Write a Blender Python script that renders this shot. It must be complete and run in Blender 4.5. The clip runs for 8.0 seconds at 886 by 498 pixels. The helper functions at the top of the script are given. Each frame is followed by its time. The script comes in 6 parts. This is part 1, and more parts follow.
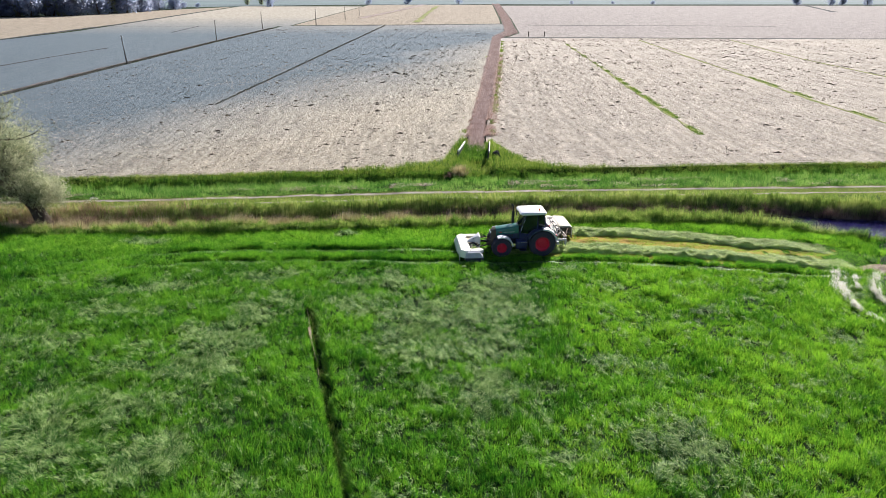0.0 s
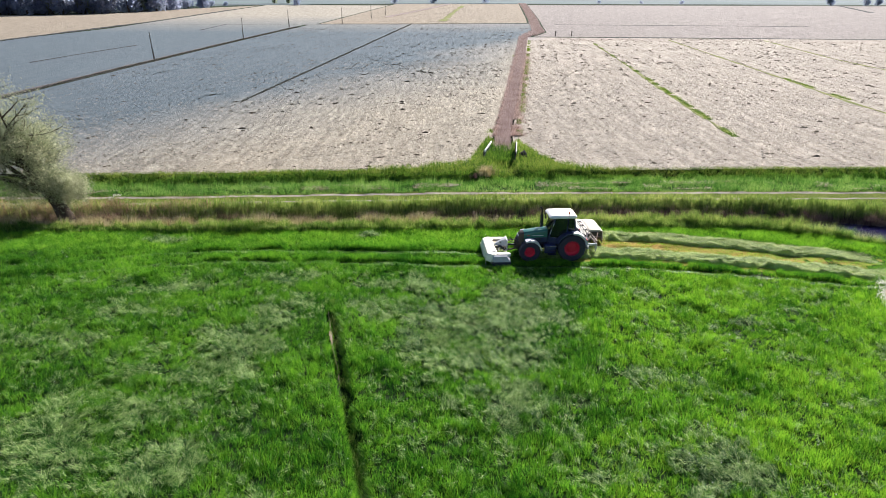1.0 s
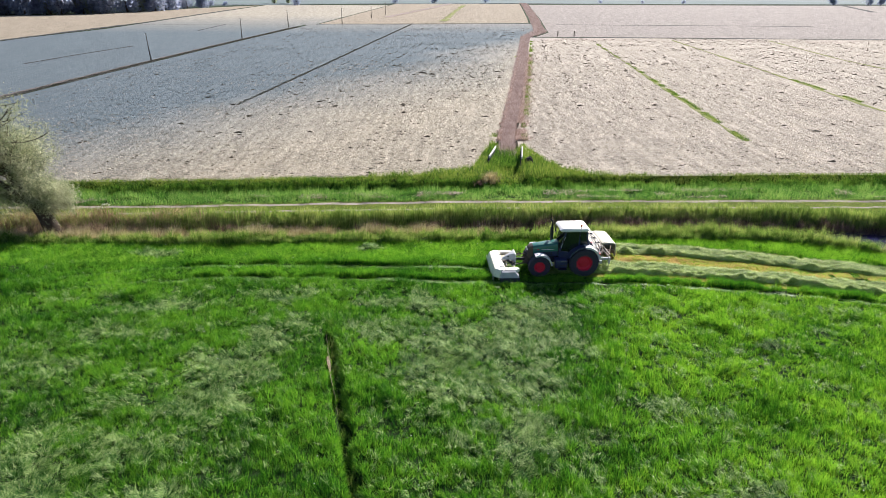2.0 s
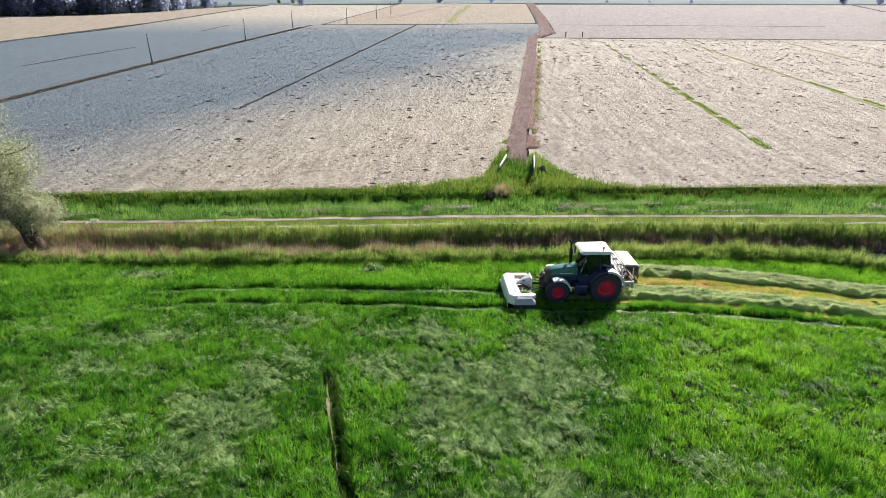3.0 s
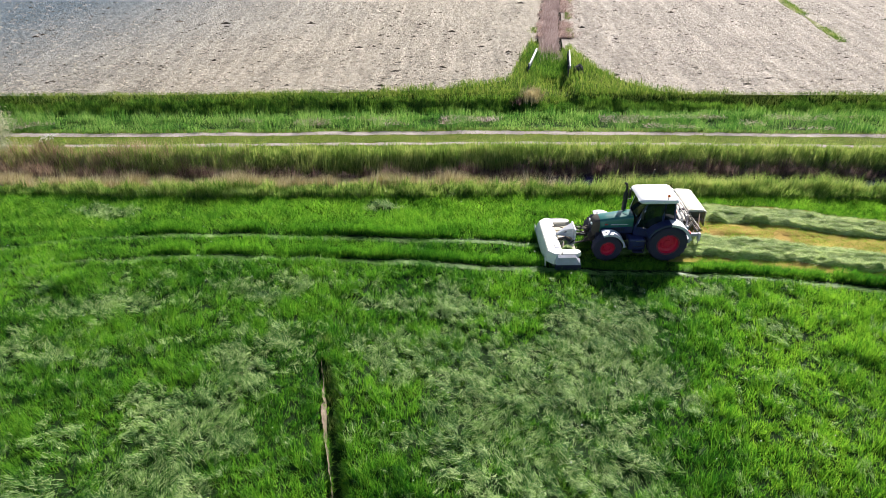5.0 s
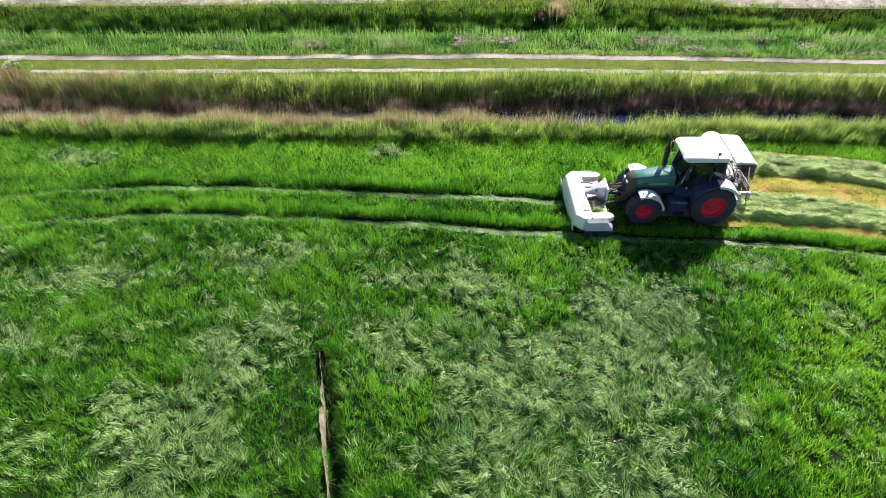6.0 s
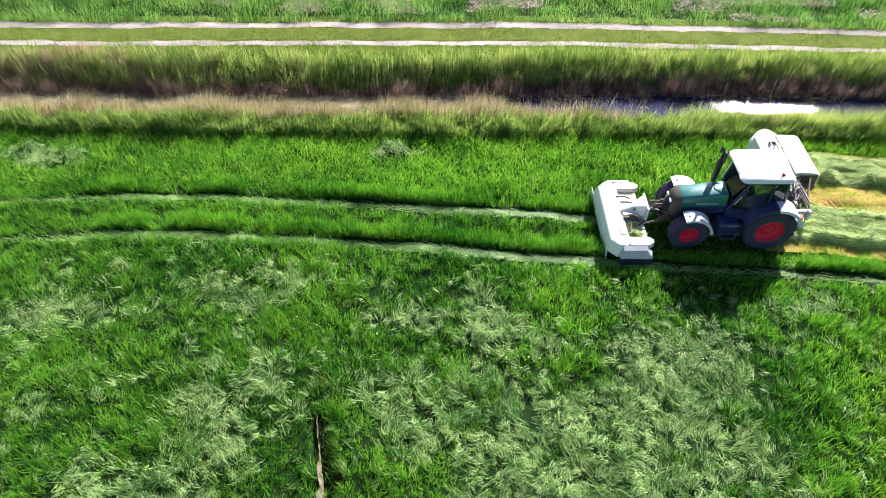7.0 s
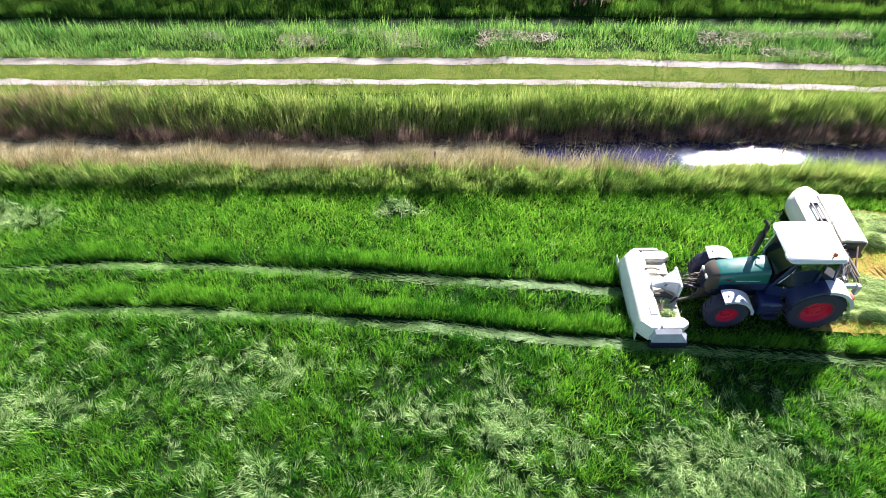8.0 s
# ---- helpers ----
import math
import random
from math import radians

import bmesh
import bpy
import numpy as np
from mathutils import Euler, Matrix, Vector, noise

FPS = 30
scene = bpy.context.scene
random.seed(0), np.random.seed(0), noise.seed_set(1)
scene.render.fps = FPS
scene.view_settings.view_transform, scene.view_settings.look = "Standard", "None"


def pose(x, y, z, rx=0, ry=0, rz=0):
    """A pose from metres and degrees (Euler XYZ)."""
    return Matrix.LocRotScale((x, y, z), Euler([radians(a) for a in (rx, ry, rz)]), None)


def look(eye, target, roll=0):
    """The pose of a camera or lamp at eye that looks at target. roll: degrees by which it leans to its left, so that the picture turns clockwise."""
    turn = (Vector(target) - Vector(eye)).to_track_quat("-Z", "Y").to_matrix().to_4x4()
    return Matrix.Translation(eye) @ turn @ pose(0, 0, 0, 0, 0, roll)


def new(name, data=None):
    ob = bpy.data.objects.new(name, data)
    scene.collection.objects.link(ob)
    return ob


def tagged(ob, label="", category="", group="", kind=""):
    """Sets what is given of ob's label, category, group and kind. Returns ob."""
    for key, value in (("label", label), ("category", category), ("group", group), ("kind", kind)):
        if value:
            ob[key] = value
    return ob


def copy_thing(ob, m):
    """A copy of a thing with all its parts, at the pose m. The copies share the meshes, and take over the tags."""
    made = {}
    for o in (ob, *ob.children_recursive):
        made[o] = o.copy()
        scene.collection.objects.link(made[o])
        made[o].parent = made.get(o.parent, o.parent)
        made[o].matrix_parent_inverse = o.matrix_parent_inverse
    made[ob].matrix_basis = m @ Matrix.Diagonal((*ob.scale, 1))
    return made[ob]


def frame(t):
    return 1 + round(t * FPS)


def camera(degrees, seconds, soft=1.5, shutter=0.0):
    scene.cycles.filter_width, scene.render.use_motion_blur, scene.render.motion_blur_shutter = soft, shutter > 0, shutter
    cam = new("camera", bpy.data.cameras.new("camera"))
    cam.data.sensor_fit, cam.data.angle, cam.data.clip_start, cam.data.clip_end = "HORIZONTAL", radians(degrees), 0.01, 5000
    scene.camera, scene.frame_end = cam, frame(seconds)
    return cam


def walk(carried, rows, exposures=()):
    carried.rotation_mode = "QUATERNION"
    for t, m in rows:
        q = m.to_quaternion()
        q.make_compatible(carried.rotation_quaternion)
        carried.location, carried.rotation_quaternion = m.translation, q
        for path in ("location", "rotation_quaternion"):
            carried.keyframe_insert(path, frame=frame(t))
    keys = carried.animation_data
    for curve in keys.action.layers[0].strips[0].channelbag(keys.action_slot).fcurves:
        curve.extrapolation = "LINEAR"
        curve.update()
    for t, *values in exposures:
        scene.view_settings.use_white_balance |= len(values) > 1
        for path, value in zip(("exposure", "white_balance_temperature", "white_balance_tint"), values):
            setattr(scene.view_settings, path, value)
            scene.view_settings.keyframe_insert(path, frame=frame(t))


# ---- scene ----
cam = camera(66.8, 8.0, 0.5)
PATH = [
    (0, (0.801, -2.558, 17.425), (0.885, -0.703, 16.682), 0.1),
    (0.5, (0.691, -2.107, 17.254), (0.777, -0.252, 16.51), -0.0),
    (1, (0.623, -1.205, 17.121), (0.641, 0.651, 16.377), 0.2),
    (1.5, (0.501, -0.049, 17.053), (0.52, 1.807, 16.31), 0.2),
    (2.8, (0.151, 4.052, 17.186), (0.158, 5.907, 16.438), 0.1),
    (3, (0.093, 4.796, 17.189), (0.096, 6.652, 16.443), 0.1),
    (3.5, (-0.072, 6.777, 17.252), (-0.076, 8.634, 16.507), 0.2),
    (4, (-0.231, 8.836, 17.264), (-0.243, 10.689, 16.511), 0.2),
    (4.5, (-0.384, 10.91, 17.258), (-0.403, 12.71, 16.386), 0.3),
    (5, (-0.545, 12.981, 17.31), (-0.569, 14.666, 16.233), 0.4),
    (5.2, (-0.625, 13.867, 17.359), (-0.649, 15.502, 16.209), 0.5),
    (6.3, (-0.947, 19.088, 17.731), (-0.996, 20.532, 16.349), 0.3),
    (6.5, (-1.035, 20.057, 17.775), (-1.086, 21.466, 16.357), 0.3),
    (7, (-1.395, 22.677, 17.915), (-1.443, 24.013, 16.427), 0.5),
    (7.5, (-1.733, 24.961, 17.993), (-1.782, 26.29, 16.499), 0.5),
    (8, (-1.887, 26.26, 18.083), (-1.937, 27.581, 16.583), 0.4),
]
walk(cam, [(t, look(eye, target, roll)) for t, eye, target, roll in PATH],
     ((0, 0.95, 6280, 15), (4.0, 0.98, 6380, 15), (6.4, 1.42, 6160, 15), (8.0, 1.70, 6080, 15)))

# ---------------------------------------------------------------- light
SUN_AZ, SUN_EL = 28.0, 34.5          # degrees from +y towards +x, and above the horizon
sun_data = bpy.data.lights.new("sun", "SUN")
sun_data.energy, sun_data.angle, sun_data.color = 5.0, radians(0.55), (1.0, 0.94, 0.85)
sun = new("sun", sun_data)
_d = Vector((math.sin(radians(SUN_AZ)) * math.cos(radians(SUN_EL)), math.cos(radians(SUN_AZ)) * math.cos(radians(SUN_EL)), math.sin(radians(SUN_EL))))
sun.matrix_world = look(_d * 200, (0, 0, 0))
world = bpy.data.worlds.new("sky")
scene.world = world
world.use_nodes = True
_wn = world.node_tree
_sky = _wn.nodes.new("ShaderNodeTexSky")
_sky.sky_type, _sky.sun_disc = "NISHITA", False
_sky.sun_elevation, _sky.sun_rotation = radians(SUN_EL), radians(SUN_AZ)
_sky.air_density, _sky.dust_density = 1.0, 0.6
_wn.links.new(_sky.outputs[0], _wn.nodes["Background"].inputs[0])
_wn.nodes["Background"].inputs[1].default_value = 0.05

# ---------------------------------------------------------------- materials


def nodes_of(name):
    m = bpy.data.materials.new(name)
    m.use_nodes = True
    nt = m.node_tree
    return m, nt, nt.nodes["Principled BSDF"]


def add(nt, kind, **kw):
    n = nt.nodes.new(kind)
    for k, v in kw.items():
        n.inputs[k].default_value = v
    return n


def place(nt, space="Object", stretch=(1, 1, 1), turn=0):
    """Coordinates in metres, of the object or of the world."""
    if space == "World":
        src = nt.nodes.new("ShaderNodeNewGeometry").outputs["Position"]
    else:
        src = nt.nodes.new("ShaderNodeTexCoord").outputs["Object"]
    mp = nt.nodes.new("ShaderNodeMapping")
    mp.inputs["Scale"].default_value = stretch
    mp.inputs["Rotation"].default_value = (0, 0, radians(turn))
    nt.links.new(src, mp.inputs["Vector"])
    return mp.outputs["Vector"]


def noise_of(nt, vec, scale, detail=3, rough=0.6):
    n = add(nt, "ShaderNodeTexNoise", Scale=scale, Detail=detail, Roughness=rough)
    nt.links.new(vec, n.inputs["Vector"])
    return n.outputs["Fac"]


def ramp(nt, fac, stops):
    r = nt.nodes.new("ShaderNodeValToRGB")
    while len(r.color_ramp.elements) < len(stops):
        r.color_ramp.elements.new(0.5)
    for e, (p, c) in zip(r.color_ramp.elements, stops):
        e.position, e.color = p, (*c, 1) if len(c) == 3 else c
    nt.links.new(fac, r.inputs["Fac"])
    return r.outputs["Color"]


def blend(nt, a, b, fac, how="MIX"):
    m = nt.nodes.new("ShaderNodeMix")
    m.data_type, m.blend_type = "RGBA", how
    for value, socket in ((fac, m.inputs[0]), (a, m.inputs[6]), (b, m.inputs[7])):
        if isinstance(value, bpy.types.NodeSocket):
            nt.links.new(value, socket)
        else:
            socket.default_value = value if isinstance(value, float) else (*value, 1)
    return m.outputs[2]


def bumped(nt, bsdf, height, strength, distance=0.02):
    b = add(nt, "ShaderNodeBump", Strength=strength, Distance=distance)
    nt.links.new(height, b.inputs["Height"])
    nt.links.new(b.outputs[0], bsdf.inputs["Normal"])


def painted(name, colour, rough=0.4, metal=0.0, dirt=(0.16, 0.13, 0.09), wear=0.25, scale=2.0, bump=0.05, coat=0.0):
    """Paint, rubber or bare metal with dust in patches and fine grain."""
    m, nt, b = nodes_of(name)
    v = place(nt)
    big, fine = noise_of(nt, v, scale, 4, 0.65), noise_of(nt, v, scale * 22, 2)
    mask = ramp(nt, big, [(0.42, (0, 0, 0)), (0.75, (wear, wear, wear))])
    c = blend(nt, colour, dirt, mask)
    c = blend(nt, c, tuple(x * 0.72 for x in colour), ramp(nt, fine, [(0.45, (0, 0, 0)), (0.8, (0.5, 0.5, 0.5))]))
    nt.links.new(c, b.inputs["Base Color"])
    nt.links.new(ramp(nt, big, [(0.3, (rough,) * 3), (0.8, (min(1, rough + 0.3),) * 3)]), b.inputs["Roughness"])
    b.inputs["Metallic"].default_value = metal
    b.inputs["Coat Weight"].default_value = coat
    bumped(nt, b, fine, bump, 0.01)
    return m


def leafy(name, dark, mid, light, patch=0.3, through_light=0.35, rough=0.5, gloss=0.35, island=0.5, glow=(1.0, 1.0, 0.55)):
    """Blades and leaves: patches of colour metres wide, each blade a little different, light shining through."""
    m, nt, b = nodes_of(name)
    v = place(nt, "World")
    wide = noise_of(nt, v, patch, 4, 0.62)
    tuft = nt.nodes.new("ShaderNodeMath")
    tuft.operation = "MULTIPLY_ADD"
    nt.links.new(noise_of(nt, v, 2.4, 2, 0.5), tuft.inputs[0])
    tuft.inputs[1].default_value = 0.55
    shift = nt.nodes.new("ShaderNodeMath")
    shift.operation = "SUBTRACT"
    nt.links.new(wide, shift.inputs[0])
    shift.inputs[1].default_value = 0.275
    nt.links.new(shift.outputs[0], tuft.inputs[2])
    big = tuft.outputs[0]
    rnd = nt.nodes.new("ShaderNodeNewGeometry").outputs["Random Per Island"]
    mixv = nt.nodes.new("ShaderNodeMath")
    mixv.operation = "MULTIPLY_ADD"
    nt.links.new(rnd, mixv.inputs[0])
    mixv.inputs[1].default_value = island * 0.6
    add2 = nt.nodes.new("ShaderNodeMath")
    add2.operation = "SUBTRACT"
    nt.links.new(big, add2.inputs[0])
    add2.inputs[1].default_value = island * 0.3
    nt.links.new(add2.outputs[0], mixv.inputs[2])
    col = ramp(nt, mixv.outputs[0], [(0.28, dark), (0.5, mid), (0.74, light)])
    nt.links.new(col, b.inputs["Base Color"])
    b.inputs["Roughness"].default_value = rough
    b.inputs["Specular IOR Level"].default_value = gloss
    tr = nt.nodes.new("ShaderNodeBsdfTranslucent")
    nt.links.new(blend(nt, col, glow, 0.7, "MULTIPLY"), tr.inputs["Color"])
    mx = nt.nodes.new("ShaderNodeMixShader")
    mx.inputs[0].default_value = through_light
    nt.links.new(b.outputs[0], mx.inputs[1])
    nt.links.new(tr.outputs[0], mx.inputs[2])
    nt.links.new(mx.outputs[0], nt.nodes["Material Output"].inputs["Surface"])
    return m


def earthy(name, stops, scale=1.5, fine=18, stretch=(1, 1, 1), turn=0, rough=0.95, bump=0.6, distance=0.05, second=None):
    """Soil, stubble, gravel: broad tone, streaks and grain at the size that they have in the world."""
    m, nt, b = nodes_of(name)
    v = place(nt, "World", stretch, turn)
    g = noise_of(nt, v, scale, 6, 0.7)
    f = noise_of(nt, v, fine, 4, 0.7)
    c = ramp(nt, g, stops)
    c = blend(nt, c, (0.3, 0.3, 0.3), ramp(nt, f, [(0.5, (0, 0, 0)), (0.75, (0.55, 0.55, 0.55))]), "MULTIPLY")
    if second:
        broad = noise_of(nt, place(nt, "World"), second[0], 3, 0.5)
        c = blend(nt, c, second[1], ramp(nt, broad, [(second[2], (0, 0, 0)), (second[3], (second[4],) * 3)]))
    nt.links.new(c, b.inputs["Base Color"])
    b.inputs["Roughness"].default_value = rough
    b.inputs["Specular IOR Level"].default_value = 0.15
    bumped(nt, b, f, bump, distance)
    return m


M_GROUND = earthy("meadow soil under grass", [(0.3, (0.006, 0.018, 0.003)), (0.6, (0.012, 0.034, 0.005)), (0.8, (0.028, 0.045, 0.010))], 0.8, 9)
M_TRACK = earthy("pale sandy wheel track", [(0.3, (0.29, 0.245, 0.23)), (0.55, (0.43, 0.37, 0.35)), (0.8, (0.55, 0.485, 0.465))], 0.9, 14, (0.4, 1.6, 1), bump=0.3)
M_STRIP = earthy("yellow green furrow turf", [(0.3, (0.12, 0.155, 0.035)), (0.55, (0.22, 0.235, 0.08)), (0.8, (0.36, 0.33, 0.19))], 0.5, 9)
M_TURF = earthy("short trodden turf", [(0.3, (0.07, 0.11, 0.015)), (0.55, (0.13, 0.16, 0.025)), (0.8, (0.22, 0.20, 0.06))], 0.9, 12)
M_MOWN = earthy("mown ochre stubble", [(0.3, (0.19, 0.25, 0.045)), (0.5, (0.36, 0.27, 0.065)), (0.75, (0.54, 0.36, 0.11))], 0.55, 7, (0.6, 1.8, 1))
M_SWARD = earthy("meadow sward", [(0.3, (0.010, 0.040, 0.005)), (0.5, (0.022, 0.075, 0.008)), (0.75, (0.06, 0.13, 0.02))], 0.7, 9, bump=1.0, distance=0.15)
M_BARE = earthy("bare sandy soil", [(0.3, (0.10, 0.075, 0.05)), (0.5, (0.24, 0.19, 0.14)), (0.7, (0.42, 0.35, 0.28))], 5.0, 22, bump=0.9)


def field_material(name, base, pale, grey, turn, shade_from):
    """Tilled field strewn with straw: rows along the strips, clods, and cloud shade painted in as a wide soft grey."""
    m, nt, b = nodes_of(name)
    rows = place(nt, "World", (1.0, 0.10, 1), turn)
    w = place(nt, "World")
    g = noise_of(nt, rows, 1.1, 5, 0.68)
    f = noise_of(nt, place(nt, "World", (1.0, 0.6, 1), turn), 2.6, 5, 0.75)
    c = ramp(nt, g, [(0.30, tuple(x * 0.70 for x in base)), (0.5, base), (0.74, pale)])
    c = blend(nt, c, (0.42, 0.38, 0.34), ramp(nt, f, [(0.50, (0, 0, 0)), (0.70, (0.42, 0.42, 0.42))]), "MULTIPLY")
    chaff = noise_of(nt, place(nt, "World", (0.55, 1.3, 1), turn), 3.2, 4, 0.7)
    c = blend(nt, c, tuple(min(0.85, x * 1.2) for x in pale), ramp(nt, chaff, [(0.52, (0, 0, 0)), (0.70, (0.5, 0.5, 0.5))]))
    c = blend(nt, c, (0.40, 0.37, 0.33), ramp(nt, chaff, [(0.30, (0.4, 0.4, 0.4)), (0.42, (0, 0, 0))]), "MULTIPLY")
    # cloud shade put into the colour: greyer towards one side, with a soft uneven edge
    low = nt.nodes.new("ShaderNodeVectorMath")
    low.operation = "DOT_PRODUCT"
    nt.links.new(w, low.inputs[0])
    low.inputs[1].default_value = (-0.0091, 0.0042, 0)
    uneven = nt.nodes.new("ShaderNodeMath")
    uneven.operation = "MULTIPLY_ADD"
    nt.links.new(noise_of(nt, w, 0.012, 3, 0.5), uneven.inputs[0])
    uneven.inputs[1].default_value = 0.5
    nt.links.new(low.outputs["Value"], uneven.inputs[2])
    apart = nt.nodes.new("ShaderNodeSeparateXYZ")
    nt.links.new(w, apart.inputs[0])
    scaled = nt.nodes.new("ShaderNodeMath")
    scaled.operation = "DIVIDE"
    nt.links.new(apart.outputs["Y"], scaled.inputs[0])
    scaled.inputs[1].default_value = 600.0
    # the painted shade fades out again beyond y = 240
    past_shade = ramp(nt, scaled.outputs[0], [(0.40, (0, 0, 0)), (0.60, (0.85, 0.85, 0.85))])
    unshaded = c
    c = blend(nt, unshaded, grey, ramp(nt, uneven.outputs[0], [(shade_from, (0, 0, 0)), (shade_from + 0.72, (0.86, 0.86, 0.86))]))
    c = blend(nt, c, unshaded, past_shade)
    nt.links.new(c, b.inputs["Base Color"])
    b.inputs["Roughness"].default_value = 0.95
    b.inputs["Specular IOR Level"].default_value = 0.2
    bumped(nt, b, noise_of(nt, place(nt, "World", (0.7, 1.6, 1), turn), 2.2, 6, 0.8), 1.0, 0.35)
    return m


# the grey stands in for a cloud's shadow over the left fields
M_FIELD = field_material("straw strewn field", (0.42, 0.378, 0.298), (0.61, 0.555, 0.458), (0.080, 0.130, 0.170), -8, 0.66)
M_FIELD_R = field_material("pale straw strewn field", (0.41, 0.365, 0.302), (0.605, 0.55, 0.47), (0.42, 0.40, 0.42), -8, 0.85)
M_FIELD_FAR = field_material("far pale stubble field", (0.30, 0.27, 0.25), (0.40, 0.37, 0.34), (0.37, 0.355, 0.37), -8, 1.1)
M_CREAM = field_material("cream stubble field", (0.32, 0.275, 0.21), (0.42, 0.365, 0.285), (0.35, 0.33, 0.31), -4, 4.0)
# distance haze is put into this blue-green base colour
M_MEADOW_FAR = earthy("far meadow tinted with haze", [(0.3, (0.12, 0.17, 0.17)), (0.7, (0.19, 0.24, 0.25))], 0.02, 0.4, bump=0.1)
M_MARGIN = earthy("mauve brown ditch margin", [(0.3, (0.11, 0.10, 0.10)), (0.7, (0.20, 0.17, 0.17))], 0.8, 5)
M_FURROW = earthy("dark field furrow", [(0.3, (0.025, 0.03, 0.032)), (0.7, (0.07, 0.072, 0.072))], 0.8, 5)
M_ALGAE = earthy("pale floating reed litter", [(0.3, (0.36, 0.33, 0.19)), (0.6, (0.52, 0.48, 0.31)), (0.8, (0.62, 0.58, 0.40))], 1.2, 16, (0.5, 1.6, 1), bump=0.4)

M_GRASS = leafy("meadow grass", (0.016, 0.10, 0.010), (0.10, 0.32, 0.024), (0.29, 0.55, 0.055), 0.22, 0.50, 0.5, 0.35, 1.0, (0.88, 1.0, 0.55))
# lighter meadow towards the sun: its glare is put into the grass colour
M_GRASS_SUNWARD = leafy("yellow green meadow grass", (0.026, 0.13, 0.012), (0.145, 0.385, 0.028), (0.36, 0.61, 0.06), 0.22, 0.54, 0.5, 0.35, 1.0, (0.92, 1.0, 0.55))
M_LODGED = leafy("lodged grass", (0.024, 0.11, 0.015), (0.18, 0.365, 0.07), (0.55, 0.69, 0.30), 0.6, 0.48, 0.5, 0.2, 1.3, (0.9, 1.0, 0.62))
M_PRESSED = leafy("grass pressed flat by wheels", (0.11, 0.25, 0.045), (0.22, 0.39, 0.10), (0.38, 0.54, 0.20), 0.9, 0.35, 0.45, 0.35, 0.7, (0.92, 1.0, 0.65))
M_BLEACHED = leafy("bleached lodged grass", (0.24, 0.29, 0.15), (0.44, 0.45, 0.31), (0.60, 0.59, 0.45), 0.5, 0.3, 0.5, 0.4)
M_SWATH = leafy("cut grass swath", (0.12, 0.22, 0.05), (0.40, 0.54, 0.19), (0.74, 0.81, 0.44), 0.8, 0.52, 0.55, 0.15, 1.1)
M_MAT = earthy("cut grass mat", [(0.3, (0.13, 0.23, 0.04)), (0.5, (0.38, 0.50, 0.15)), (0.75, (0.64, 0.71, 0.32))], 2.2, 13, (0.45, 1.5, 1), bump=0.9)
M_STUBBLE = leafy("ochre stubble", (0.20, 0.16, 0.03), (0.42, 0.28, 0.08), (0.54, 0.39, 0.15), 0.5, 0.25, 0.6, 0.2, 0.8)
M_VERGE = leafy("verge grass", (0.06, 0.15, 0.02), (0.18, 0.30, 0.05), (0.36, 0.43, 0.12), 0.35, 0.5, 0.5, 0.3, 0.9)
M_FRESH = leafy("fresh low grass", (0.07, 0.24, 0.018), (0.20, 0.47, 0.038), (0.38, 0.66, 0.09), 0.35, 0.6, 0.5, 0.3, 0.8)
M_LANE = leafy("trodden lane grass", (0.08, 0.16, 0.018), (0.19, 0.30, 0.042), (0.33, 0.41, 0.09), 0.5, 0.4, 0.5, 0.3, 0.9)
M_SEDGE = leafy("green sedge", (0.05, 0.13, 0.02), (0.17, 0.30, 0.06), (0.40, 0.48, 0.18), 0.5, 0.58, 0.5, 0.3, 1.0)
M_REED = leafy("green reed", (0.11, 0.20, 0.045), (0.255, 0.37, 0.10), (0.50, 0.54, 0.23), 0.4, 0.52, 0.5, 0.3, 0.75)
M_REED_NEAR = leafy("bank sedge", (0.05, 0.13, 0.025), (0.19, 0.27, 0.065), (0.47, 0.48, 0.22), 0.3, 0.55, 0.5, 0.3, 1.0)
# shaded copy of the green sedge
M_SEDGE_DARK = leafy("sedge darkened for shade", (0.035, 0.10, 0.016), (0.12, 0.25, 0.045), (0.34, 0.44, 0.15), 0.3, 0.48, 0.5, 0.3, 1.0)
M_REED_LUSH = leafy("lush reed", (0.045, 0.16, 0.028), (0.145, 0.335, 0.07), (0.35, 0.52, 0.18), 0.35, 0.55, 0.5, 0.3, 1.0)
# darker reed green that holds the shade of the side turned away from the sun
M_REED_SHADE = leafy("green reed darkened as in shade", (0.018, 0.075, 0.012), (0.085, 0.225, 0.03), (0.27, 0.45, 0.08), 0.35, 0.42, 0.5, 0.3, 1.0)
# brown of dead stalks, darkened further for the shaded foot of the bank
M_REED_DEAD = leafy("dead reed stalk", (0.10, 0.06, 0.058), (0.22, 0.15, 0.135), (0.46, 0.37, 0.30), 0.6, 0.45, 0.7, 0.2, 0.9, (1.0, 0.86, 0.8))
M_REED_TAN = leafy("tan dead reed", (0.22, 0.15, 0.11), (0.42, 0.32, 0.24), (0.64, 0.52, 0.40), 0.5, 0.45, 0.7, 0.2, 0.9)
M_REED_PALE = leafy("bleached reed", (0.32, 0.26, 0.15), (0.52, 0.44, 0.29), (0.70, 0.62, 0.45), 0.6, 0.25, 0.7, 0.2, 0.9)
M_DRAIN_REED = leafy("mauve brown dead reed", (0.27, 0.21, 0.195), (0.43, 0.35, 0.33), (0.60, 0.52, 0.49), 0.4, 0.42, 0.8, 0.15, 0.7, (1.0, 0.92, 0.9))
M_PINK_STRAW = leafy("pinkish bleached straw", (0.30, 0.21, 0.18), (0.55, 0.42, 0.37), (0.78, 0.66, 0.60), 0.8, 0.3, 0.8, 0.15, 1.2, (1.0, 0.92, 0.9))
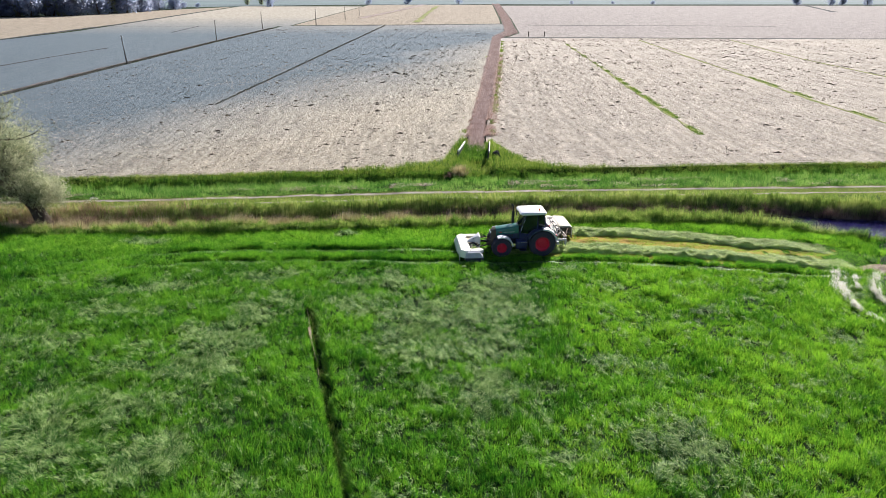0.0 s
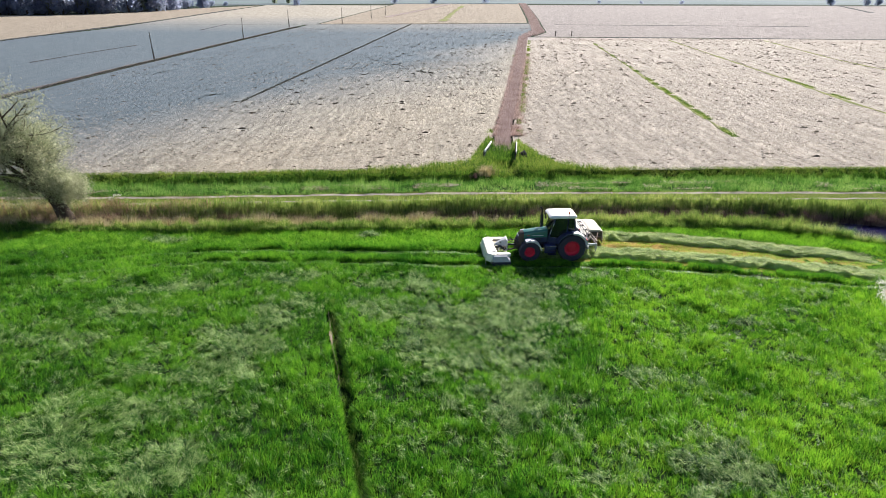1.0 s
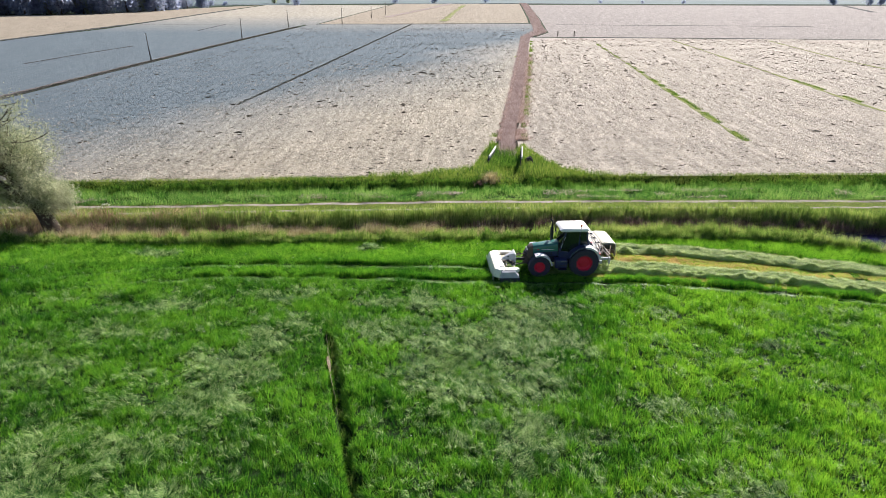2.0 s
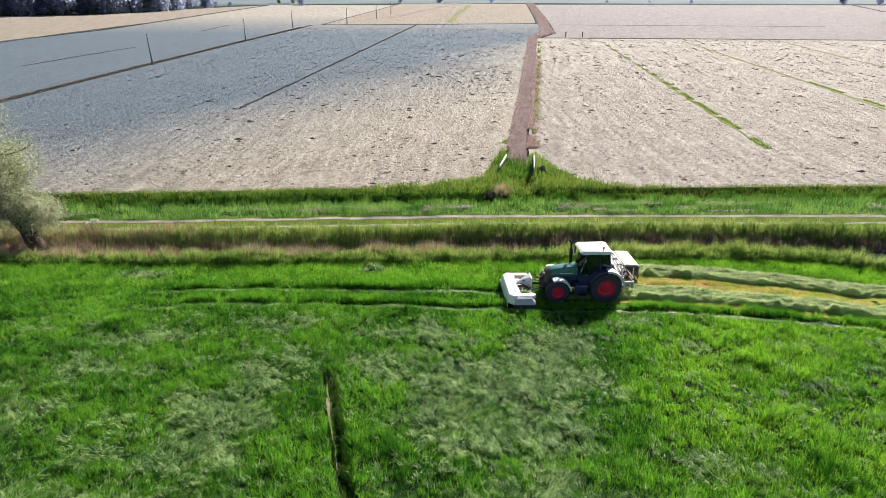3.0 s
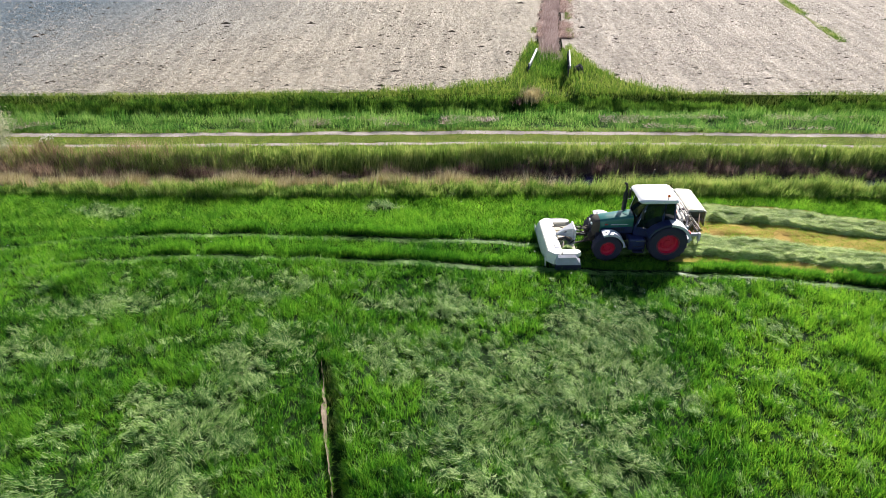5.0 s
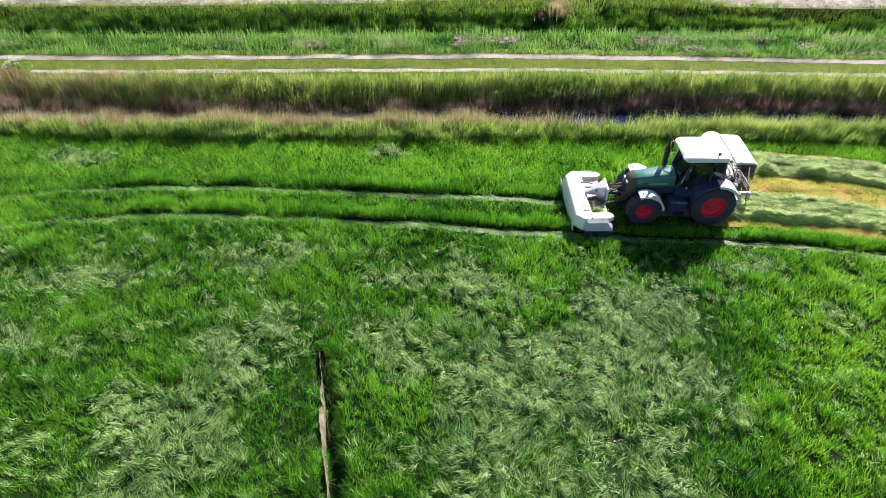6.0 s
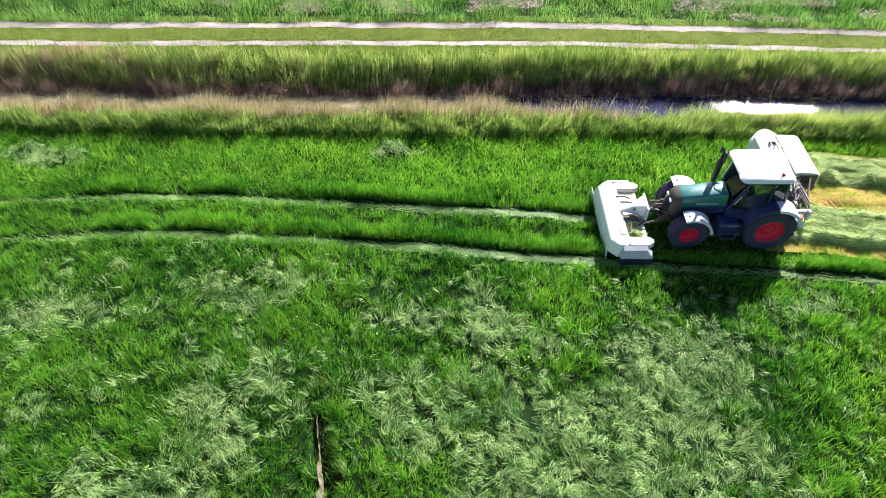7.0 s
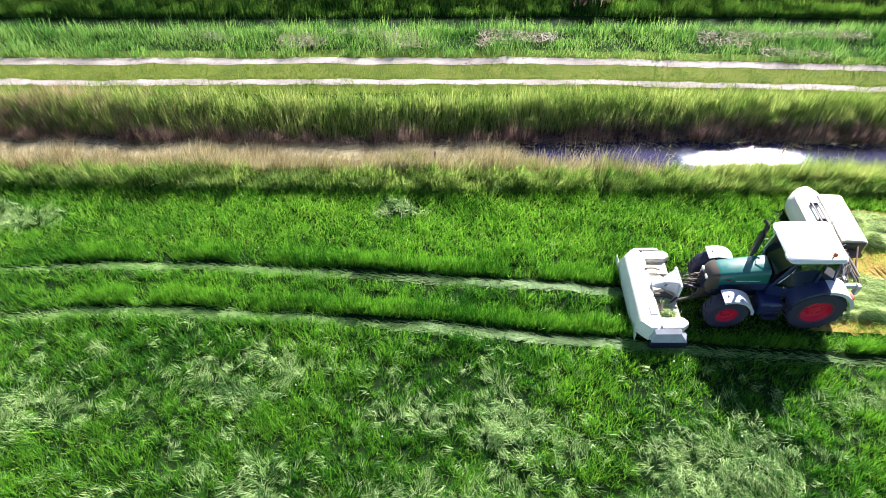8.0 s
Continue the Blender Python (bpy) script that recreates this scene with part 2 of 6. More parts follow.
M_WILLOW = leafy("willow leaf", (0.20, 0.24, 0.14), (0.38, 0.41, 0.27), (0.57, 0.58, 0.43), 0.5, 0.68, 0.5, 0.35, 0.8, (1.0, 1.0, 0.85))
# bluish leaf colour carries the haze over the far wood
M_WOODLEAF = leafy("woodland leaf with haze tint", (0.22, 0.27, 0.40), (0.31, 0.36, 0.50), (0.44, 0.47, 0.55), 0.05, 0.75, 0.7, 0.05, 0.4, (1.0, 1.0, 1.0))
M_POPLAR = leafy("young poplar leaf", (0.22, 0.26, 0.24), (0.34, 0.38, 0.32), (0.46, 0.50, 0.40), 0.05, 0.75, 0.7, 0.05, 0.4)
M_DULL = leafy("dull rough growth", (0.055, 0.055, 0.05), (0.11, 0.11, 0.095), (0.20, 0.19, 0.16), 0.3, 0.2, 0.7, 0.2, 0.8)
M_FLOWER = painted("white petal", (0.8, 0.8, 0.74), 0.6, wear=0.05)
M_STRAW = leafy("straw", (0.36, 0.30, 0.22), (0.60, 0.52, 0.40), (0.76, 0.68, 0.54), 0.5, 0.1, 0.6, 0.3, 0.9)
M_CLOD = earthy("dark clod", [(0.3, (0.07, 0.06, 0.045)), (0.7, (0.21, 0.17, 0.13))], 0.6, 14)
M_BARK = earthy("willow bark", [(0.3, (0.04, 0.03, 0.024)), (0.6, (0.09, 0.07, 0.055)), (0.8, (0.16, 0.13, 0.10))], 3, 20, (1, 1, 0.3), bump=0.9)

M_GREEN = painted("tractor green paint", (0.012, 0.15, 0.128), 0.25, wear=0.10, coat=0.6)
# green paint turned navy: the shade on the near sides is in the colour
M_SHADE_NAVY = painted("navy of the tractor's shaded sides", (0.020, 0.028, 0.105), 0.3, wear=0.15, coat=0.4)
# dark paint with the blue of the shaded underside mixed in
M_DARK = painted("dark chassis paint with blue of shade", (0.022, 0.022, 0.058), 0.5, wear=0.35)
M_WHITE = painted("white roof paint", (0.82, 0.82, 0.82), 0.4, wear=0.10, dirt=(0.4, 0.36, 0.3))
M_FENDER = painted("light grey fender plastic", (0.66, 0.66, 0.70), 0.45, wear=0.18, dirt=(0.3, 0.26, 0.2))
M_MOWER = painted("cream mower canvas", (0.87, 0.85, 0.74), 0.6, wear=0.25, dirt=(0.38, 0.34, 0.22), scale=1.6, bump=0.3)
M_HOOD = painted("dusty cream hood", (0.66, 0.63, 0.54), 0.7, wear=0.5, dirt=(0.36, 0.33, 0.25), scale=1.8, bump=0.2)
M_DECK = painted("dusty mower deck", (0.58, 0.53, 0.42), 0.7, wear=0.8, dirt=(0.32, 0.31, 0.14), scale=2.2, bump=0.3)
M_MOWER_EDGE = painted("grey mower skirt", (0.50, 0.50, 0.56), 0.55, wear=0.35)
M_RED = painted("red wheel paint", (0.74, 0.012, 0.055), 0.4, wear=0.15, dirt=(0.2, 0.06, 0.05))
# black rubber given the blue tint of its shaded side
M_RUBBER = painted("tyre rubber with blue of shade", (0.036, 0.034, 0.062), 0.75, wear=0.4, dirt=(0.085, 0.08, 0.085), bump=0.2)
M_STEEL = painted("worn steel", (0.36, 0.34, 0.31), 0.45, 0.7, wear=0.5, dirt=(0.16, 0.10, 0.05))
M_GRIME = painted("oily grime on steel", (0.085, 0.07, 0.058), 0.5, 0.3, wear=0.5, dirt=(0.14, 0.10, 0.06))
M_RUST = painted("rusty brown steel", (0.16, 0.105, 0.075), 0.7, 0.2, wear=0.5, dirt=(0.26, 0.2, 0.15), scale=4)
M_BLACK = painted("black plastic", (0.015, 0.015, 0.018), 0.4, wear=0.2)
M_ORANGE = painted("orange beacon lens", (0.8, 0.14, 0.01), 0.2, wear=0.02)
M_LAMP = painted("lamp glass", (0.7, 0.72, 0.74), 0.12, wear=0.05)
M_BADGE = painted("dark badge bar", (0.05, 0.05, 0.08), 0.5, wear=0.05)
M_MARK = painted("red badge bar", (0.5, 0.03, 0.03), 0.5, wear=0.05)
M_POLE = painted("weathered pole wood", (0.13, 0.11, 0.095), 0.85, scale=3, bump=0.5)
M_RAIL = painted("white painted board", (0.78, 0.78, 0.76), 0.6, wear=0.3)
M_STONE = earthy("dark field stone", [(0.3, (0.03, 0.03, 0.035)), (0.7, (0.10, 0.09, 0.085))], 4, 22)


def glass_material():
    m, nt, b = nodes_of("tinted cab glass")
    b.inputs["Base Color"].default_value = (0.012, 0.024, 0.025, 1)
    b.inputs["Roughness"].default_value = 0.03
    b.inputs["Transmission Weight"].default_value = 0.28
    b.inputs["IOR"].default_value = 1.45
    v = place(nt)
    bumped(nt, b, noise_of(nt, v, 3, 2), 0.02, 0.01)
    return m


def water_material():
    m, nt, b = nodes_of("ditch water tinted as mirrored sky")
    v = place(nt, "World", (1, 1.6, 1))
    # violet of the reflected sky is painted into the base colour
    c = ramp(nt, noise_of(nt, v, 0.7, 3), [(0.35, (0.010, 0.009, 0.05)), (0.7, (0.024, 0.02, 0.095))])
    nt.links.new(c, b.inputs["Base Color"])
    b.inputs["Roughness"].default_value = 0.03
    b.inputs["Specular IOR Level"].default_value = 0.6
    bumped(nt, b, noise_of(nt, v, 7, 4), 0.2, 0.03)
    return m


M_GLASS, M_WATER = glass_material(), water_material()

# ---------------------------------------------------------------- the lie of the land
LAND = np.random.default_rng(7)


def curve_of(xs, ys):
    """A smooth line y(x) through a few places."""
    xs, ys = np.array(xs, float), np.array(ys, float)

    def f(x):
        x = np.asarray(x, float)
        return sum(np.interp(x + o, xs, ys) for o in (-4, -2, 0, 2, 4)) / 5
    return f


far_track = curve_of((-90, -28, -21, -10, 3, 16, 40, 110), (52.4, 52.95, 53.1, 53.75, 54.4, 54.45, 54.65, 55))
ditch_mid = curve_of((-90, -20, -8, 0, 10, 22, 30, 36, 46, 70), (47.2, 47.45, 47.7, 48.2, 48.55, 48.6, 47.2, 44.3, 42.2, 41.2))
ditch_half = curve_of((-90, -16, 0, 10, 24, 34, 44), (0.75, 0.8, 0.8, 1.1, 1.2, 2.8, 3.8))
bank_foot = curve_of((-90, -19, -7, 0, 7, 13, 24, 30, 36, 46), (44.5, 44.7, 44.9, 45.2, 45.6, 45.7, 45.5, 43.2, 40.0, 37.2))
field_edge_plain = curve_of((-90, -33, -22, -13, -4, 10, 17, 24, 33, 90), (58.7, 59.9, 60.45, 61.15, 61.7, 62.45, 61.9, 62.1, 62.5, 62.8))
back_ditch = curve_of((-90, -33, -22, -11, 3, 16, 35, 90), (57.0, 57.7, 58.0, 58.6, 59.5, 60.0, 60.3, 60.4))
TRENCH = ((-5.5, 33.2), (-1.75, 16.0))
WATER_Z = -0.6


def drain_mid(y):
    return np.interp(y, (60, 68, 79, 108, 169, 225, 245, 337, 533), (7.3, 7.5, 8.5, 12.6, 21.0, 28.5, 36.0, 46.0, 65.0))


def smooth(a, b, x):
    t = np.clip((x - a) / (b - a), 0, 1)
    return t * t * (3 - 2 * t)


LATTICE = LAND.random((256, 256))


def wander(x, y, size, shift=0):
    """Smooth value noise from 0 to 1, of the given size in metres."""
    u, v = np.asarray(x) / size + 37.3 * shift + 900, np.asarray(y) / size + 11.7 * shift + 900
    i, j = np.floor(u).astype(int), np.floor(v).astype(int)
    a, b = u - i, v - j
    a, b = a * a * (3 - 2 * a), b * b * (3 - 2 * b)
    q = lambda p, r: LATTICE[p % 256, r % 256]
    return (q(i, j) * (1 - a) + q(i + 1, j) * a) * (1 - b) + (q(i, j + 1) * (1 - a) + q(i + 1, j + 1) * a) * b


def trench_off(x, y):
    """Signed distance from the trench's middle, and how far the trench reaches there (1 inside)."""
    (x0, y0), (x1, y1) = TRENCH
    t = (y - y0) / (y1 - y0)
    return x - (x0 + (x1 - x0) * t) - 0.12 * (wander(y, y * 0, 1.3) - 0.5), smooth(0.03, 0.15, t) * smooth(12.0, 14.0, y)


def field_edge(x):
    """The near edge of the tilled fields, drawn back round the drain's mouth."""
    x = np.asarray(x, float)
    left = np.interp(x, (-90, -14, -4.8, -1.7, 1.2, 3.8, 4.8, 6.2, 7.2), (0, 0, 0.1, 0.5, 1.5, 2.6, 6.5, 12.5, 14))
    right = np.interp(x, (10, 10.6, 12.3, 14.3, 17), (11.5, 7.6, 3.2, 0.8, 0))
    return field_edge_plain(x) + np.where(x < 8.6, left, right)


def land(x, y):
    """Height of the ground."""
    x, y = np.asarray(x, float), np.asarray(y, float)
    z = 0.14 * (wander(x, y, 2.2) - 0.5) + 0.16 * (wander(x, y, 0.9, 3) - 0.5)
    near = smooth(46.0, 44.0, y)
    z = z * (0.35 + 0.65 * near) * smooth(90, 60, np.abs(x))
    d, half = np.abs(y - ditch_mid(x)), ditch_half(x)
    z = z - 1.15 * smooth(half + 1.5, half - 0.3, d)
    z = z - 0.85 * smooth(2.3, 0.6, np.abs(y - back_ditch(x)))
    dx = np.abs(x - drain_mid(y))
    z = z - 0.6 * smooth(1.7, 0.6, dx) * smooth(59, 61, y) * smooth(560, 520, y)
    off, inside = trench_off(x, y)
    z = z - 0.5 * smooth(0.46, 0.22, np.abs(off - 0.08)) * inside
    return z


def span(*pieces):
    out = [np.arange(a, b, s) for a, b, s in pieces]
    return np.concatenate(out + [np.array([pieces[-1][1]])])


def sheet(name, xs, ys, height, material, keep=None):
    """One sheet over a grid of places (2-D arrays), with smooth shading."""
    n, k = xs.shape
    v = np.stack([xs, ys, height], -1).reshape(-1, 3)
    idx = np.arange(n * k).reshape(n, k)
    quads = np.stack([idx[:-1, :-1], idx[1:, :-1], idx[1:, 1:], idx[:-1, 1:]], -1).reshape(-1, 4)
    if keep is not None:
        quads = quads[keep.reshape(-1)]
    return mesh_of(name, v, quads, material, True)


def mesh_of(name, verts, faces, material, is_smooth=False):
    me = bpy.data.meshes.new(name)
    verts, faces = np.ascontiguousarray(verts, np.float32), np.ascontiguousarray(faces, np.int32)
    k = faces.shape[1]
    me.vertices.add(len(verts))
    me.vertices.foreach_set("co", verts.ravel())
    me.loops.add(faces.size)
    me.loops.foreach_set("vertex_index", faces.ravel())
    me.polygons.add(len(faces))
    me.polygons.foreach_set("loop_start", np.arange(0, faces.size, k, dtype=np.int32))
    me.polygons.foreach_set("use_smooth", np.full(len(faces), is_smooth))
    me.update(calc_edges=True)
    me.materials.append(material)
    return new(name, me)


gx = span((-3000, -400, 200), (-400, -80, 20), (-80, -34, 1.0), (-34, -7, 0.5), (-7, -1, 0.15), (-1, 46, 0.5), (46, 90, 1.0), (90, 400, 20), (400, 3000, 200))
gy = span((-400, 0, 40), (0, 14, 1.0), (14, 44, 0.5), (44, 51, 0.25), (51, 56, 0.5), (56, 63, 0.35), (63, 82, 0.5), (82, 120, 2), (120, 560, 10), (560, 3000, 120))
GX, GY = np.meshgrid(gx, gy, indexing="ij")
tagged(sheet("ground", GX, GY, land(GX, GY), M_GROUND), "wide flat green meadow land cut by ditches", "ground", kind="structure")

# water in the ditch
wx = span((-90, 80, 1.0))
wt = np.linspace(-1, 1, 9)
WX, WT = np.meshgrid(wx, wt, indexing="ij")
tagged(sheet("water", WX, ditch_mid(WX) + WT * (ditch_half(WX) + 0.9), WX * 0 + WATER_Z, M_WATER), "still dark ditch water, sky violet in its colour and mirrored", "water", kind="structure")
# pale litter afloat on the water
lx = span((-24, -0.2, 0.3))
LX, LT = np.meshgrid(lx, np.linspace(-1, 1, 13), indexing="ij")
reach = 0.55 + 0.4 * wander(lx, lx * 0, 1.1)
LY = ditch_mid(LX) - 0.25 + LT * (ditch_half(LX) + 0.25) * np.where(LT > 0, reach[:, None], 1.0)
LZ = WATER_Z + 0.02 + 0.05 * wander(LX, LY, 0.35, 5)
tagged(sheet("reed_litter_mat", LX, LY, LZ, M_ALGAE), "pale flattened reed litter afloat in the ditch", "reed litter", kind="stuff")


def strip(name, mid, half, x0, x1, lift, material, label, category, step=0.15, rag=0.15, seed=0):
    """A long strip along x about the line mid(x), with ragged edges."""
    xs = span((x0, x1, step))
    X, T = np.meshgrid(xs, np.linspace(-1, 1, 7), indexing="ij")
    edge = half + 0.7 * rag * (0.5 * wander(X, T * 5, 1.4, seed) + 0.5 * wander(X, T * 5, 0.35, seed + 9) - 0.5) * 2
    Y = mid(X) + T * edge
    return tagged(sheet(name, X, Y, land(X, Y) + lift, material), label, category, kind="structure")


strip("road_turf", lambda x: far_track(x) - 0.85, 1.75, -90, 110, 0.012, M_TURF, "trodden turf of a farm lane", "lane", seed=2)
strip("wheel_track", far_track, 0.27, -90, 110, 0.024, M_TRACK, "pale sandy wheel track of a farm lane", "track", seed=3)
strip("wheel_track", lambda x: far_track(x) - 1.7, 0.20, -90, 110, 0.024, M_TRACK, "pale sandy wheel track of a farm lane", "track", seed=4)


def field(name, x0, x1, y_near, y_far, material, label, lift=0.05, steps=(40, 60)):
    """A tilled field between two lines; x0 and x1 may lean with y."""
    t = np.linspace(0, 1, steps[0])
    s = np.linspace(0, 1, steps[1]) ** 1.6
    S, T = np.meshgrid(s, t, indexing="ij")
    y_mid = np.full_like(S, 70.0)
    for _ in range(14):
        X = x0(y_mid) + (x1(y_mid) - x0(y_mid)) * T
        y_mid = 0.5 * y_mid + 0.5 * (y_near(X) + (y_far(X) - y_near(X)) * S)
    Z = lift + 0.05 * wander(X, y_mid, 1.5, 4) * smooth(150, 90, y_mid)
    return tagged(sheet(name, X, y_mid, Z, material), label, "field", kind="structure")


flat = lambda v: (lambda x: np.full_like(np.asarray(x, float), v))
far_line = lambda y: np.interp(y, (56, 221, 258, 436, 600), (-136, -127, -121.5, -121, -120))
left_ditch = lambda y: np.interp(y, (60, 113, 144, 212, 271, 600), (-69, -65.7, -63.6, -58.4, -53, -30))
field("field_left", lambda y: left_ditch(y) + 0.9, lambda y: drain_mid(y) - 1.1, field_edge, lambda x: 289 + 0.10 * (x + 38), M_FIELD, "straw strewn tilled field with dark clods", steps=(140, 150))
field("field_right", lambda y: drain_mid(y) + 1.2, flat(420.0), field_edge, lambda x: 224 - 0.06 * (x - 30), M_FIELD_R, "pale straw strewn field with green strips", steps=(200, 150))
field("field_far_left", lambda y: far_line(y) + 1.3, lambda y: left_ditch(y) - 0.9, flat(56.5), flat(285.0), M_FIELD, "tilled field beyond a ditch, greyed as under cloud shade")
field("field_beyond", lambda y: far_line(y) + 1.3, lambda y: left_ditch(y) + 3, flat(285.5), flat(505.0), M_FIELD, "cream stubble field in the distance")
field("field_cream", flat(-700.0), lambda y: far_line(y) - 1.3, flat(56.5), lambda x: np.interp(x, (-700, -236, -200, -172, -150, -120), (340, 345, 355, 372, 445, 500)), M_CREAM, "cream stubble field before the wood")
field("field_back_left", lambda y: left_ditch(y) + 4, lambda y: drain_mid(y) - 3, lambda x: 292 + 0.10 * (x + 38), flat(540.0), M_CREAM, "pale field beyond a dark furrow")
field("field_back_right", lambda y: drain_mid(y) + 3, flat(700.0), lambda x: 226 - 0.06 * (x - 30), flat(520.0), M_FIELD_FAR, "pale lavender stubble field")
field("meadow_far", flat(-2500.0), flat(2500.0), lambda x: np.interp(x, (-160, -100, -60, 0), (470, 508, 530, 545)), flat(2500.0), M_MEADOW_FAR, "distant meadow with blue haze put into its colour", 0.2)

# ---------------------------------------------------------------- building helpers


def part(name, bm, material, parent, label="", loc=None, is_smooth=True):
    me = bpy.data.meshes.new(name)
    bm.to_mesh(me)
    bm.free()
    me.materials.append(material)
    if is_smooth:
        me.polygons.foreach_set("use_smooth", [True] * len(me.polygons))
        me.set_sharp_from_angle(angle=radians(38))
    ob = new(name, me)
    ob.parent = parent
    if loc is not None:
        ob.location = loc
    return tagged(ob, label)


def thing(name, m, label, category, group=""):
    ob = new(name)
    ob.matrix_world = m
    ob.empty_display_size = 0.3
    return tagged(ob, label, category, group)


def box(bm, lo, hi, bevel=0.02, turn=None, segments=2):
    """A bevelled box from corner to corner; turn: a matrix about its middle."""
    lo, hi = Vector(lo), Vector(hi)
    made = bmesh.ops.create_cube(bm, size=1.0)["verts"]
    mid = (lo + hi) / 2
    for v in made:
        v.co = Vector(v.co[i] * (hi[i] - lo[i]) for i in range(3))
    if bevel:
        edges = {e for v in made for e in v.link_edges}
        made = list({v for f in bmesh.ops.bevel(bm, geom=list(edges), offset=bevel, segments=segments, affect="EDGES", profile=0.5)["faces"] for v in f.verts} | {v for v in made if v.is_valid})
    for v in made:
        v.co = mid + (turn @ v.co if turn else v.co)
    return made


def tube(bm, path, radius, sides=8, caps=True):
    """A round bar along a path; radius may be a list."""
    path = [Vector(p) for p in path]
    radii = radius if isinstance(radius, (list, tuple)) else [radius] * len(path)
    rings = []
    for i, p in enumerate(path):
        d = (path[min(i + 1, len(path) - 1)] - path[max(i - 1, 0)]).normalized()
        q = d.to_track_quat("Z", "Y")
        rings.append([bm.verts.new(p + q @ Vector((math.cos(a), math.sin(a), 0)) * radii[i]) for a in (2 * math.pi * k / sides for k in range(sides))])
    for a, b in zip(rings, rings[1:]):
        for k in range(sides):
            bm.faces.new((a[k], a[(k + 1) % sides], b[(k + 1) % sides], b[k]))
    if caps:
        bm.faces.new(rings[0][::-1])
        bm.faces.new(rings[-1])


def lathe(bm, profile, sides=32, axis="Y"):
    """A turned shape from (radius, along) pairs about the y axis."""
    rings = []
    for r, a in profile:
        rings.append([bm.verts.new((r * math.cos(2 * math.pi * k / sides), a, r * math.sin(2 * math.pi * k / sides))) for k in range(sides)])
    for p, q in zip(rings, rings[1:]):
        for k in range(sides):
            bm.faces.new((p[k], p[(k + 1) % sides], q[(k + 1) % sides], q[k]))
    return rings


def loft(bm, sections, closed=True, caps=True):
    """Skin over sections: equal lists of points."""
    rings = [[bm.verts.new(p) for p in s] for s in sections]
    n = len(rings[0])
    for a, b in zip(rings, rings[1:]):
        for k in range(n if closed else n - 1):
            bm.faces.new((a[k], a[(k + 1) % n], b[(k + 1) % n], b[k]))
    if caps and closed:
        bm.faces.new(rings[0][::-1])
        bm.faces.new(rings[-1])
    bmesh.ops.recalc_face_normals(bm, faces=bm.faces[:])
    return rings


# ---------------------------------------------------------------- tractor
TRACTOR = pose(9.35, 40.42, 0.02, 0, 0, 3.0)       # on the ground under the rear axle; it drives towards -x


def wheel(owner, at, radius, width, rim_radius, out, lugs, label):
    """A wheel on the y axis; out is +1 or -1, the side that is seen."""
    bm = bmesh.new()
    w, r, k = width / 2, radius, rim_radius
    lathe(bm, [(0.001, out * (w * 0.45)), (k * 0.30, out * (w * 0.45)), (k * 0.33, out * w * 0.30), (k * 0.33, -out * w * 0.9)], 20)
    hub = part("wheel", bm, M_RED, owner, label, at)
    bm = bmesh.new()
    lathe(bm, [(k * 0.90, w * 0.86), (r * 0.80, w), (r * 0.90, w * 0.97), (r * 0.955, w * 0.80), (r * 0.965, 0), (r * 0.955, -w * 0.80), (r * 0.90, -w * 0.97), (r * 0.80, -w), (k * 0.90, -w * 0.86)], 48)
    for i in range(lugs):
        for side in (-1, 1):
            a = 2 * math.pi * (i + (0.5 if side > 0 else 0)) / lugs
            sweep = -0.17
            for s0, s1 in ((0.04, 0.5), (0.5, 0.98)):
                quad = []
                for rr in (r * 0.95, r):
                    for t, da in ((s0, -0.035), (s0, 0.035), (s1, 0.035), (s1, -0.035)):
                        ang = a + da + sweep * t
                        drop = (rr - r * 0.035 * max(0, t - 0.7) / 0.3)
                        quad.append(bm.verts.new((drop * math.cos(ang), side * w * t, drop * math.sin(ang))))
                for f in ((4, 5, 6, 7), (0, 1, 5, 4), (1, 2, 6, 5), (2, 3, 7, 6), (3, 0, 4, 7)):
                    bm.faces.new([quad[j] for j in f])
    bmesh.ops.recalc_face_normals(bm, faces=bm.faces[:])
    part("tyre", bm, M_RUBBER, hub, "black lugged tractor tyre")
    bm = bmesh.new()
    o = out * w
    lathe(bm, [(k * 0.98, -o * 0.84), (k * 0.94, -o * 0.5), (k * 0.90, o * 0.2), (k * 0.95, o * 0.7), (k * 1.0, o * 0.88), (k * 0.97, o * 0.90), (k * 0.91, o * 0.72), (k * 0.84, o * 0.30), (k * 0.62, o * 0.16), (k * 0.40, o * 0.34), (k * 0.31, o * 0.36)], 36)
    for i in range(8):
        a = 2 * math.pi * i / 8
        box(bm, (k * 0.44 * math.cos(a) - 0.02, o * 0.30, k * 0.44 * math.sin(a) - 0.02), (k * 0.44 * math.cos(a) + 0.02, o * 0.30 + out * 0.05, k * 0.44 * math.sin(a) + 0.02), 0)
    bmesh.ops.recalc_face_normals(bm, faces=bm.faces[:])
    part("rim", bm, M_RED, hub, "red painted steel rim")
    return hub


def rounded_section(x, half, z0, z1, r, tuck=0.0):
    """A hood's cross-section at x: flat underside, sides leaning in by tuck, rounded shoulders."""
    pts = [(x, -half, z0), (x, -half, (z0 + z1) / 2), (x, -half + tuck, z1 - r)]
    for a in (25, 50, 75):
        pts.append((x, -half + tuck + r * (1 - math.cos(radians(a))), z1 - r + r * math.sin(radians(a))))
    pts.append((x, 0, z1 + 0.015))
    return pts + [(x, -p[1], p[2]) for p in pts[-2::-1]]


def arc_fender(bm, at, radius, a0, a1, y0, y1, thick=0.035, lip=0.06, steps=14):
    """A mudguard: an arc about the y axis at a wheel's middle, with a turned-down outer lip."""
    secs = []
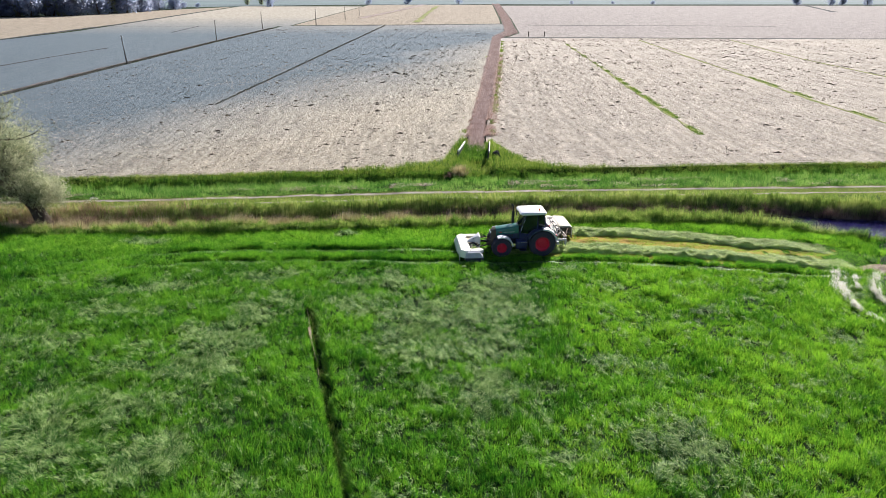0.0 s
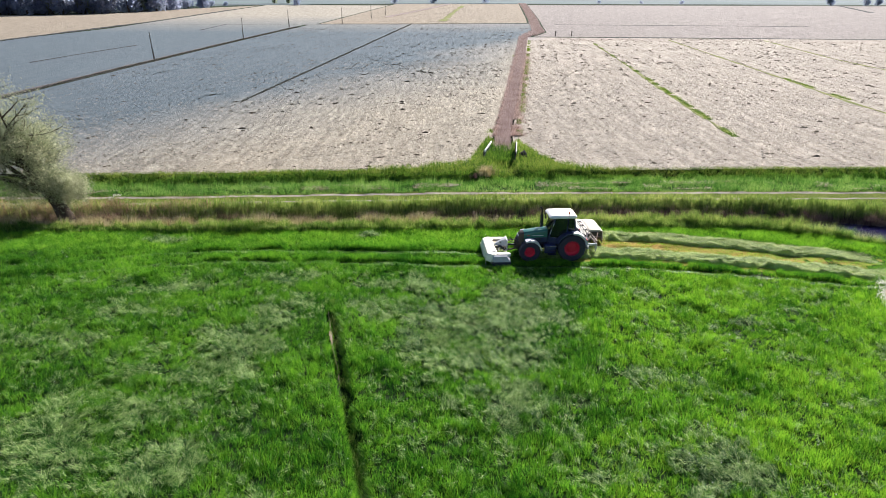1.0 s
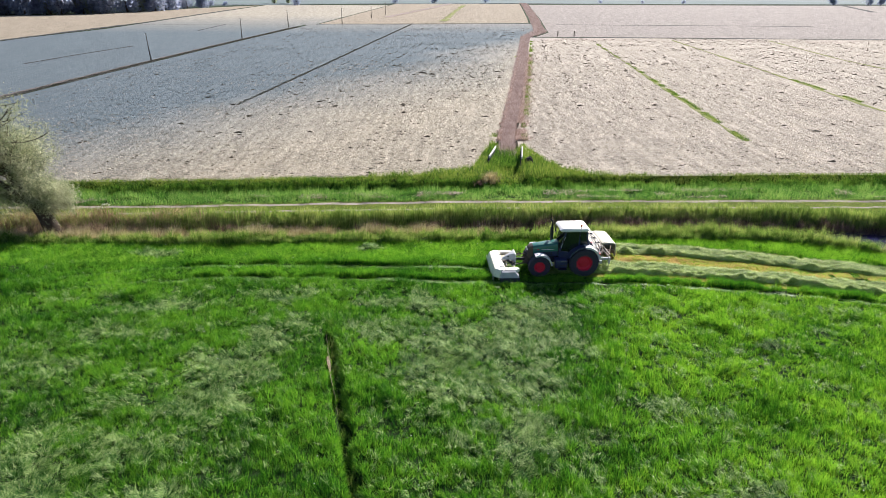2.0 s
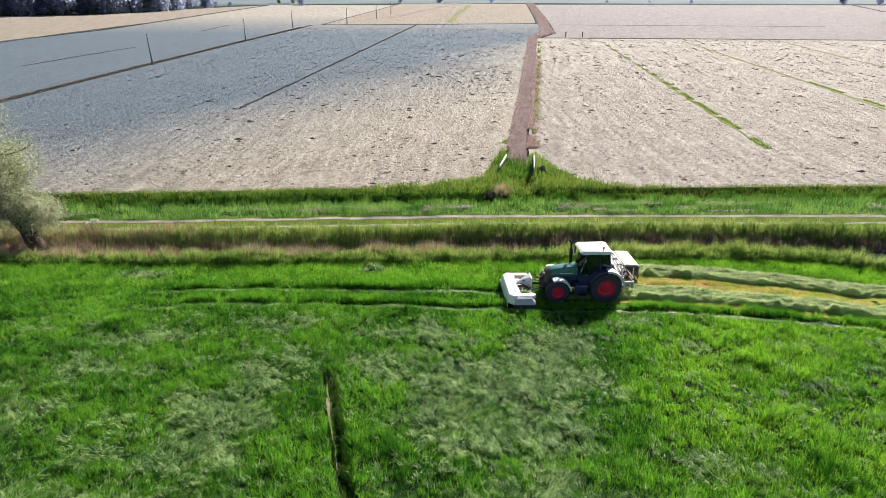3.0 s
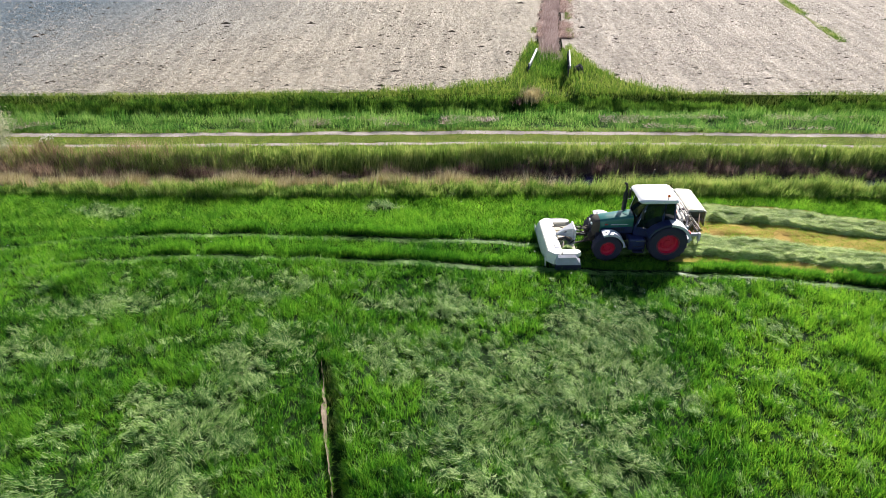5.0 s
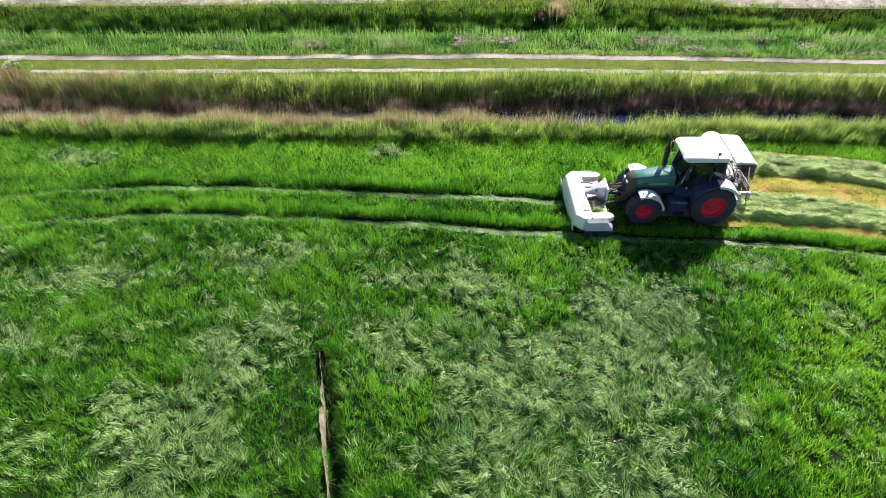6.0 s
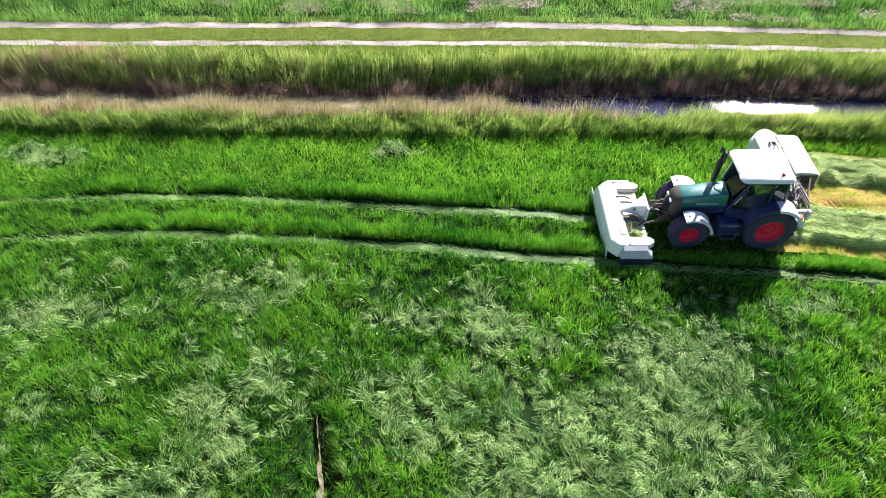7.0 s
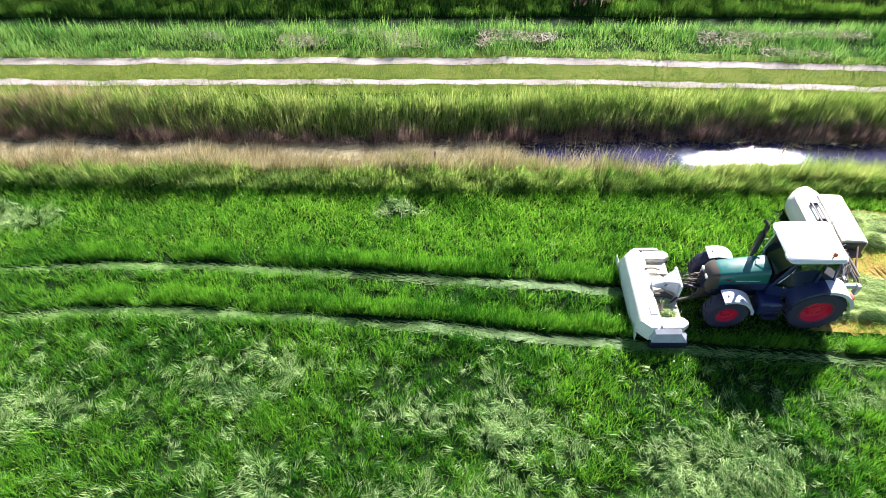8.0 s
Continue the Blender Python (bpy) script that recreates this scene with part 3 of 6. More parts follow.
    for i in range(steps + 1):
        a = radians(a0 + (a1 - a0) * i / steps)
        c, s = math.cos(a), math.sin(a)
        pts = []
        for rr, y in ((radius, y0), (radius, y1), (radius - lip, y1), (radius - lip, y1 - math.copysign(thick, y1 - y0)), (radius - thick, y1 - math.copysign(thick, y1 - y0)), (radius - thick, y0)):
            pts.append((at[0] + rr * c, y, at[2] + rr * s))
        secs.append(pts)
    loft(bm, secs)


def build_tractor():
    t = thing("tractor", TRACTOR, "green tractor with white cab roof and red wheels on the meadow", "tractor")
    for side in (-1, 1):
        wheel(t, (0, side * 0.92, 0.90), 0.92, 0.56, 0.53, side, 20, "large rear wheel with red rim")
        wheel(t, (-2.75, side * 0.90, 0.68), 0.69, 0.46, 0.36, side, 18, "smaller front wheel with red rim")
    bm = bmesh.new()                                     # engine and gearbox
    box(bm, (-3.35, -0.27, 0.62), (-1.2, 0.27, 1.25), 0.05)
    box(bm, (-1.3, -0.34, 0.55), (0.35, 0.34, 1.2), 0.06)
    box(bm, (-3.2, -0.42, 0.9), (-2.9, 0.42, 1.15), 0.03)
    tube(bm, [(0, -0.8, 0.9), (0, 0.8, 0.9)], 0.16, 12)
    part("chassis", bm, M_DARK, t, "dark engine and gearbox housing")
    bm = bmesh.new()
    tube(bm, [(-2.75, -0.78, 0.66), (-2.75, 0.78, 0.66)], 0.10, 10)
    box(bm, (-2.9, -0.2, 0.55), (-2.6, 0.2, 0.85), 0.04)
    part("front_axle", bm, M_DARK, t)
    bm = bmesh.new()                                     # bonnet
    rows = [(-3.30, 0.30, 1.22, 1.60, 0.10), (-3.20, 0.37, 1.18, 1.72, 0.13), (-2.95, 0.40, 1.15, 1.80, 0.14), (-2.4, 0.42, 1.14, 1.88, 0.15), (-1.9, 0.43, 1.14, 1.95, 0.15), (-1.52, 0.44, 1.14, 1.99, 0.15)]
    loft(bm, [rounded_section(x, h, z0, z1, r, 0.04) for x, h, z0, z1, r in rows])
    hood = part("bonnet", bm, M_GREEN, t, "glossy green sloping bonnet")
    for side in (-1, 1):                                 # navy panels stand in for shade under the bonnet's shoulder
        bm = bmesh.new()
        pts = [(-3.0, 1.16, 0.41), (-1.54, 1.15, 0.448), (-1.54, 1.47, 0.445), (-2.2, 1.44, 0.43), (-3.0, 1.36, 0.405)]
        loft(bm, [[(x, side * (h + d), z) for x, z, h in pts] for d in (-0.02, 0.014)])
        part("shade_panel", bm, M_SHADE_NAVY, hood, "panel painted navy as the bonnet's shaded side")
    bm = bmesh.new()                                     # nose with grille
    nose = [(-3.40, 0.24, 1.02, 1.48, 0.10), (-3.36, 0.31, 0.98, 1.60, 0.12), (-3.22, 0.375, 0.96, 1.715, 0.13), (-3.06, 0.405, 0.96, 1.775, 0.13)]
    loft(bm, [rounded_section(x, h + 0.012, z0, z1 + 0.012, r, 0.04) for x, h, z0, z1, r in nose])
    grille = part("grille", bm, M_GRIME, hood, "dusty grey radiator grille")
    bm = bmesh.new()
    for i in range(5):
        box(bm, (-3.43, -0.26, 1.08 + i * 0.085), (-3.36, 0.26, 1.10 + i * 0.085), 0.006)
    part("grille_slats", bm, M_DARK, hood)
    for side in (-1, 1):
        bm = bmesh.new()
        box(bm, (-3.435, side * 0.17 - 0.08, 1.47), (-3.36, side * 0.17 + 0.08, 1.57), 0.02)
        part("headlight", bm, M_LAMP, hood, "clear headlight")
        bm = bmesh.new()
        box(bm, (-2.55, side * 0.418 - 0.012, 1.55), (-1.75, side * 0.425 + 0.012, 1.585), 0.004)
        part("side_stripe", bm, M_FENDER, hood, "pale lettering bar")
        bm = bmesh.new()
        box(bm, (-2.82, side * 0.40 - 0.015, 1.54), (-2.68, side * 0.41 + 0.015, 1.59), 0.004)
        part("badge", bm, M_MARK, hood, "small red badge")
        bm = bmesh.new()
        for i in range(7):
            box(bm, (-2.5 + i * 0.11, side * 0.44 - 0.012, 1.22), (-2.44 + i * 0.11, side * 0.44 + 0.020, 1.40), 0.004)
        part("side_vent", bm, M_BLACK, hood)
    # front mudguards
    for side in (-1, 1):
        bm = bmesh.new()
        arc_fender(bm, (-2.75, 0, 0.68), 0.80, 112, 8, side * 0.66, side * 1.17, lip=0.09)
        f = part("front_fender", bm, M_FENDER, t, "white plastic front mudguard")
        bm = bmesh.new()
        box(bm, (-2.78, side * 0.5 - 0.2, 1.05), (-2.72, side * 0.5 + 0.2, 1.10), 0.01)
        box(bm, (-2.78, side * 0.68 - 0.03, 1.06), (-2.72, side * 0.68 + 0.03, 1.47), 0.01)
        part("bracket", bm, M_DARK, f)
        bm = bmesh.new()
        box(bm, (-2.90, side * 0.93 - 0.035, 1.472), (-2.86, side * 0.93 + 0.035, 1.49), 0.004)
        part("marker", bm, M_BADGE, f)
    # rear mudguards: arch painted navy as in shade, white rear panel
    for side in (-1, 1):
        bm = bmesh.new()
        arc_fender(bm, (0, 0, 0.90), 1.06, 158, 88, side * 0.60, side * 1.19, lip=0.10, steps=16)
        f = part("rear_fender", bm, M_SHADE_NAVY, t, "rear mudguard painted navy as if shaded")
        bm = bmesh.new()
        arc_fender(bm, (0, 0, 0.90), 1.075, 90, 12, side * 0.55, side * 1.20, lip=0.12, steps=14)
        part("rear_panel", bm, M_FENDER, f, "white rear wing panel")
        bm = bmesh.new()
        box(bm, (0.93, side * 0.95 - 0.11, 1.38), (1.0, side * 0.95 + 0.11, 1.48), 0.015)
        part("tail_lamp", bm, M_MARK, f, "red tail lamp")
    # cab
    bm = bmesh.new()
    loft(bm, [[(-1.50, -0.55, 1.10), (-1.50, 0.55, 1.10), (-1.50, 0.55, 1.55), (-1.50, -0.55, 1.55)],
              [(-0.75, -0.70, 1.00), (-0.75, 0.70, 1.00), (-0.75, 0.72, 1.45), (-0.75, -0.72, 1.45)],
              [(-0.2, -0.70, 1.2), (-0.2, 0.70, 1.2), (-0.2, 0.72, 1.95), (-0.2, -0.72, 1.95)],
              [(0.32, -0.68, 1.2), (0.32, 0.68, 1.2), (0.32, 0.70, 1.95), (0.32, -0.70, 1.95)]])
    part("cab_body", bm, M_SHADE_NAVY, t, "lower cab painted navy as if shaded")
    posts = {"a": ((-1.45, 0.56, 1.5), (-1.10, 0.70, 2.86)), "b": ((-0.28, 0.73, 1.6), (-0.30, 0.74, 2.86)), "c": ((0.30, 0.68, 1.9), (0.14, 0.68, 2.86))}
    for side in (-1, 1):
        for a, b in posts.values():
            bm = bmesh.new()
            tube(bm, [(a[0], side * a[1], a[2]), ((a[0] + b[0]) / 2 - 0.02, side * (a[1] + b[1]) / 2 + side * 0.02, (a[2] + b[2]) / 2), (b[0], side * b[1], b[2])], 0.05, 8)
            part("cab_pillar", bm, M_SHADE_NAVY, t, "cab pillar painted navy as if shaded")

    def pane(pts, shove):
        bm = bmesh.new()
        front = [bm.verts.new(p) for p in pts]
        back = [bm.verts.new(Vector(p) + Vector(shove)) for p in pts]
        bm.faces.new(front)
        bm.faces.new(back[::-1])
        n = len(pts)
        for i in range(n):
            bm.faces.new((front[i], back[i], back[(i + 1) % n], front[(i + 1) % n]))
        bmesh.ops.recalc_face_normals(bm, faces=bm.faces[:])
        return part("cab_window", bm, M_GLASS, t, "dark tinted cab glass", None, False)
    for s in (-1, 1):
        pane([(-1.40, s * 0.58, 1.55), (-0.33, s * 0.735, 1.45), (-0.33, s * 0.76, 2.82), (-1.11, s * 0.725, 2.82)], (0, -s * 0.008, 0))
        pane([(-0.23, s * 0.735, 1.96), (0.26, s * 0.69, 1.96), (0.14, s * 0.71, 2.82), (-0.25, s * 0.755, 2.82)], (0, -s * 0.008, 0))
    pane([(-1.47, -0.50, 1.98), (-1.47, 0.50, 1.98), (-1.14, 0.66, 2.82), (-1.14, -0.66, 2.82)], (0.008, 0, 0))
    pane([(0.30, -0.62, 1.98), (0.30, 0.62, 1.98), (0.17, 0.64, 2.82), (0.17, -0.64, 2.82)], (-0.008, 0, 0))
    bm = bmesh.new()                                     # roof
    secs = []
    for z, x0, x1, h in ((2.82, -1.38, 0.20, 0.76), (2.86, -1.48, 0.28, 0.82), (2.93, -1.51, 0.30, 0.83), (3.01, -1.43, 0.25, 0.79), (3.05, -1.26, 0.14, 0.69), (3.065, -0.95, -0.1, 0.4)):
        ring, c = [], 0.16
        for (cx, cy), a0 in (((x1 - c, h - c), 0), ((x0 + c, h - c), 90), ((x0 + c, -h + c), 180), ((x1 - c, -h + c), 270)):
            for k in range(4):
                a = radians(a0 + 30 * k)
                ring.append((cx + c * math.cos(a), cy + c * math.sin(a), z))
        secs.append(ring)
    loft(bm, secs)
    roof = part("cab_roof", bm, M_WHITE, t, "white rounded cab roof")
    for y in (0.34, -0.22):
        for k in range(3):
            bm = bmesh.new()
            box(bm, (-0.66 + k * 0.13, y - 0.02, 3.055), (-0.57 + k * 0.13, y + 0.02, 3.073), 0.004)
            part("lettering_bar", bm, M_STEEL, roof, "grey lettering bar")
    for s in (-1, 1):
        for x in (-1.49, 0.29):
            bm = bmesh.new()
            box(bm, (x - 0.04, s * 0.55 - 0.1, 2.86), (x + 0.03, s * 0.55 + 0.1, 2.95), 0.02)
            part("work_lamp", bm, M_LAMP, roof, "clear work lamp")
    bm = bmesh.new()
    tube(bm, [(-0.25, -0.72, 2.98), (-0.25, -0.76, 3.18)], 0.018, 6)
    stem = part("beacon_stem", bm, M_DARK, roof)
    bm = bmesh.new()
    tube(bm, [(-0.25, -0.76, 3.17), (-0.25, -0.76, 3.20), (-0.25, -0.76, 3.27), (-0.25, -0.76, 3.30)], [0.06, 0.065, 0.055, 0.03], 12)
    part("beacon", bm, M_ORANGE, stem, "orange warning beacon")
    bm = bmesh.new()
    tube(bm, [(0.1, 0.5, 3.04), (0.16, 0.52, 3.42)], 0.008, 5)
    part("aerial", bm, M_BLACK, roof)
    # driver's place, empty
    bm = bmesh.new()
    box(bm, (-0.55, -0.26, 1.5), (-0.05, 0.26, 1.66), 0.05)
    box(bm, (-0.12, -0.24, 1.6), (0.02, 0.24, 2.25), 0.05)
    part("seat", bm, M_BLACK, t, "empty black driver's seat")
    bm = bmesh.new()
    box(bm, (-1.42, -0.4, 1.5), (-1.12, 0.4, 1.9), 0.06)
    tube(bm, [(-1.15, 0, 1.6), (-0.95, 0, 1.95)], 0.04, 8)
    tube(bm, [(-0.95 + 0.08 * math.sin(radians(a)) * 0 - 0.1 * math.cos(radians(a)), 0.2 * math.sin(radians(a)), 1.97 + 0.14 * math.cos(radians(a))) for a in range(0, 361, 30)], 0.018, 6, False)
    part("dashboard", bm, M_BLACK, t)
    bm = bmesh.new()
    box(bm, (-1.44, -0.60, 1.46), (-0.20, 0.60, 1.50), 0.01)
    box(bm, (-0.22, -0.66, 1.955), (0.28, 0.66, 1.985), 0.01)
    box(bm, (-0.22, -0.62, 1.48), (-0.17, 0.62, 1.97), 0.01)
    part("cab_floor", bm, M_BLACK, t, "dark cab floor and rear shelf")
    # exhaust on the far side of the bonnet
    bm = bmesh.new()
    tube(bm, [(-1.72, 0.66, 1.30), (-1.72, 0.66, 1.75)], 0.055, 10)
    tube(bm, [(-1.72, 0.66, 1.72), (-1.72, 0.66, 1.78), (-1.72, 0.66, 2.62), (-1.72, 0.66, 2.70)], [0.07, 0.105, 0.105, 0.06], 14)
    tube(bm, [(-1.72, 0.66, 2.66), (-1.72, 0.66, 3.00), (-1.76, 0.66, 3.11), (-1.85, 0.66, 3.17)], 0.055, 10)
    ex = part("exhaust", bm, M_BLACK, t, "tall black exhaust stack")
    bm = bmesh.new()
    tube(bm, [(-1.45, 0.66, 2.35), (-1.62, 0.69, 2.3), (-1.66, 0.68, 2.2)], 0.02, 6)
    part("clamp", bm, M_STEEL, ex)
    # mirrors and grab rails
    for s in (-1, 1):
        bm = bmesh.new()
        tube(bm, [(-1.16, s * 0.72, 2.76), (-1.34, s * 0.98, 2.78), (-1.38, s * 1.05, 2.6)], 0.018, 6)
        arm = part("mirror_arm", bm, M_BLACK, t)
        bm = bmesh.new()
        box(bm, (-1.42, s * 1.07 - 0.11, 2.22), (-1.36, s * 1.07 + 0.11, 2.62), 0.025)
        part("mirror", bm, M_BLACK, arm, "black door mirror")
        bm = bmesh.new()
        tube(bm, [(-1.36, s * 0.66, 1.75), (-1.40, s * 0.72, 1.85), (-1.22, s * 0.80, 2.45), (-1.17, s * 0.76, 2.5)], 0.016, 6)
        part("grab_rail", bm, M_FENDER, t, "pale grab rail")
        bm = bmesh.new()
        box(bm, (-0.62, s * 0.75 - 0.02, 1.78), (-0.46, s * 0.75 + 0.03, 1.82), 0.008)
        part("door_handle", bm, M_BLACK, t)
    # tank, steps and boxes between the wheels
    bm = bmesh.new()
    box(bm, (-1.75, -0.98, 0.50), (-1.0, -0.36, 1.08), 0.09, segments=3)
    part("fuel_tank", bm, M_SHADE_NAVY, t, "moulded fuel tank painted navy as if shaded")
    bm = bmesh.new()
    box(bm, (-1.75, 0.36, 0.52), (-1.0, 0.95, 1.05), 0.07)
    part("battery_box", bm, M_DARK, t)
    for i in range(3):
        bm = bmesh.new()
        box(bm, (-1.52 + i * 0.04, -1.10 + i * 0.06, 0.44 + i * 0.27), (-1.06 + i * 0.04, -0.84 + i * 0.06, 0.475 + i * 0.27), 0.008)
        part("step", bm, M_STEEL if i == 2 else M_DARK, t)
    bm = bmesh.new()
    tube(bm, [(-1.55, -1.02, 0.44), (-1.50, -0.92, 1.05)], 0.016, 6)
    part("step_rail", bm, M_DARK, t)
    bm = bmesh.new()
    tube(bm, [(-1.03, -1.02, 0.44), (-0.98, -0.92, 1.05)], 0.016, 6)
    part("step_rail", bm, M_DARK, t)
    # linkages
    for s in (-1, 1):
        bm = bmesh.new()
        tube(bm, [(-3.3, s * 0.28, 0.78), (-3.75, s * 0.36, 0.66), (-4.12, s * 0.42, 0.62)], [0.06, 0.05, 0.045], 8)
        part("front_link_arm", bm, M_GRIME, t, "rusty steel lift arm")
        bm = bmesh.new()
        tube(bm, [(-3.25, s * 0.20, 1.05), (-3.72, s * 0.34, 0.70)], 0.035, 8)
        part("lift_ram", bm, M_GRIME, t)
        bm = bmesh.new()
        tube(bm, [(0.3, s * 0.32, 0.72), (0.8, s * 0.42, 0.66), (1.2, s * 0.46, 0.70)], [0.05, 0.045, 0.04], 8)
        part("rear_link_arm", bm, M_GRIME, t, "rusty steel lift arm")
        bm = bmesh.new()
        tube(bm, [(0.42, s * 0.34, 1.25), (0.78, s * 0.41, 0.70)], 0.03, 8)
        part("lift_rod", bm, M_GRIME, t)
    bm = bmesh.new()
    tube(bm, [(-3.28, 0, 1.18), (-4.14, 0, 1.12)], 0.035, 8)
    part("top_link", bm, M_GRIME, t)
    bm = bmesh.new()
    tube(bm, [(0.35, 0, 1.15), (1.18, 0, 1.15)], 0.035, 8)
    part("top_link", bm, M_GRIME, t)
    for s in (-1, 1):
        bm = bmesh.new()
        box(bm, (-3.55, s * 0.30 - 0.03, 0.62), (-3.22, s * 0.30 + 0.03, 1.12), 0.02)
        part("linkage_plate", bm, M_GRIME, t)
        bm = bmesh.new()
        tube(bm, [(-3.5, s * 0.3, 1.05), (-4.13, s * 0.12, 1.16)], 0.025, 6)
        part("brace", bm, M_GRIME, t)
    bm = bmesh.new()
    tube(bm, [(-3.6, -0.42, 0.72), (-3.6, 0.42, 0.72)], 0.045, 8)
    part("cross_tube", bm, M_GRIME, t)
    bm = bmesh.new()
    tube(bm, [(-3.3, 0, 0.80), (-3.7, 0, 0.82), (-4.2, 0, 0.86)], [0.06, 0.075, 0.06], 10)
    part("drive_shaft", bm, M_BLACK, t)
    for j, y in enumerate((-0.16, -0.06, 0.08, 0.18)):
        bm = bmesh.new()
        tube(bm, [(-3.3, y, 1.3), (-3.6, y * 1.4, 1.2 - 0.05 * j), (-3.95, y * 1.2, 1.28), (-4.2, y, 1.15)], 0.014, 5)
        part("hydraulic_hose", bm, M_BLACK, t)
        bm = bmesh.new()
        tube(bm, [(0.34, y, 1.45), (0.7, y * 2, 1.25 - 0.04 * j), (1.1, y * 2 + 0.1, 1.35), (1.4, y + 0.3, 1.1)], 0.014, 5)
        part("hydraulic_hose", bm, M_BLACK, t)
    return t


build_tractor()

# ---------------------------------------------------------------- mowers


def mower_shell(bm, x0, x1, y0, y1, z0, z1, corner=0.32, slope=0.12):
    """A disc mower's cover: cut corners, sloping ends, slightly domed top, hollow below."""
    def ring(z, grow, cut):
        a0, a1, b0, b1, c = x0 - grow, x1 + grow, y0 - grow, y1 + grow, cut
        return [(a0 + c, b0, z), (a1 - c * 0.6, b0, z), (a1, b0 + c * 0.6, z), (a1, (b0 + b1) / 2, z), (a1, b1 - c * 0.6, z), (a1 - c * 0.6, b1, z), (a0 + c, b1, z), (a0, b1 - c, z), (a0, (b0 + b1) / 2, z), (a0, b0 + c, z)]
    secs = [ring(z0, 0.03, corner), ring(z0 + 0.05, 0.05, corner), ring(z1 - 0.22, 0.02, corner), ring(z1 - 0.04, -slope * 0.35, corner * 0.9), ring(z1, -slope * 0.7, corner * 0.8)]
    loft(bm, secs)


def build_front_mower():
    t = thing("front_mower", TRACTOR, "cream front disc mower carried before the tractor", "mower")
    bm = bmesh.new()
    mower_shell(bm, -5.62, -4.86, -1.72, 1.66, 0.30, 0.80)
    part("cover", bm, M_MOWER, t, "cream canvas mower cover with green stains", None, False)
    bm = bmesh.new()
    mower_shell(bm, -4.90, -4.16, -1.60, 1.50, 0.30, 0.66, 0.14, 0.1)
    part("rear_cover", bm, M_DECK, t, "dusty beige rear cover")
    for y in (0.62,):
        bm = bmesh.new()
        box(bm, (-4.88, y - 0.02, 0.675), (-4.20, y + 0.02, 0.695), 0.008)
        part("cover_rib", bm, M_DECK, t)
    for s, y in ((-1, -1.66), (1, 1.60)):
        bm = bmesh.new()
        loft(bm, [[(-5.18, y + s * 0.02, 0.77), (-4.36, y + s * 0.02, 0.77), (-4.14, y + s * 0.05, 0.55), (-5.30, y + s * 0.05, 0.55)],
                  [(-5.16, y + s * 0.16, 0.70), (-4.36, y + s * 0.16, 0.70), (-4.12, y + s * 0.24, 0.36), (-5.24, y + s * 0.24, 0.36)]])
        part("end_flap", bm, M_MOWER_EDGE, t, "grey end flap")
        bm = bmesh.new()
        loft(bm, [[(-5.28, y + s * 0.16, z), (-4.14, y + s * 0.16, z), (-4.10, y + s * 0.25, z), (-5.22, y + s * 0.25, z)] for z in (0.07, 0.35)])
        part("rubber_skirt", bm, M_DARK, t, "dark rubber skirt")
    for y0, y1 in ((-1.64, -1.24), (1.16, 1.56)):
        bm = bmesh.new()
        loft(bm, [[(-4.92, y0 - g, z), (-4.26, y0 - g, z), (-4.08 + g, y0 + 0.14, z), (-4.08 + g, y1 - 0.12, z), (-4.20, y1 + g, z), (-4.92, y1 + g, z)] for z, g in ((0.60, 0.02), (0.76, 0.01), (0.79, -0.02))])
        part("end_panel", bm, M_MOWER if y0 < 0 else M_HOOD, t, "cream end panel")
    bm = bmesh.new()
    for k in range(12):
        y = -1.62 + k * 0.282
        box(bm, (-5.68, y, 0.10), (-5.665, y + 0.268, 0.40), 0.003)
    part("front_curtain", bm, M_MOWER, t, "cream hanging curtain")
    bm = bmesh.new()
    box(bm, (-5.35, -1.55, 0.08), (-4.85, 1.5, 0.16), 0.03)
    part("cutter_bar", bm, M_STEEL, t)
    for y in (-1.1, -0.4, 0.3, 1.0):
        bm = bmesh.new()
        tube(bm, [(-5.3, y, 0.06), (-4.95, y, 0.02), (-4.7, y, 0.05)], 0.05, 6)
        part("skid", bm, M_STEEL, t)
    bm = bmesh.new()                                     # plough-shaped carrying arm
    loft(bm, [[(-4.95, -0.04, 0.79), (-4.95, 0.10, 0.79), (-4.95, 0.10, 0.88), (-4.95, -0.04, 0.88)],
              [(-4.6, -0.12, 0.80), (-4.6, 0.16, 0.80), (-4.6, 0.14, 1.12), (-4.6, -0.10, 1.12)],
              [(-4.22, -0.36, 0.85), (-4.22, 0.36, 0.85), (-4.22, 0.30, 1.32), (-4.22, -0.30, 1.32)]])
    bmesh.ops.bevel(bm, geom=bm.edges[:], offset=0.02, segments=2, affect="EDGES")
    boom = part("carrying_frame", bm, M_FENDER, t, "light grey carrying frame")
    bm = bmesh.new()
    box(bm, (-4.62, -0.147, 1.03), (-4.36, -0.125, 1.09), 0.003, Matrix.Rotation(radians(20), 3, "Z"))
    part("lettering_bar", bm, M_BADGE, boom, "dark lettering bar")
    bm = bmesh.new()
    box(bm, (-4.20, -0.42, 0.55), (-4.12, 0.42, 1.30), 0.02)
    part("headstock", bm, M_FENDER, t, "light grey headstock plate")
    for s in (-1, 1):
        bm = bmesh.new()
        tube(bm, [(-4.16, s * 0.40, 0.75), (-4.5, s * 0.62, 0.62), (-4.85, s * 0.75, 0.5)], 0.035, 8)
        part("swing_arm", bm, M_GRIME, t)
    bm = bmesh.new()
    tube(bm, [(-4.92, -0.35, 0.80), (-4.60, -0.36, 0.84), (-4.35, -0.4, 0.72)], [0.07, 0.10, 0.06], 10)
    part("gearbox", bm, M_GRIME, t, "grimy gearbox")
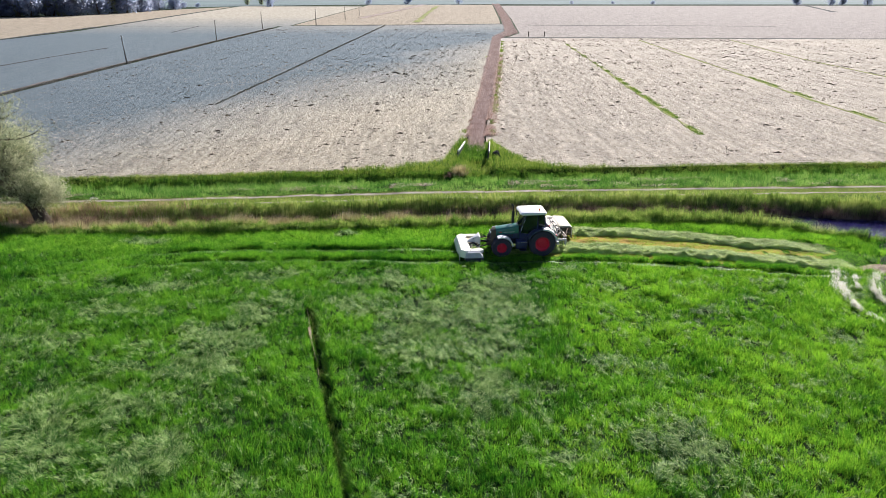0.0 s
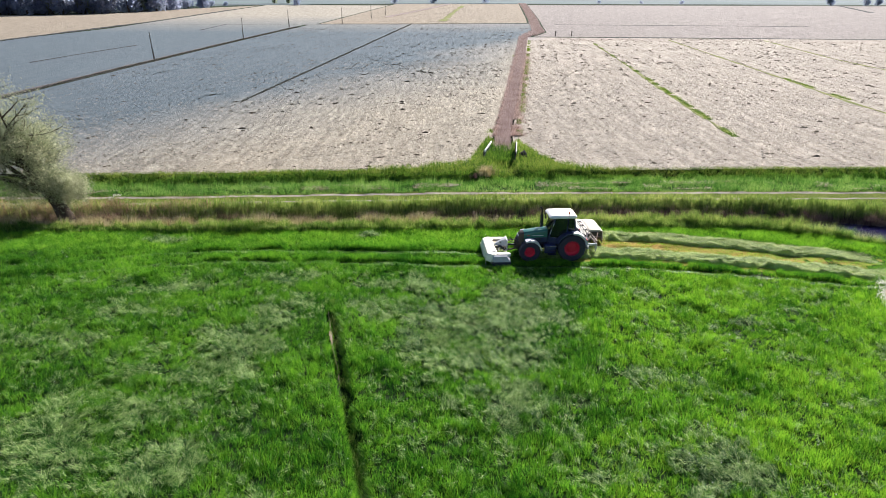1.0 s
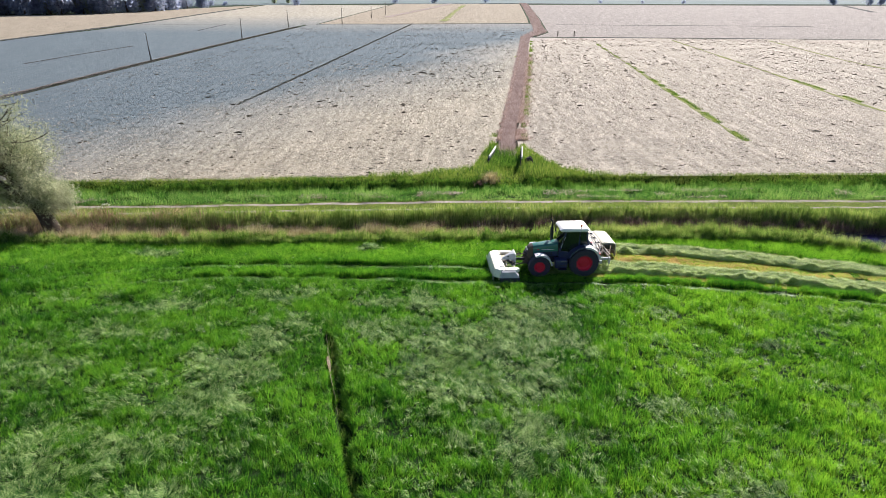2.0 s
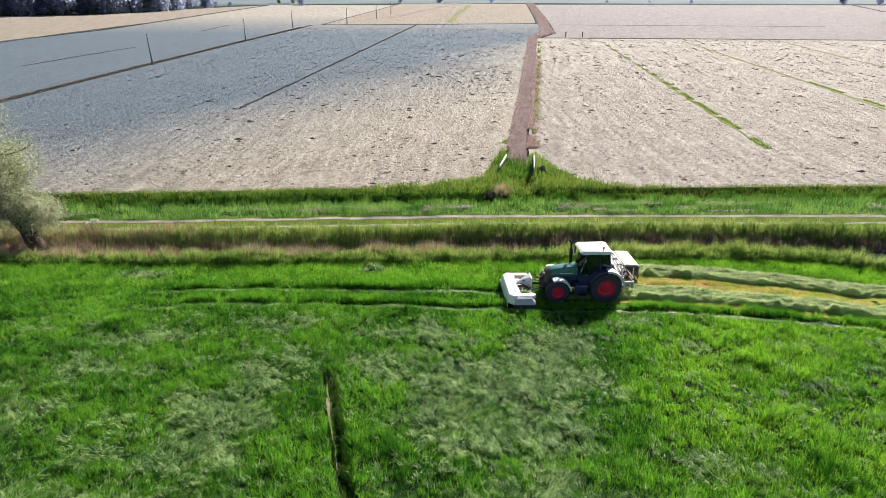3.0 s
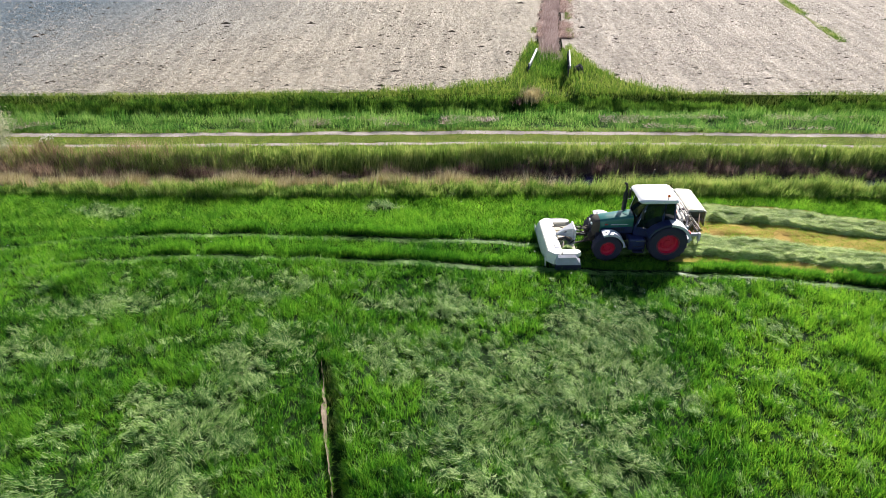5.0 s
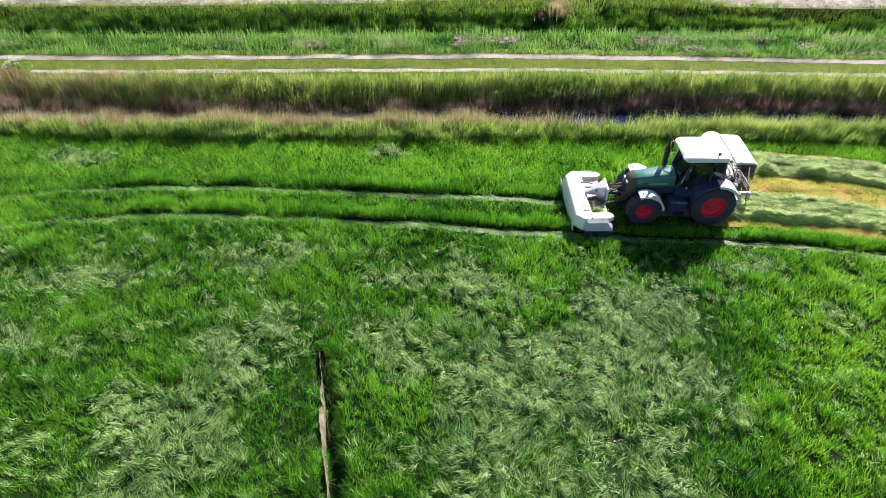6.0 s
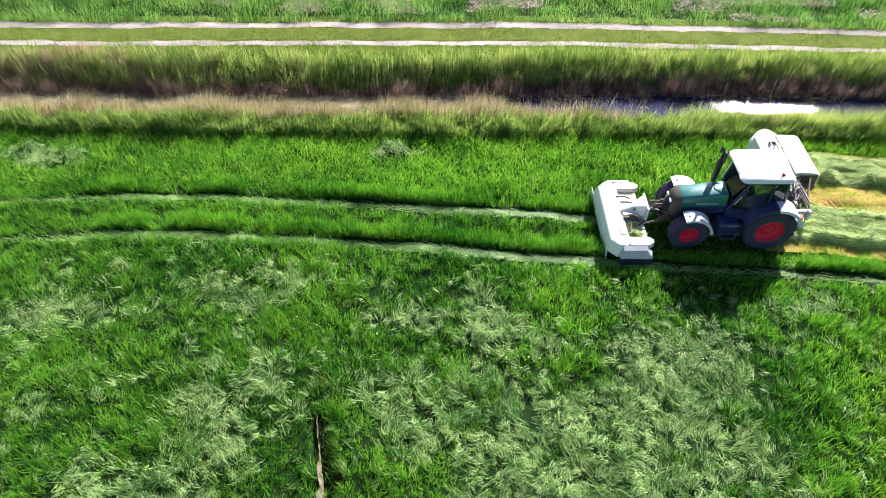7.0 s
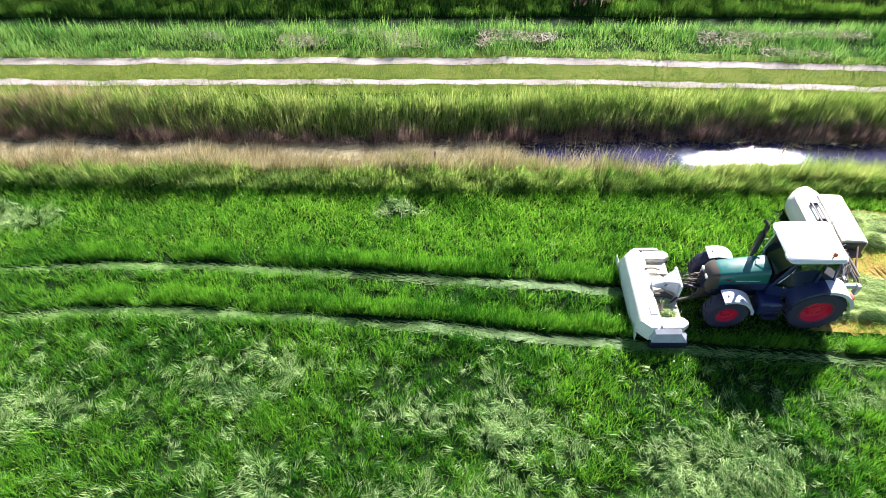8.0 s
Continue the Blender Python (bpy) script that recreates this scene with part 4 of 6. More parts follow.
    bm = bmesh.new()
    tube(bm, [(-4.80, -0.95, 0.74), (-4.72, -0.62, 0.80), (-4.6, -0.42, 0.84)], 0.05, 8)
    part("spring_tube", bm, M_GRIME, t)
    bm = bmesh.new()
    tube(bm, [(-5.0, 0.75, 0.825), (-4.7, 0.78, 0.80), (-4.5, 0.72, 0.76)], 0.025, 6)
    part("spring_tube", bm, M_GRIME, t)
    bm = bmesh.new()
    box(bm, (-5.2, -1.15, 0.785), (-4.95, -0.85, 0.83), 0.03)
    part("cover_latch", bm, M_FENDER, t)
    return t


def build_rear_mower():
    t = thing("rear_mower", TRACTOR, "cream rear disc mower reaching out beside the tractor", "mower")
    bm = bmesh.new()                                     # front half with a rounded far end
    sec = []
    for y, x0, x1, z1 in ((0.82, 1.12, 1.55, 0.85), (1.15, 0.98, 1.85, 1.02), (2.6, 1.0, 2.05, 1.06), (3.9, 1.02, 2.10, 1.04), (4.25, 1.12, 2.06, 1.0), (4.58, 1.42, 1.95, 0.92)):
        sec.append([(x0, y, 0.30), (x0 - 0.03, y, 0.62), (x0 + 0.10, y, z1 - 0.07), (x0 + 0.28, y, z1), (x1 - 0.15, y, z1), (x1, y, z1 - 0.06), (x1, y, 0.30)])
    loft(bm, sec)
    part("cover", bm, M_MOWER, t, "cream canvas mower cover")
    bm = bmesh.new()                                     # rear hood over the conditioner
    loft(bm, [[(1.92, y, 0.45), (1.90, y, 1.08), (2.02, y, 1.13), (2.68, y, 1.08), (2.85, y, 0.98), (2.83, y, 0.42)] for y in (1.70, 1.74, 2.7, 3.92, 3.96)])
    part("rear_hood", bm, M_HOOD, t, "dusty cream box shaped rear hood")
    bm = bmesh.new()
    box(bm, (1.96, 1.655, 0.40), (2.78, 1.68, 1.00), 0.01)
    part("side_plate", bm, M_GRIME, t, "grimy brown side plate")
    bm = bmesh.new()
    for k in range(7):
        box(bm, (2.865, 1.74 + k * 0.31, 0.12), (2.88, 2.03 + k * 0.31, 0.62), 0.003)
    part("rear_curtain", bm, M_MOWER_EDGE, t)
    bm = bmesh.new()
    box(bm, (1.2, 1.15, 0.06), (1.7, 4.35, 0.15), 0.03)
    part("cutter_bar", bm, M_STEEL, t)
    for y in (1.4, 2.2, 3.0, 3.8):
        bm = bmesh.new()
        tube(bm, [(1.2, y, 0.05), (1.6, y, 0.02), (1.9, y, 0.05)], 0.05, 6)
        part("skid", bm, M_STEEL, t)
    for x in (1.52, 1.72):
        bm = bmesh.new()
        tube(bm, [(x - 0.02, 0.75, 1.10), (x, 1.6, 1.16), (x - 0.02, 3.5, 1.14)], 0.03, 8)
        part("carrying_tube", bm, M_STEEL, t, "grey carrying tube")
    for y in (1.8, 2.7, 3.5):
        bm = bmesh.new()
        box(bm, (1.46, y - 0.03, 1.06), (1.78, y + 0.03, 1.16), 0.01)
        part("cross_bracket", bm, M_DARK, t)
    bm = bmesh.new()
    box(bm, (1.15, -0.5, 0.55), (1.32, 0.55, 0.78), 0.03)
    box(bm, (1.16, -0.12, 0.7), (1.28, 0.12, 1.22), 0.03)
    part("headstock", bm, M_MOWER_EDGE, t, "grey headstock")
    bm = bmesh.new()
    tube(bm, [(1.3, 0.2, 0.85), (1.6, 0.5, 0.98), (1.75, 1.1, 0.95)], [0.09, 0.08, 0.07], 10)
    part("swing_arm", bm, M_GRIME, t, "grimy steel swing arm")
    for k, (a, b) in enumerate((((1.25, 0.1, 1.2), (1.72, 1.25, 1.16)), ((1.9, 0.25, 0.75), (1.6, 1.0, 1.12)), ((2.05, 0.35, 0.8), (1.85, 1.3, 1.05)))):
        bm = bmesh.new()
        tube(bm, [a, tuple((p + q) / 2 for p, q in zip(a, b)), b], [0.045, 0.045, 0.025], 8)
        part("ram", bm, M_STEEL if k else M_DARK, t, "hydraulic ram")
    bm = bmesh.new()
    box(bm, (1.30, 0.0, 0.60), (2.0, 0.14, 0.76), 0.03)
    box(bm, (1.85, -0.08, 0.38), (1.97, 0.10, 0.80), 0.02)
    part("support_beam", bm, M_MOWER_EDGE, t, "light grey support beam")
    bm = bmesh.new()
    tube(bm, [(1.92, 0.02, 0.45), (1.93, 0.02, 0.02)], 0.03, 6)
    part("parking_stand", bm, M_MOWER_EDGE, t)
    bm = bmesh.new()                                     # gearbox and guards between the headstock and the cover
    box(bm, (1.42, 0.62, 0.62), (1.78, 1.02, 0.98), 0.06)
    tube(bm, [(1.6, 0.8, 0.95), (1.6, 0.82, 1.18)], 0.07, 10)
    part("gearbox", bm, M_GRIME, t, "oily brown gearbox")
    for k in range(6):
        bm = bmesh.new()
        y = 0.18 + 0.2 * k
        tube(bm, [(1.15 + 0.05 * k, y * 0.4, 1.18 - 0.03 * k), (1.45, y, 1.28 + 0.03 * (k % 3)), (1.75 + 0.04 * k, y + 0.35, 1.10), (1.9, y + 0.5, 0.85)], 0.016, 6)
        part("hydraulic_hose", bm, M_BLACK, t)
    for a, b in (((1.75, 0.35, 0.55), (2.30, 1.45, 0.62)), ((1.95, 0.30, 0.62), (2.45, 1.58, 0.95)), ((1.35, 0.45, 0.70), (1.15, 1.10, 0.78)), ((2.00, 0.10, 0.72), (2.02, 1.56, 0.74))):
        bm = bmesh.new()
        tube(bm, [a, b], 0.034, 8)
        part("strut", bm, M_RUST, t, "rusty brown strut")
    bm = bmesh.new()
    box(bm, (1.90, 1.38, 0.55), (2.66, 1.64, 0.70), 0.03)
    part("conditioner_frame", bm, M_RUST, t, "rusty brown conditioner frame")
    bm = bmesh.new()
    tube(bm, [(0.3, 0, 0.72), (0.8, 0.1, 0.75), (1.3, 0.2, 0.85)], 0.06, 8)
    part("drive_shaft", bm, M_BLACK, t)
    return t


build_front_mower()
build_rear_mower()


def clippings(at, wide, count, seed):
    """A heap of cut grass caught on the mower's deck."""
    rng = np.random.default_rng(seed)
    c = TRACTOR @ Vector(at)
    r, a = np.abs(rng.normal(0, wide * 0.45, count)), rng.uniform(0, 6.283, count)
    x, y, z = c.x + r * np.cos(a), c.y + r * np.sin(a), c.z + 0.16 * np.exp(-(r / wide) ** 2 * 2) * rng.random(count)
    d = rng.uniform(0, 6.283, count)
    length, wid = rng.uniform(0.06, 0.16, count), rng.uniform(0.006, 0.012, count)
    along = np.stack([np.cos(d) * length, np.sin(d) * length, rng.uniform(-0.02, 0.05, count)], 1)
    side = np.stack([-np.sin(d) * wid, np.cos(d) * wid, 0 * d], 1)
    base = np.stack([x, y, z], 1)
    v = np.stack([base - side, base + side, base + along], 1).reshape(-1, 3)
    return tagged(mesh_of("grass_clippings", v, np.arange(count * 3).reshape(-1, 3), M_SWATH), "yellow green clippings heaped on the mower deck", "clippings", kind="stuff")


clippings((-4.62, -1.05, 0.69), 0.26, 1600, 81)
clippings((-4.66, -0.60, 0.69), 0.16, 700, 82)

# ---------------------------------------------------------------- culvert rails, stone, stakes, poles


def board_rail(m, label):
    t = thing("culvert_rail", m, label, "rail", "rails at the culvert")
    bm = bmesh.new()
    box(bm, (-0.05, -2.2, 0.95), (0.05, 2.2, 1.19), 0.012)
    part("board", bm, M_RAIL, t, "white painted board")
    for y in (-2.0, -0.7, 0.7, 2.0):
        bm = bmesh.new()
        box(bm, (-0.16, y - 0.08, -0.5), (-0.045, y + 0.08, 1.12), 0.015)
        part("post", bm, M_DARK, t, "black post")
    bm = bmesh.new()
    box(bm, (-0.10, -2.15, 0.45), (-0.055, 2.15, 0.70), 0.01)
    part("lower_board", bm, M_DARK, t)
    return t


r = board_rail(pose(6.0, 68.3, -0.2, 0, 0, -13), "white board rail with black posts beside the culvert")
copy_thing(r, pose(8.95, 67.9, -0.2, 0, 0, -7))


def stone(m, size, seed):
    bm = bmesh.new()
    bmesh.ops.create_icosphere(bm, subdivisions=3, radius=1)
    for v in bm.verts:
        k = 1 + 0.3 * noise.noise(v.co * 1.4 + Vector((seed, 0, 0))) + 0.08 * noise.noise(v.co * 5)
        v.co = Vector((v.co.x * size[0], v.co.y * size[1], max(v.co.z, -0.5) * size[2])) * k
    me = bpy.data.meshes.new("boulder")
    bm.to_mesh(me)
    bm.free()
    me.materials.append(M_STONE)
    ob = new("boulder", me)
    ob.matrix_world = m
    return tagged(ob, "dark rounded boulder in the grass by the culvert", "stone")


stone(pose(9.55, 66.7, 0.25), (0.42, 0.4, 0.55), 3)


def stake(m, height):
    bm = bmesh.new()
    tube(bm, [(0, 0, -0.9), (0.01, 0, 0), (0.03, 0.02, height)], [0.05, 0.05, 0.04], 8)
    me = bpy.data.meshes.new("stake")
    bm.to_mesh(me)
    bm.free()
    me.materials.append(M_POLE)
    ob = new("stake", me)
    ob.matrix_world = m
    return tagged(ob, "weathered wooden stake at the ditch bank", "stake", "stakes in the bank")


stake(pose(-3.1, 46.6, -0.35, 3, 4, 0), 1.15)
stake(pose(10.55, 47.3, -0.45, -4, 12, 0), 1.3)
stake(pose(33.4, 41.2, -0.4, 0, 3, 0), 1.1)


def power_pole(m):
    t = thing("utility_pole", m, "thin weathered wooden utility pole beside a field ditch", "pole", "poles along the ditch")
    bm = bmesh.new()
    tube(bm, [(0, 0, -0.5), (0, 0, 6.2)], [0.10, 0.07], 10)
    part("mast", bm, M_POLE, t)
    # added strut doubles the pole's line; the pole itself is single
    bm = bmesh.new()
    tube(bm, [(0.22, 0.1, -0.3), (0.04, 0, 3.6)], [0.06, 0.045], 8)
    part("strut", bm, M_POLE, t)
    for s in (-1, 1):
        bm = bmesh.new()
        tube(bm, [(s * 0.12, 0, 5.7), (s * 0.2, 0, 5.75), (s * 0.2, 0, 5.95)], 0.03, 6)
        part("insulator", bm, M_RAIL, t)
    return t


p = power_pole(pose(-62.3, 153.8, 0, 0, -2, 10))
for x, y, lean in ((-58.2, 212.5, 1), (-55.6, 267.8, -1), (-38.9, 294.0, 1), (-30.5, 335.0, 0), (-26.5, 372.0, 1)):
    copy_thing(p, pose(x, y, 0, 0, lean, x * 7 % 40))


def gate_post(m):
    bm = bmesh.new()
    box(bm, (-0.12, -0.12, -0.3), (0.12, 0.12, 1.7), 0.03)
    me = bpy.data.meshes.new("gate_post")
    bm.to_mesh(me)
    bm.free()
    me.materials.append(M_POLE)
    ob = new("gate_post", me)
    ob.matrix_world = m
    return tagged(ob, "dark wooden gate post at a field corner", "post", "field gate posts")


for x, y in ((39.5, 229), (44.8, 229)):
    gate_post(pose(x, y, 0))

# ---------------------------------------------------------------- trees


def branch_tree(owner, rng, base, first, height, spread, material, limbs, levels=3, fork=0.55, name="trunk"):
    """Limbs that fork and thin out; returns places of the twigs."""
    tips = []
    bm = bmesh.new()

    def grow(p, d, length, radius, level):
        pts, q = [p], p.copy()
        dd = d.copy()
        for _ in range(4):
            dd = (dd + Vector((rng.normal(0, 0.16), rng.normal(0, 0.16), rng.normal(0.05, 0.1)))).normalized()
            q = q + dd * length / 4
            pts.append(q.copy())
        tube(bm, pts, [radius * (1 - 0.16 * i) for i in range(5)], 8 if level == 0 else 5, False)
        if level >= 1:
            tips.extend(pts[2:])
        if level < levels:
            for _ in range(3 if level else limbs):
                a = pts[rng.integers(2, 5)]
                side = Vector((rng.normal(), rng.normal(), rng.normal(0.25, 0.5))).normalized()
                grow(a.copy(), (dd * (1 - fork) + side * fork).normalized() * spread, length * rng.uniform(0.55, 0.8), radius * 0.45, level + 1)
    grow(Vector(base), Vector(first).normalized(), height, height * 0.085, 0)
    part(name, bm, material, owner, "dark gnarled wood")
    return tips


def leaf_cloud(owner, rng, places, count, length, width, scatter, material, label, hang=0.0, name="crown"):
    """Many small leaves strewn round the twigs."""
    c = np.array([tuple(p) for p in places])[rng.integers(0, len(places), count)]
    c = c + rng.normal(0, scatter, (count, 3))
    d = rng.normal(0, 1, (count, 3))
    d[:, 2] += 0.5 - hang
    d /= np.linalg.norm(d, axis=1)[:, None]
    s = np.cross(d, rng.normal(0, 1, (count, 3)))
    s /= np.linalg.norm(s, axis=1)[:, None] + 1e-9
    L = length * rng.uniform(0.6, 1.4, count)[:, None]
    v = np.stack([c - d * L * 0.5 - s * width * 0.5, c - d * L * 0.2 + s * width * 0.7, c + d * L * 0.6], 1).reshape(-1, 3)
    ob = mesh_of(name, v, np.arange(count * 3).reshape(-1, 3), material)
    ob.parent = owner
    return tagged(ob, label)


def willow():
    rng = np.random.default_rng(21)
    t = thing("willow_tree", pose(-28.1, 48.1, 0.0), "old pollard willow with pale sage leaves leaning over the ditch bank", "tree")
    bm = bmesh.new()
    tube(bm, [(0.15, 0, -0.6), (0.1, 0, 0.1), (-0.35, 0, 1.2), (-0.95, 0.05, 2.1), (-1.5, 0.1, 2.7)], [0.75, 0.55, 0.46, 0.50, 0.35], 12)
    for v in bm.verts:
        v.co += Vector((1, 1, 0.3)) * 0.10 * noise.noise(v.co * 2.3)
    part("bole", bm, M_BARK, t, "gnarled leaning bole")
    tips = []
    for k, (dx, dy, dz, L) in enumerate(((-1.0, 0.3, 0.9, 4.2), (-0.6, -0.6, 1.1, 4.4), (-0.25, 0.5, 1.0, 3.3), (-0.65, 0.2, 1.4, 4.6), (0.9, -0.3, 0.35, 1.9), (-1.2, -0.5, 0.35, 4.2), (-0.7, 0.9, 0.8, 4.0), (0.8, 0.4, 0.15, 1.8), (-0.6, 0.0, 1.4, 5.2))):
        start = (-1.2 + 0.3 * dx, 0.1 + 0.3 * dy, 2.0 + 0.3 * dz) if dx < 0.5 else (-0.6, 0.05, 1.6)
        bmx = branch_tree(t, rng, start, (dx, dy, dz), L * 0.74, 1.0, M_BARK, 4, 3, name="limb")
        tips += bmx
    tips = [p for p in tips if p.z > 1.6]
    for cx, cz, rx, rz, n in ((-0.3, 2.7, 1.5, 0.9, 170), (-2.4, 2.5, 1.8, 1.1, 170), (-0.9, 4.2, 1.3, 1.2, 130), (0.9, 2.1, 0.9, 0.6, 70), (-2.7, 5.7, 1.3, 1.0, 120)):
        tips += [Vector((cx + rng.normal(0, rx * 0.5), rng.normal(0, 0.8), max(1.3, cz + rng.normal(0, rz * 0.5)))) for _ in range(n)]
    leaf_cloud(t, rng, tips, 66000, 0.17, 0.042, 0.34, M_WILLOW, "pale sage green willow crown with gaps", 0.2)
    return t


willow()


def wood_tree(name, seed, height, wide, label, count=1100, leaf=1.2, leaves=M_WOODLEAF):
    rng = np.random.default_rng(seed)
    t = thing(name, pose(0, 0, -50), label, "tree", "trees of the far wood")
    tips = branch_tree(t, rng, (0, 0, -0.3), (0.05, 0, 1), height * 0.5, 1.0, M_BARK, 5, 2, 0.6)
    pts = [p for p in tips] + [Vector((rng.normal(0, wide * 0.28), rng.normal(0, wide * 0.28), height * rng.uniform(0.06, 0.85))) for _ in range(90)]
    leaf_cloud(t, rng, pts, count, leaf, leaf * 0.8, wide * 0.10, leaves, "uneven crown")
    return t


rng_wood = np.random.default_rng(5)
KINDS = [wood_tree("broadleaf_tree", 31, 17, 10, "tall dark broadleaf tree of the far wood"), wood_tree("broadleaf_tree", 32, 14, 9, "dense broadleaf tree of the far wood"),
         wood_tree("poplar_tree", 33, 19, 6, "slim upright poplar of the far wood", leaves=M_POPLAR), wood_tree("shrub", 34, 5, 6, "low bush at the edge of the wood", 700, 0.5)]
used = set()
for i in range(58):
    s = i / 57
    x = -236 + 88 * s + rng_wood.normal(0, 1.5)
    y = np.interp(x, (-236, -200, -172, -158, -149), (345, 355, 371, 410, 440)) + rng_wood.uniform(0, 22)
    k = int(rng_wood.choice([0, 1, 2, 3], p=[0.4, 0.32, 0.16, 0.12]))
    size = rng_wood.uniform(0.8, 1.15) * (1.0 if s < 0.9 else 0.55)
    m = pose(x, y, 0, 0, 0, rng_wood.uniform(0, 360)) @ Matrix.Scale(size, 4)
    if k not in used:
        used.add(k)
        KINDS[k].matrix_world = m
    else:
        copy_thing(KINDS[k], m).scale = (size,) * 3
for x, y, k, size in ((-150, 478, 3, 0.8), (-143, 486, 3, 0.6), (-122, 540, 2, 0.6), (-112, 542, 2, 0.65), (-97, 500, 0, 0.5), (-31, 540, 3, 0.9), (-2, 556, 1, 0.55), (38, 558, 3, 0.9), (295, 530, 1, 0.5), (322, 532, 0, 0.5), (330, 530, 1, 0.45), (350, 530, 0, 0.5), (128, 560, 3, 0.5), (160, 556, 3, 0.5), (190, 550, 3, 0.6)):
    copy_thing(KINDS[k], pose(x, y, 0, 0, 0, x * 3 % 360)).scale = (size,) * 3
for k in range(4):
    if k not in used:
        KINDS[k].matrix_world = pose(-340 + 12 * k, 372, 0)



def tussock(m, label, material, count, tall, wide, seed):
    """One clump of stems from a common root."""
    rng = np.random.default_rng(seed)
    r = np.abs(rng.normal(0, wide * 0.3, count))
    a = rng.uniform(0, 2 * np.pi, count)
    x, y = r * np.cos(a), r * np.sin(a)
    h = tall * rng.uniform(0.6, 1.1, count)
    ln = np.clip(rng.normal(0.35, 0.15, count), 0, 0.9)
    w = rng.uniform(0.015, 0.03, count)
    base = np.stack([x, y, 0 * x - 0.05], 1)
    side = np.stack([-np.sin(a), np.cos(a), 0 * a], 1) * w[:, None]
    tip = base + np.stack([np.cos(a) * h * np.sin(ln), np.sin(a) * h * np.sin(ln), h * np.cos(ln)], 1)
    ob = mesh_of("tussock", np.stack([base - side, base + side, tip], 1).reshape(-1, 3), np.arange(count * 3).reshape(-1, 3), material)
    ob.matrix_world = m
    return tagged(ob, label, "tussock")


tussock(pose(5.3, 61.4, -0.2), "pale dead tussock at the mouth of the drain", M_REED_PALE, 1300, 0.9, 1.4, 71)
tussock(pose(4.3, 60.9, -0.3), "dark broken tussock at the mouth of the drain", M_REED_DEAD, 260, 0.5, 0.8, 72)


def umbel_plant(m):
    rng = np.random.default_rng(73)
    t = thing("cow_parsley", m, "white flowering cow parsley beside the lane", "plant")
    bm = bmesh.new()
    heads = []
    for k in range(14):
        a, q = rng.uniform(0, 6.28), rng.uniform(0.1, 0.7)
        top = Vector((q * math.cos(a) * 0.7, q * math.sin(a) * 0.7, rng.uniform(0.6, 0.95)))
        tube(bm, [(top.x * 0.2, top.y * 0.2, -0.1), (top.x * 0.6, top.y * 0.6, 0.5), top], [0.015, 0.012, 0.008], 5)
        heads.append(top)
    part("stems", bm, M_VERGE, t)
    pts = [h + Vector((rng.normal(0, 0.06), rng.normal(0, 0.06), 0.02)) for h in heads for _ in range(6)]
    leaf_cloud(t, rng, pts, 420, 0.045, 0.035, 0.04, M_FLOWER, "white flower heads", name="blossom")
    leaf_cloud(t, rng, [Vector((rng.normal(0, 0.35), rng.normal(0, 0.35), rng.uniform(0.1, 0.6))) for _ in range(60)], 900, 0.16, 0.06, 0.08, M_VERGE, "green leaves", name="foliage")


umbel_plant(pose(-25.4, 51.0, 0.0))

# ---------------------------------------------------------------- field lines and clutter on the fields


def line_strip(name, pts, half, lift, material, label, category="furrow", rag=0.6):
    """A narrow strip along a line of places on the fields."""
    pts = np.array(pts, float)
    seg = np.concatenate([[0], np.cumsum(np.linalg.norm(np.diff(pts, axis=0), axis=1))])
    s = np.arange(0, seg[-1], max(1.0, seg[-1] / 160))
    c = np.stack([np.interp(s, seg, pts[:, 0]), np.interp(s, seg, pts[:, 1])], 1)
    d = np.gradient(c, axis=0)
    d /= np.linalg.norm(d, axis=1)[:, None]
    nrm = np.stack([-d[:, 1], d[:, 0]], 1)
    T = np.linspace(-1, 1, 5)
    w = half * (1 + rag * (wander(c[:, 0], c[:, 1], 3.0, 9) - 0.5) * 2)
    P = c[:, None, :] + nrm[:, None, :] * (w[:, None] * T[None, :])[:, :, None]
    Z = lift + 0.08 * (1 - T ** 2)[None, :] * np.ones((len(c), 1))
    return tagged(sheet(name, P[:, :, 0], P[:, :, 1], Z, material), label, category, kind="structure")


line_strip("field_furrow", [(left_ditch(y), y) for y in (62, 113, 144, 212, 271)], 0.55, 0.09, M_FURROW, "dark field ditch with rough grass")
line_strip("ditch_margin", [(left_ditch(y) - 0.9, y) for y in (62, 113, 144, 212, 271)], 0.75, 0.10, M_MARGIN, "mauve brown dead growth beside a field ditch")
line_strip("field_furrow", [(-27.4, 112), (-10.2, 287)], 0.13, 0.10, M_FURROW, "dark narrow furrow across the field")
line_strip("field_furrow", [(-40, 290), (-5.7, 290.5), (40, 299)], 1.1, 0.12, M_FURROW, "dark ditch across the field")
line_strip("field_furrow", [(31, 225), (69, 223), (153, 216), (300, 208)], 0.8, 0.12, M_FURROW, "narrow ditch between pale fields")
line_strip("field_furrow", [(far_line(y), y) for y in (60, 220, 300, 436)], 1.2, 0.12, M_FURROW, "brown ditch beside the cream field")
line_strip("field_furrow", [(66, 545), (164, 540), (291, 520), (420, 500)], 1.6, 0.25, M_FURROW, "dark ditch along far fields")
line_strip("field_furrow", [(-180, 500), (-96, 520), (0, 548), (66, 546)], 1.8, 0.25, M_FURROW, "dark ditch along far fields")
line_strip("field_furrow", [(-24, 345), (-10, 420), (10, 540)], 1.6, 0.14, M_DRAIN_REED, "brown reedy strip in a far field", "reeds")
line_strip("field_furrow", [(-88, 150), (-86, 168), (-82, 192)], 0.35, 0.10, M_FURROW, "faint furrow in the greyish field")
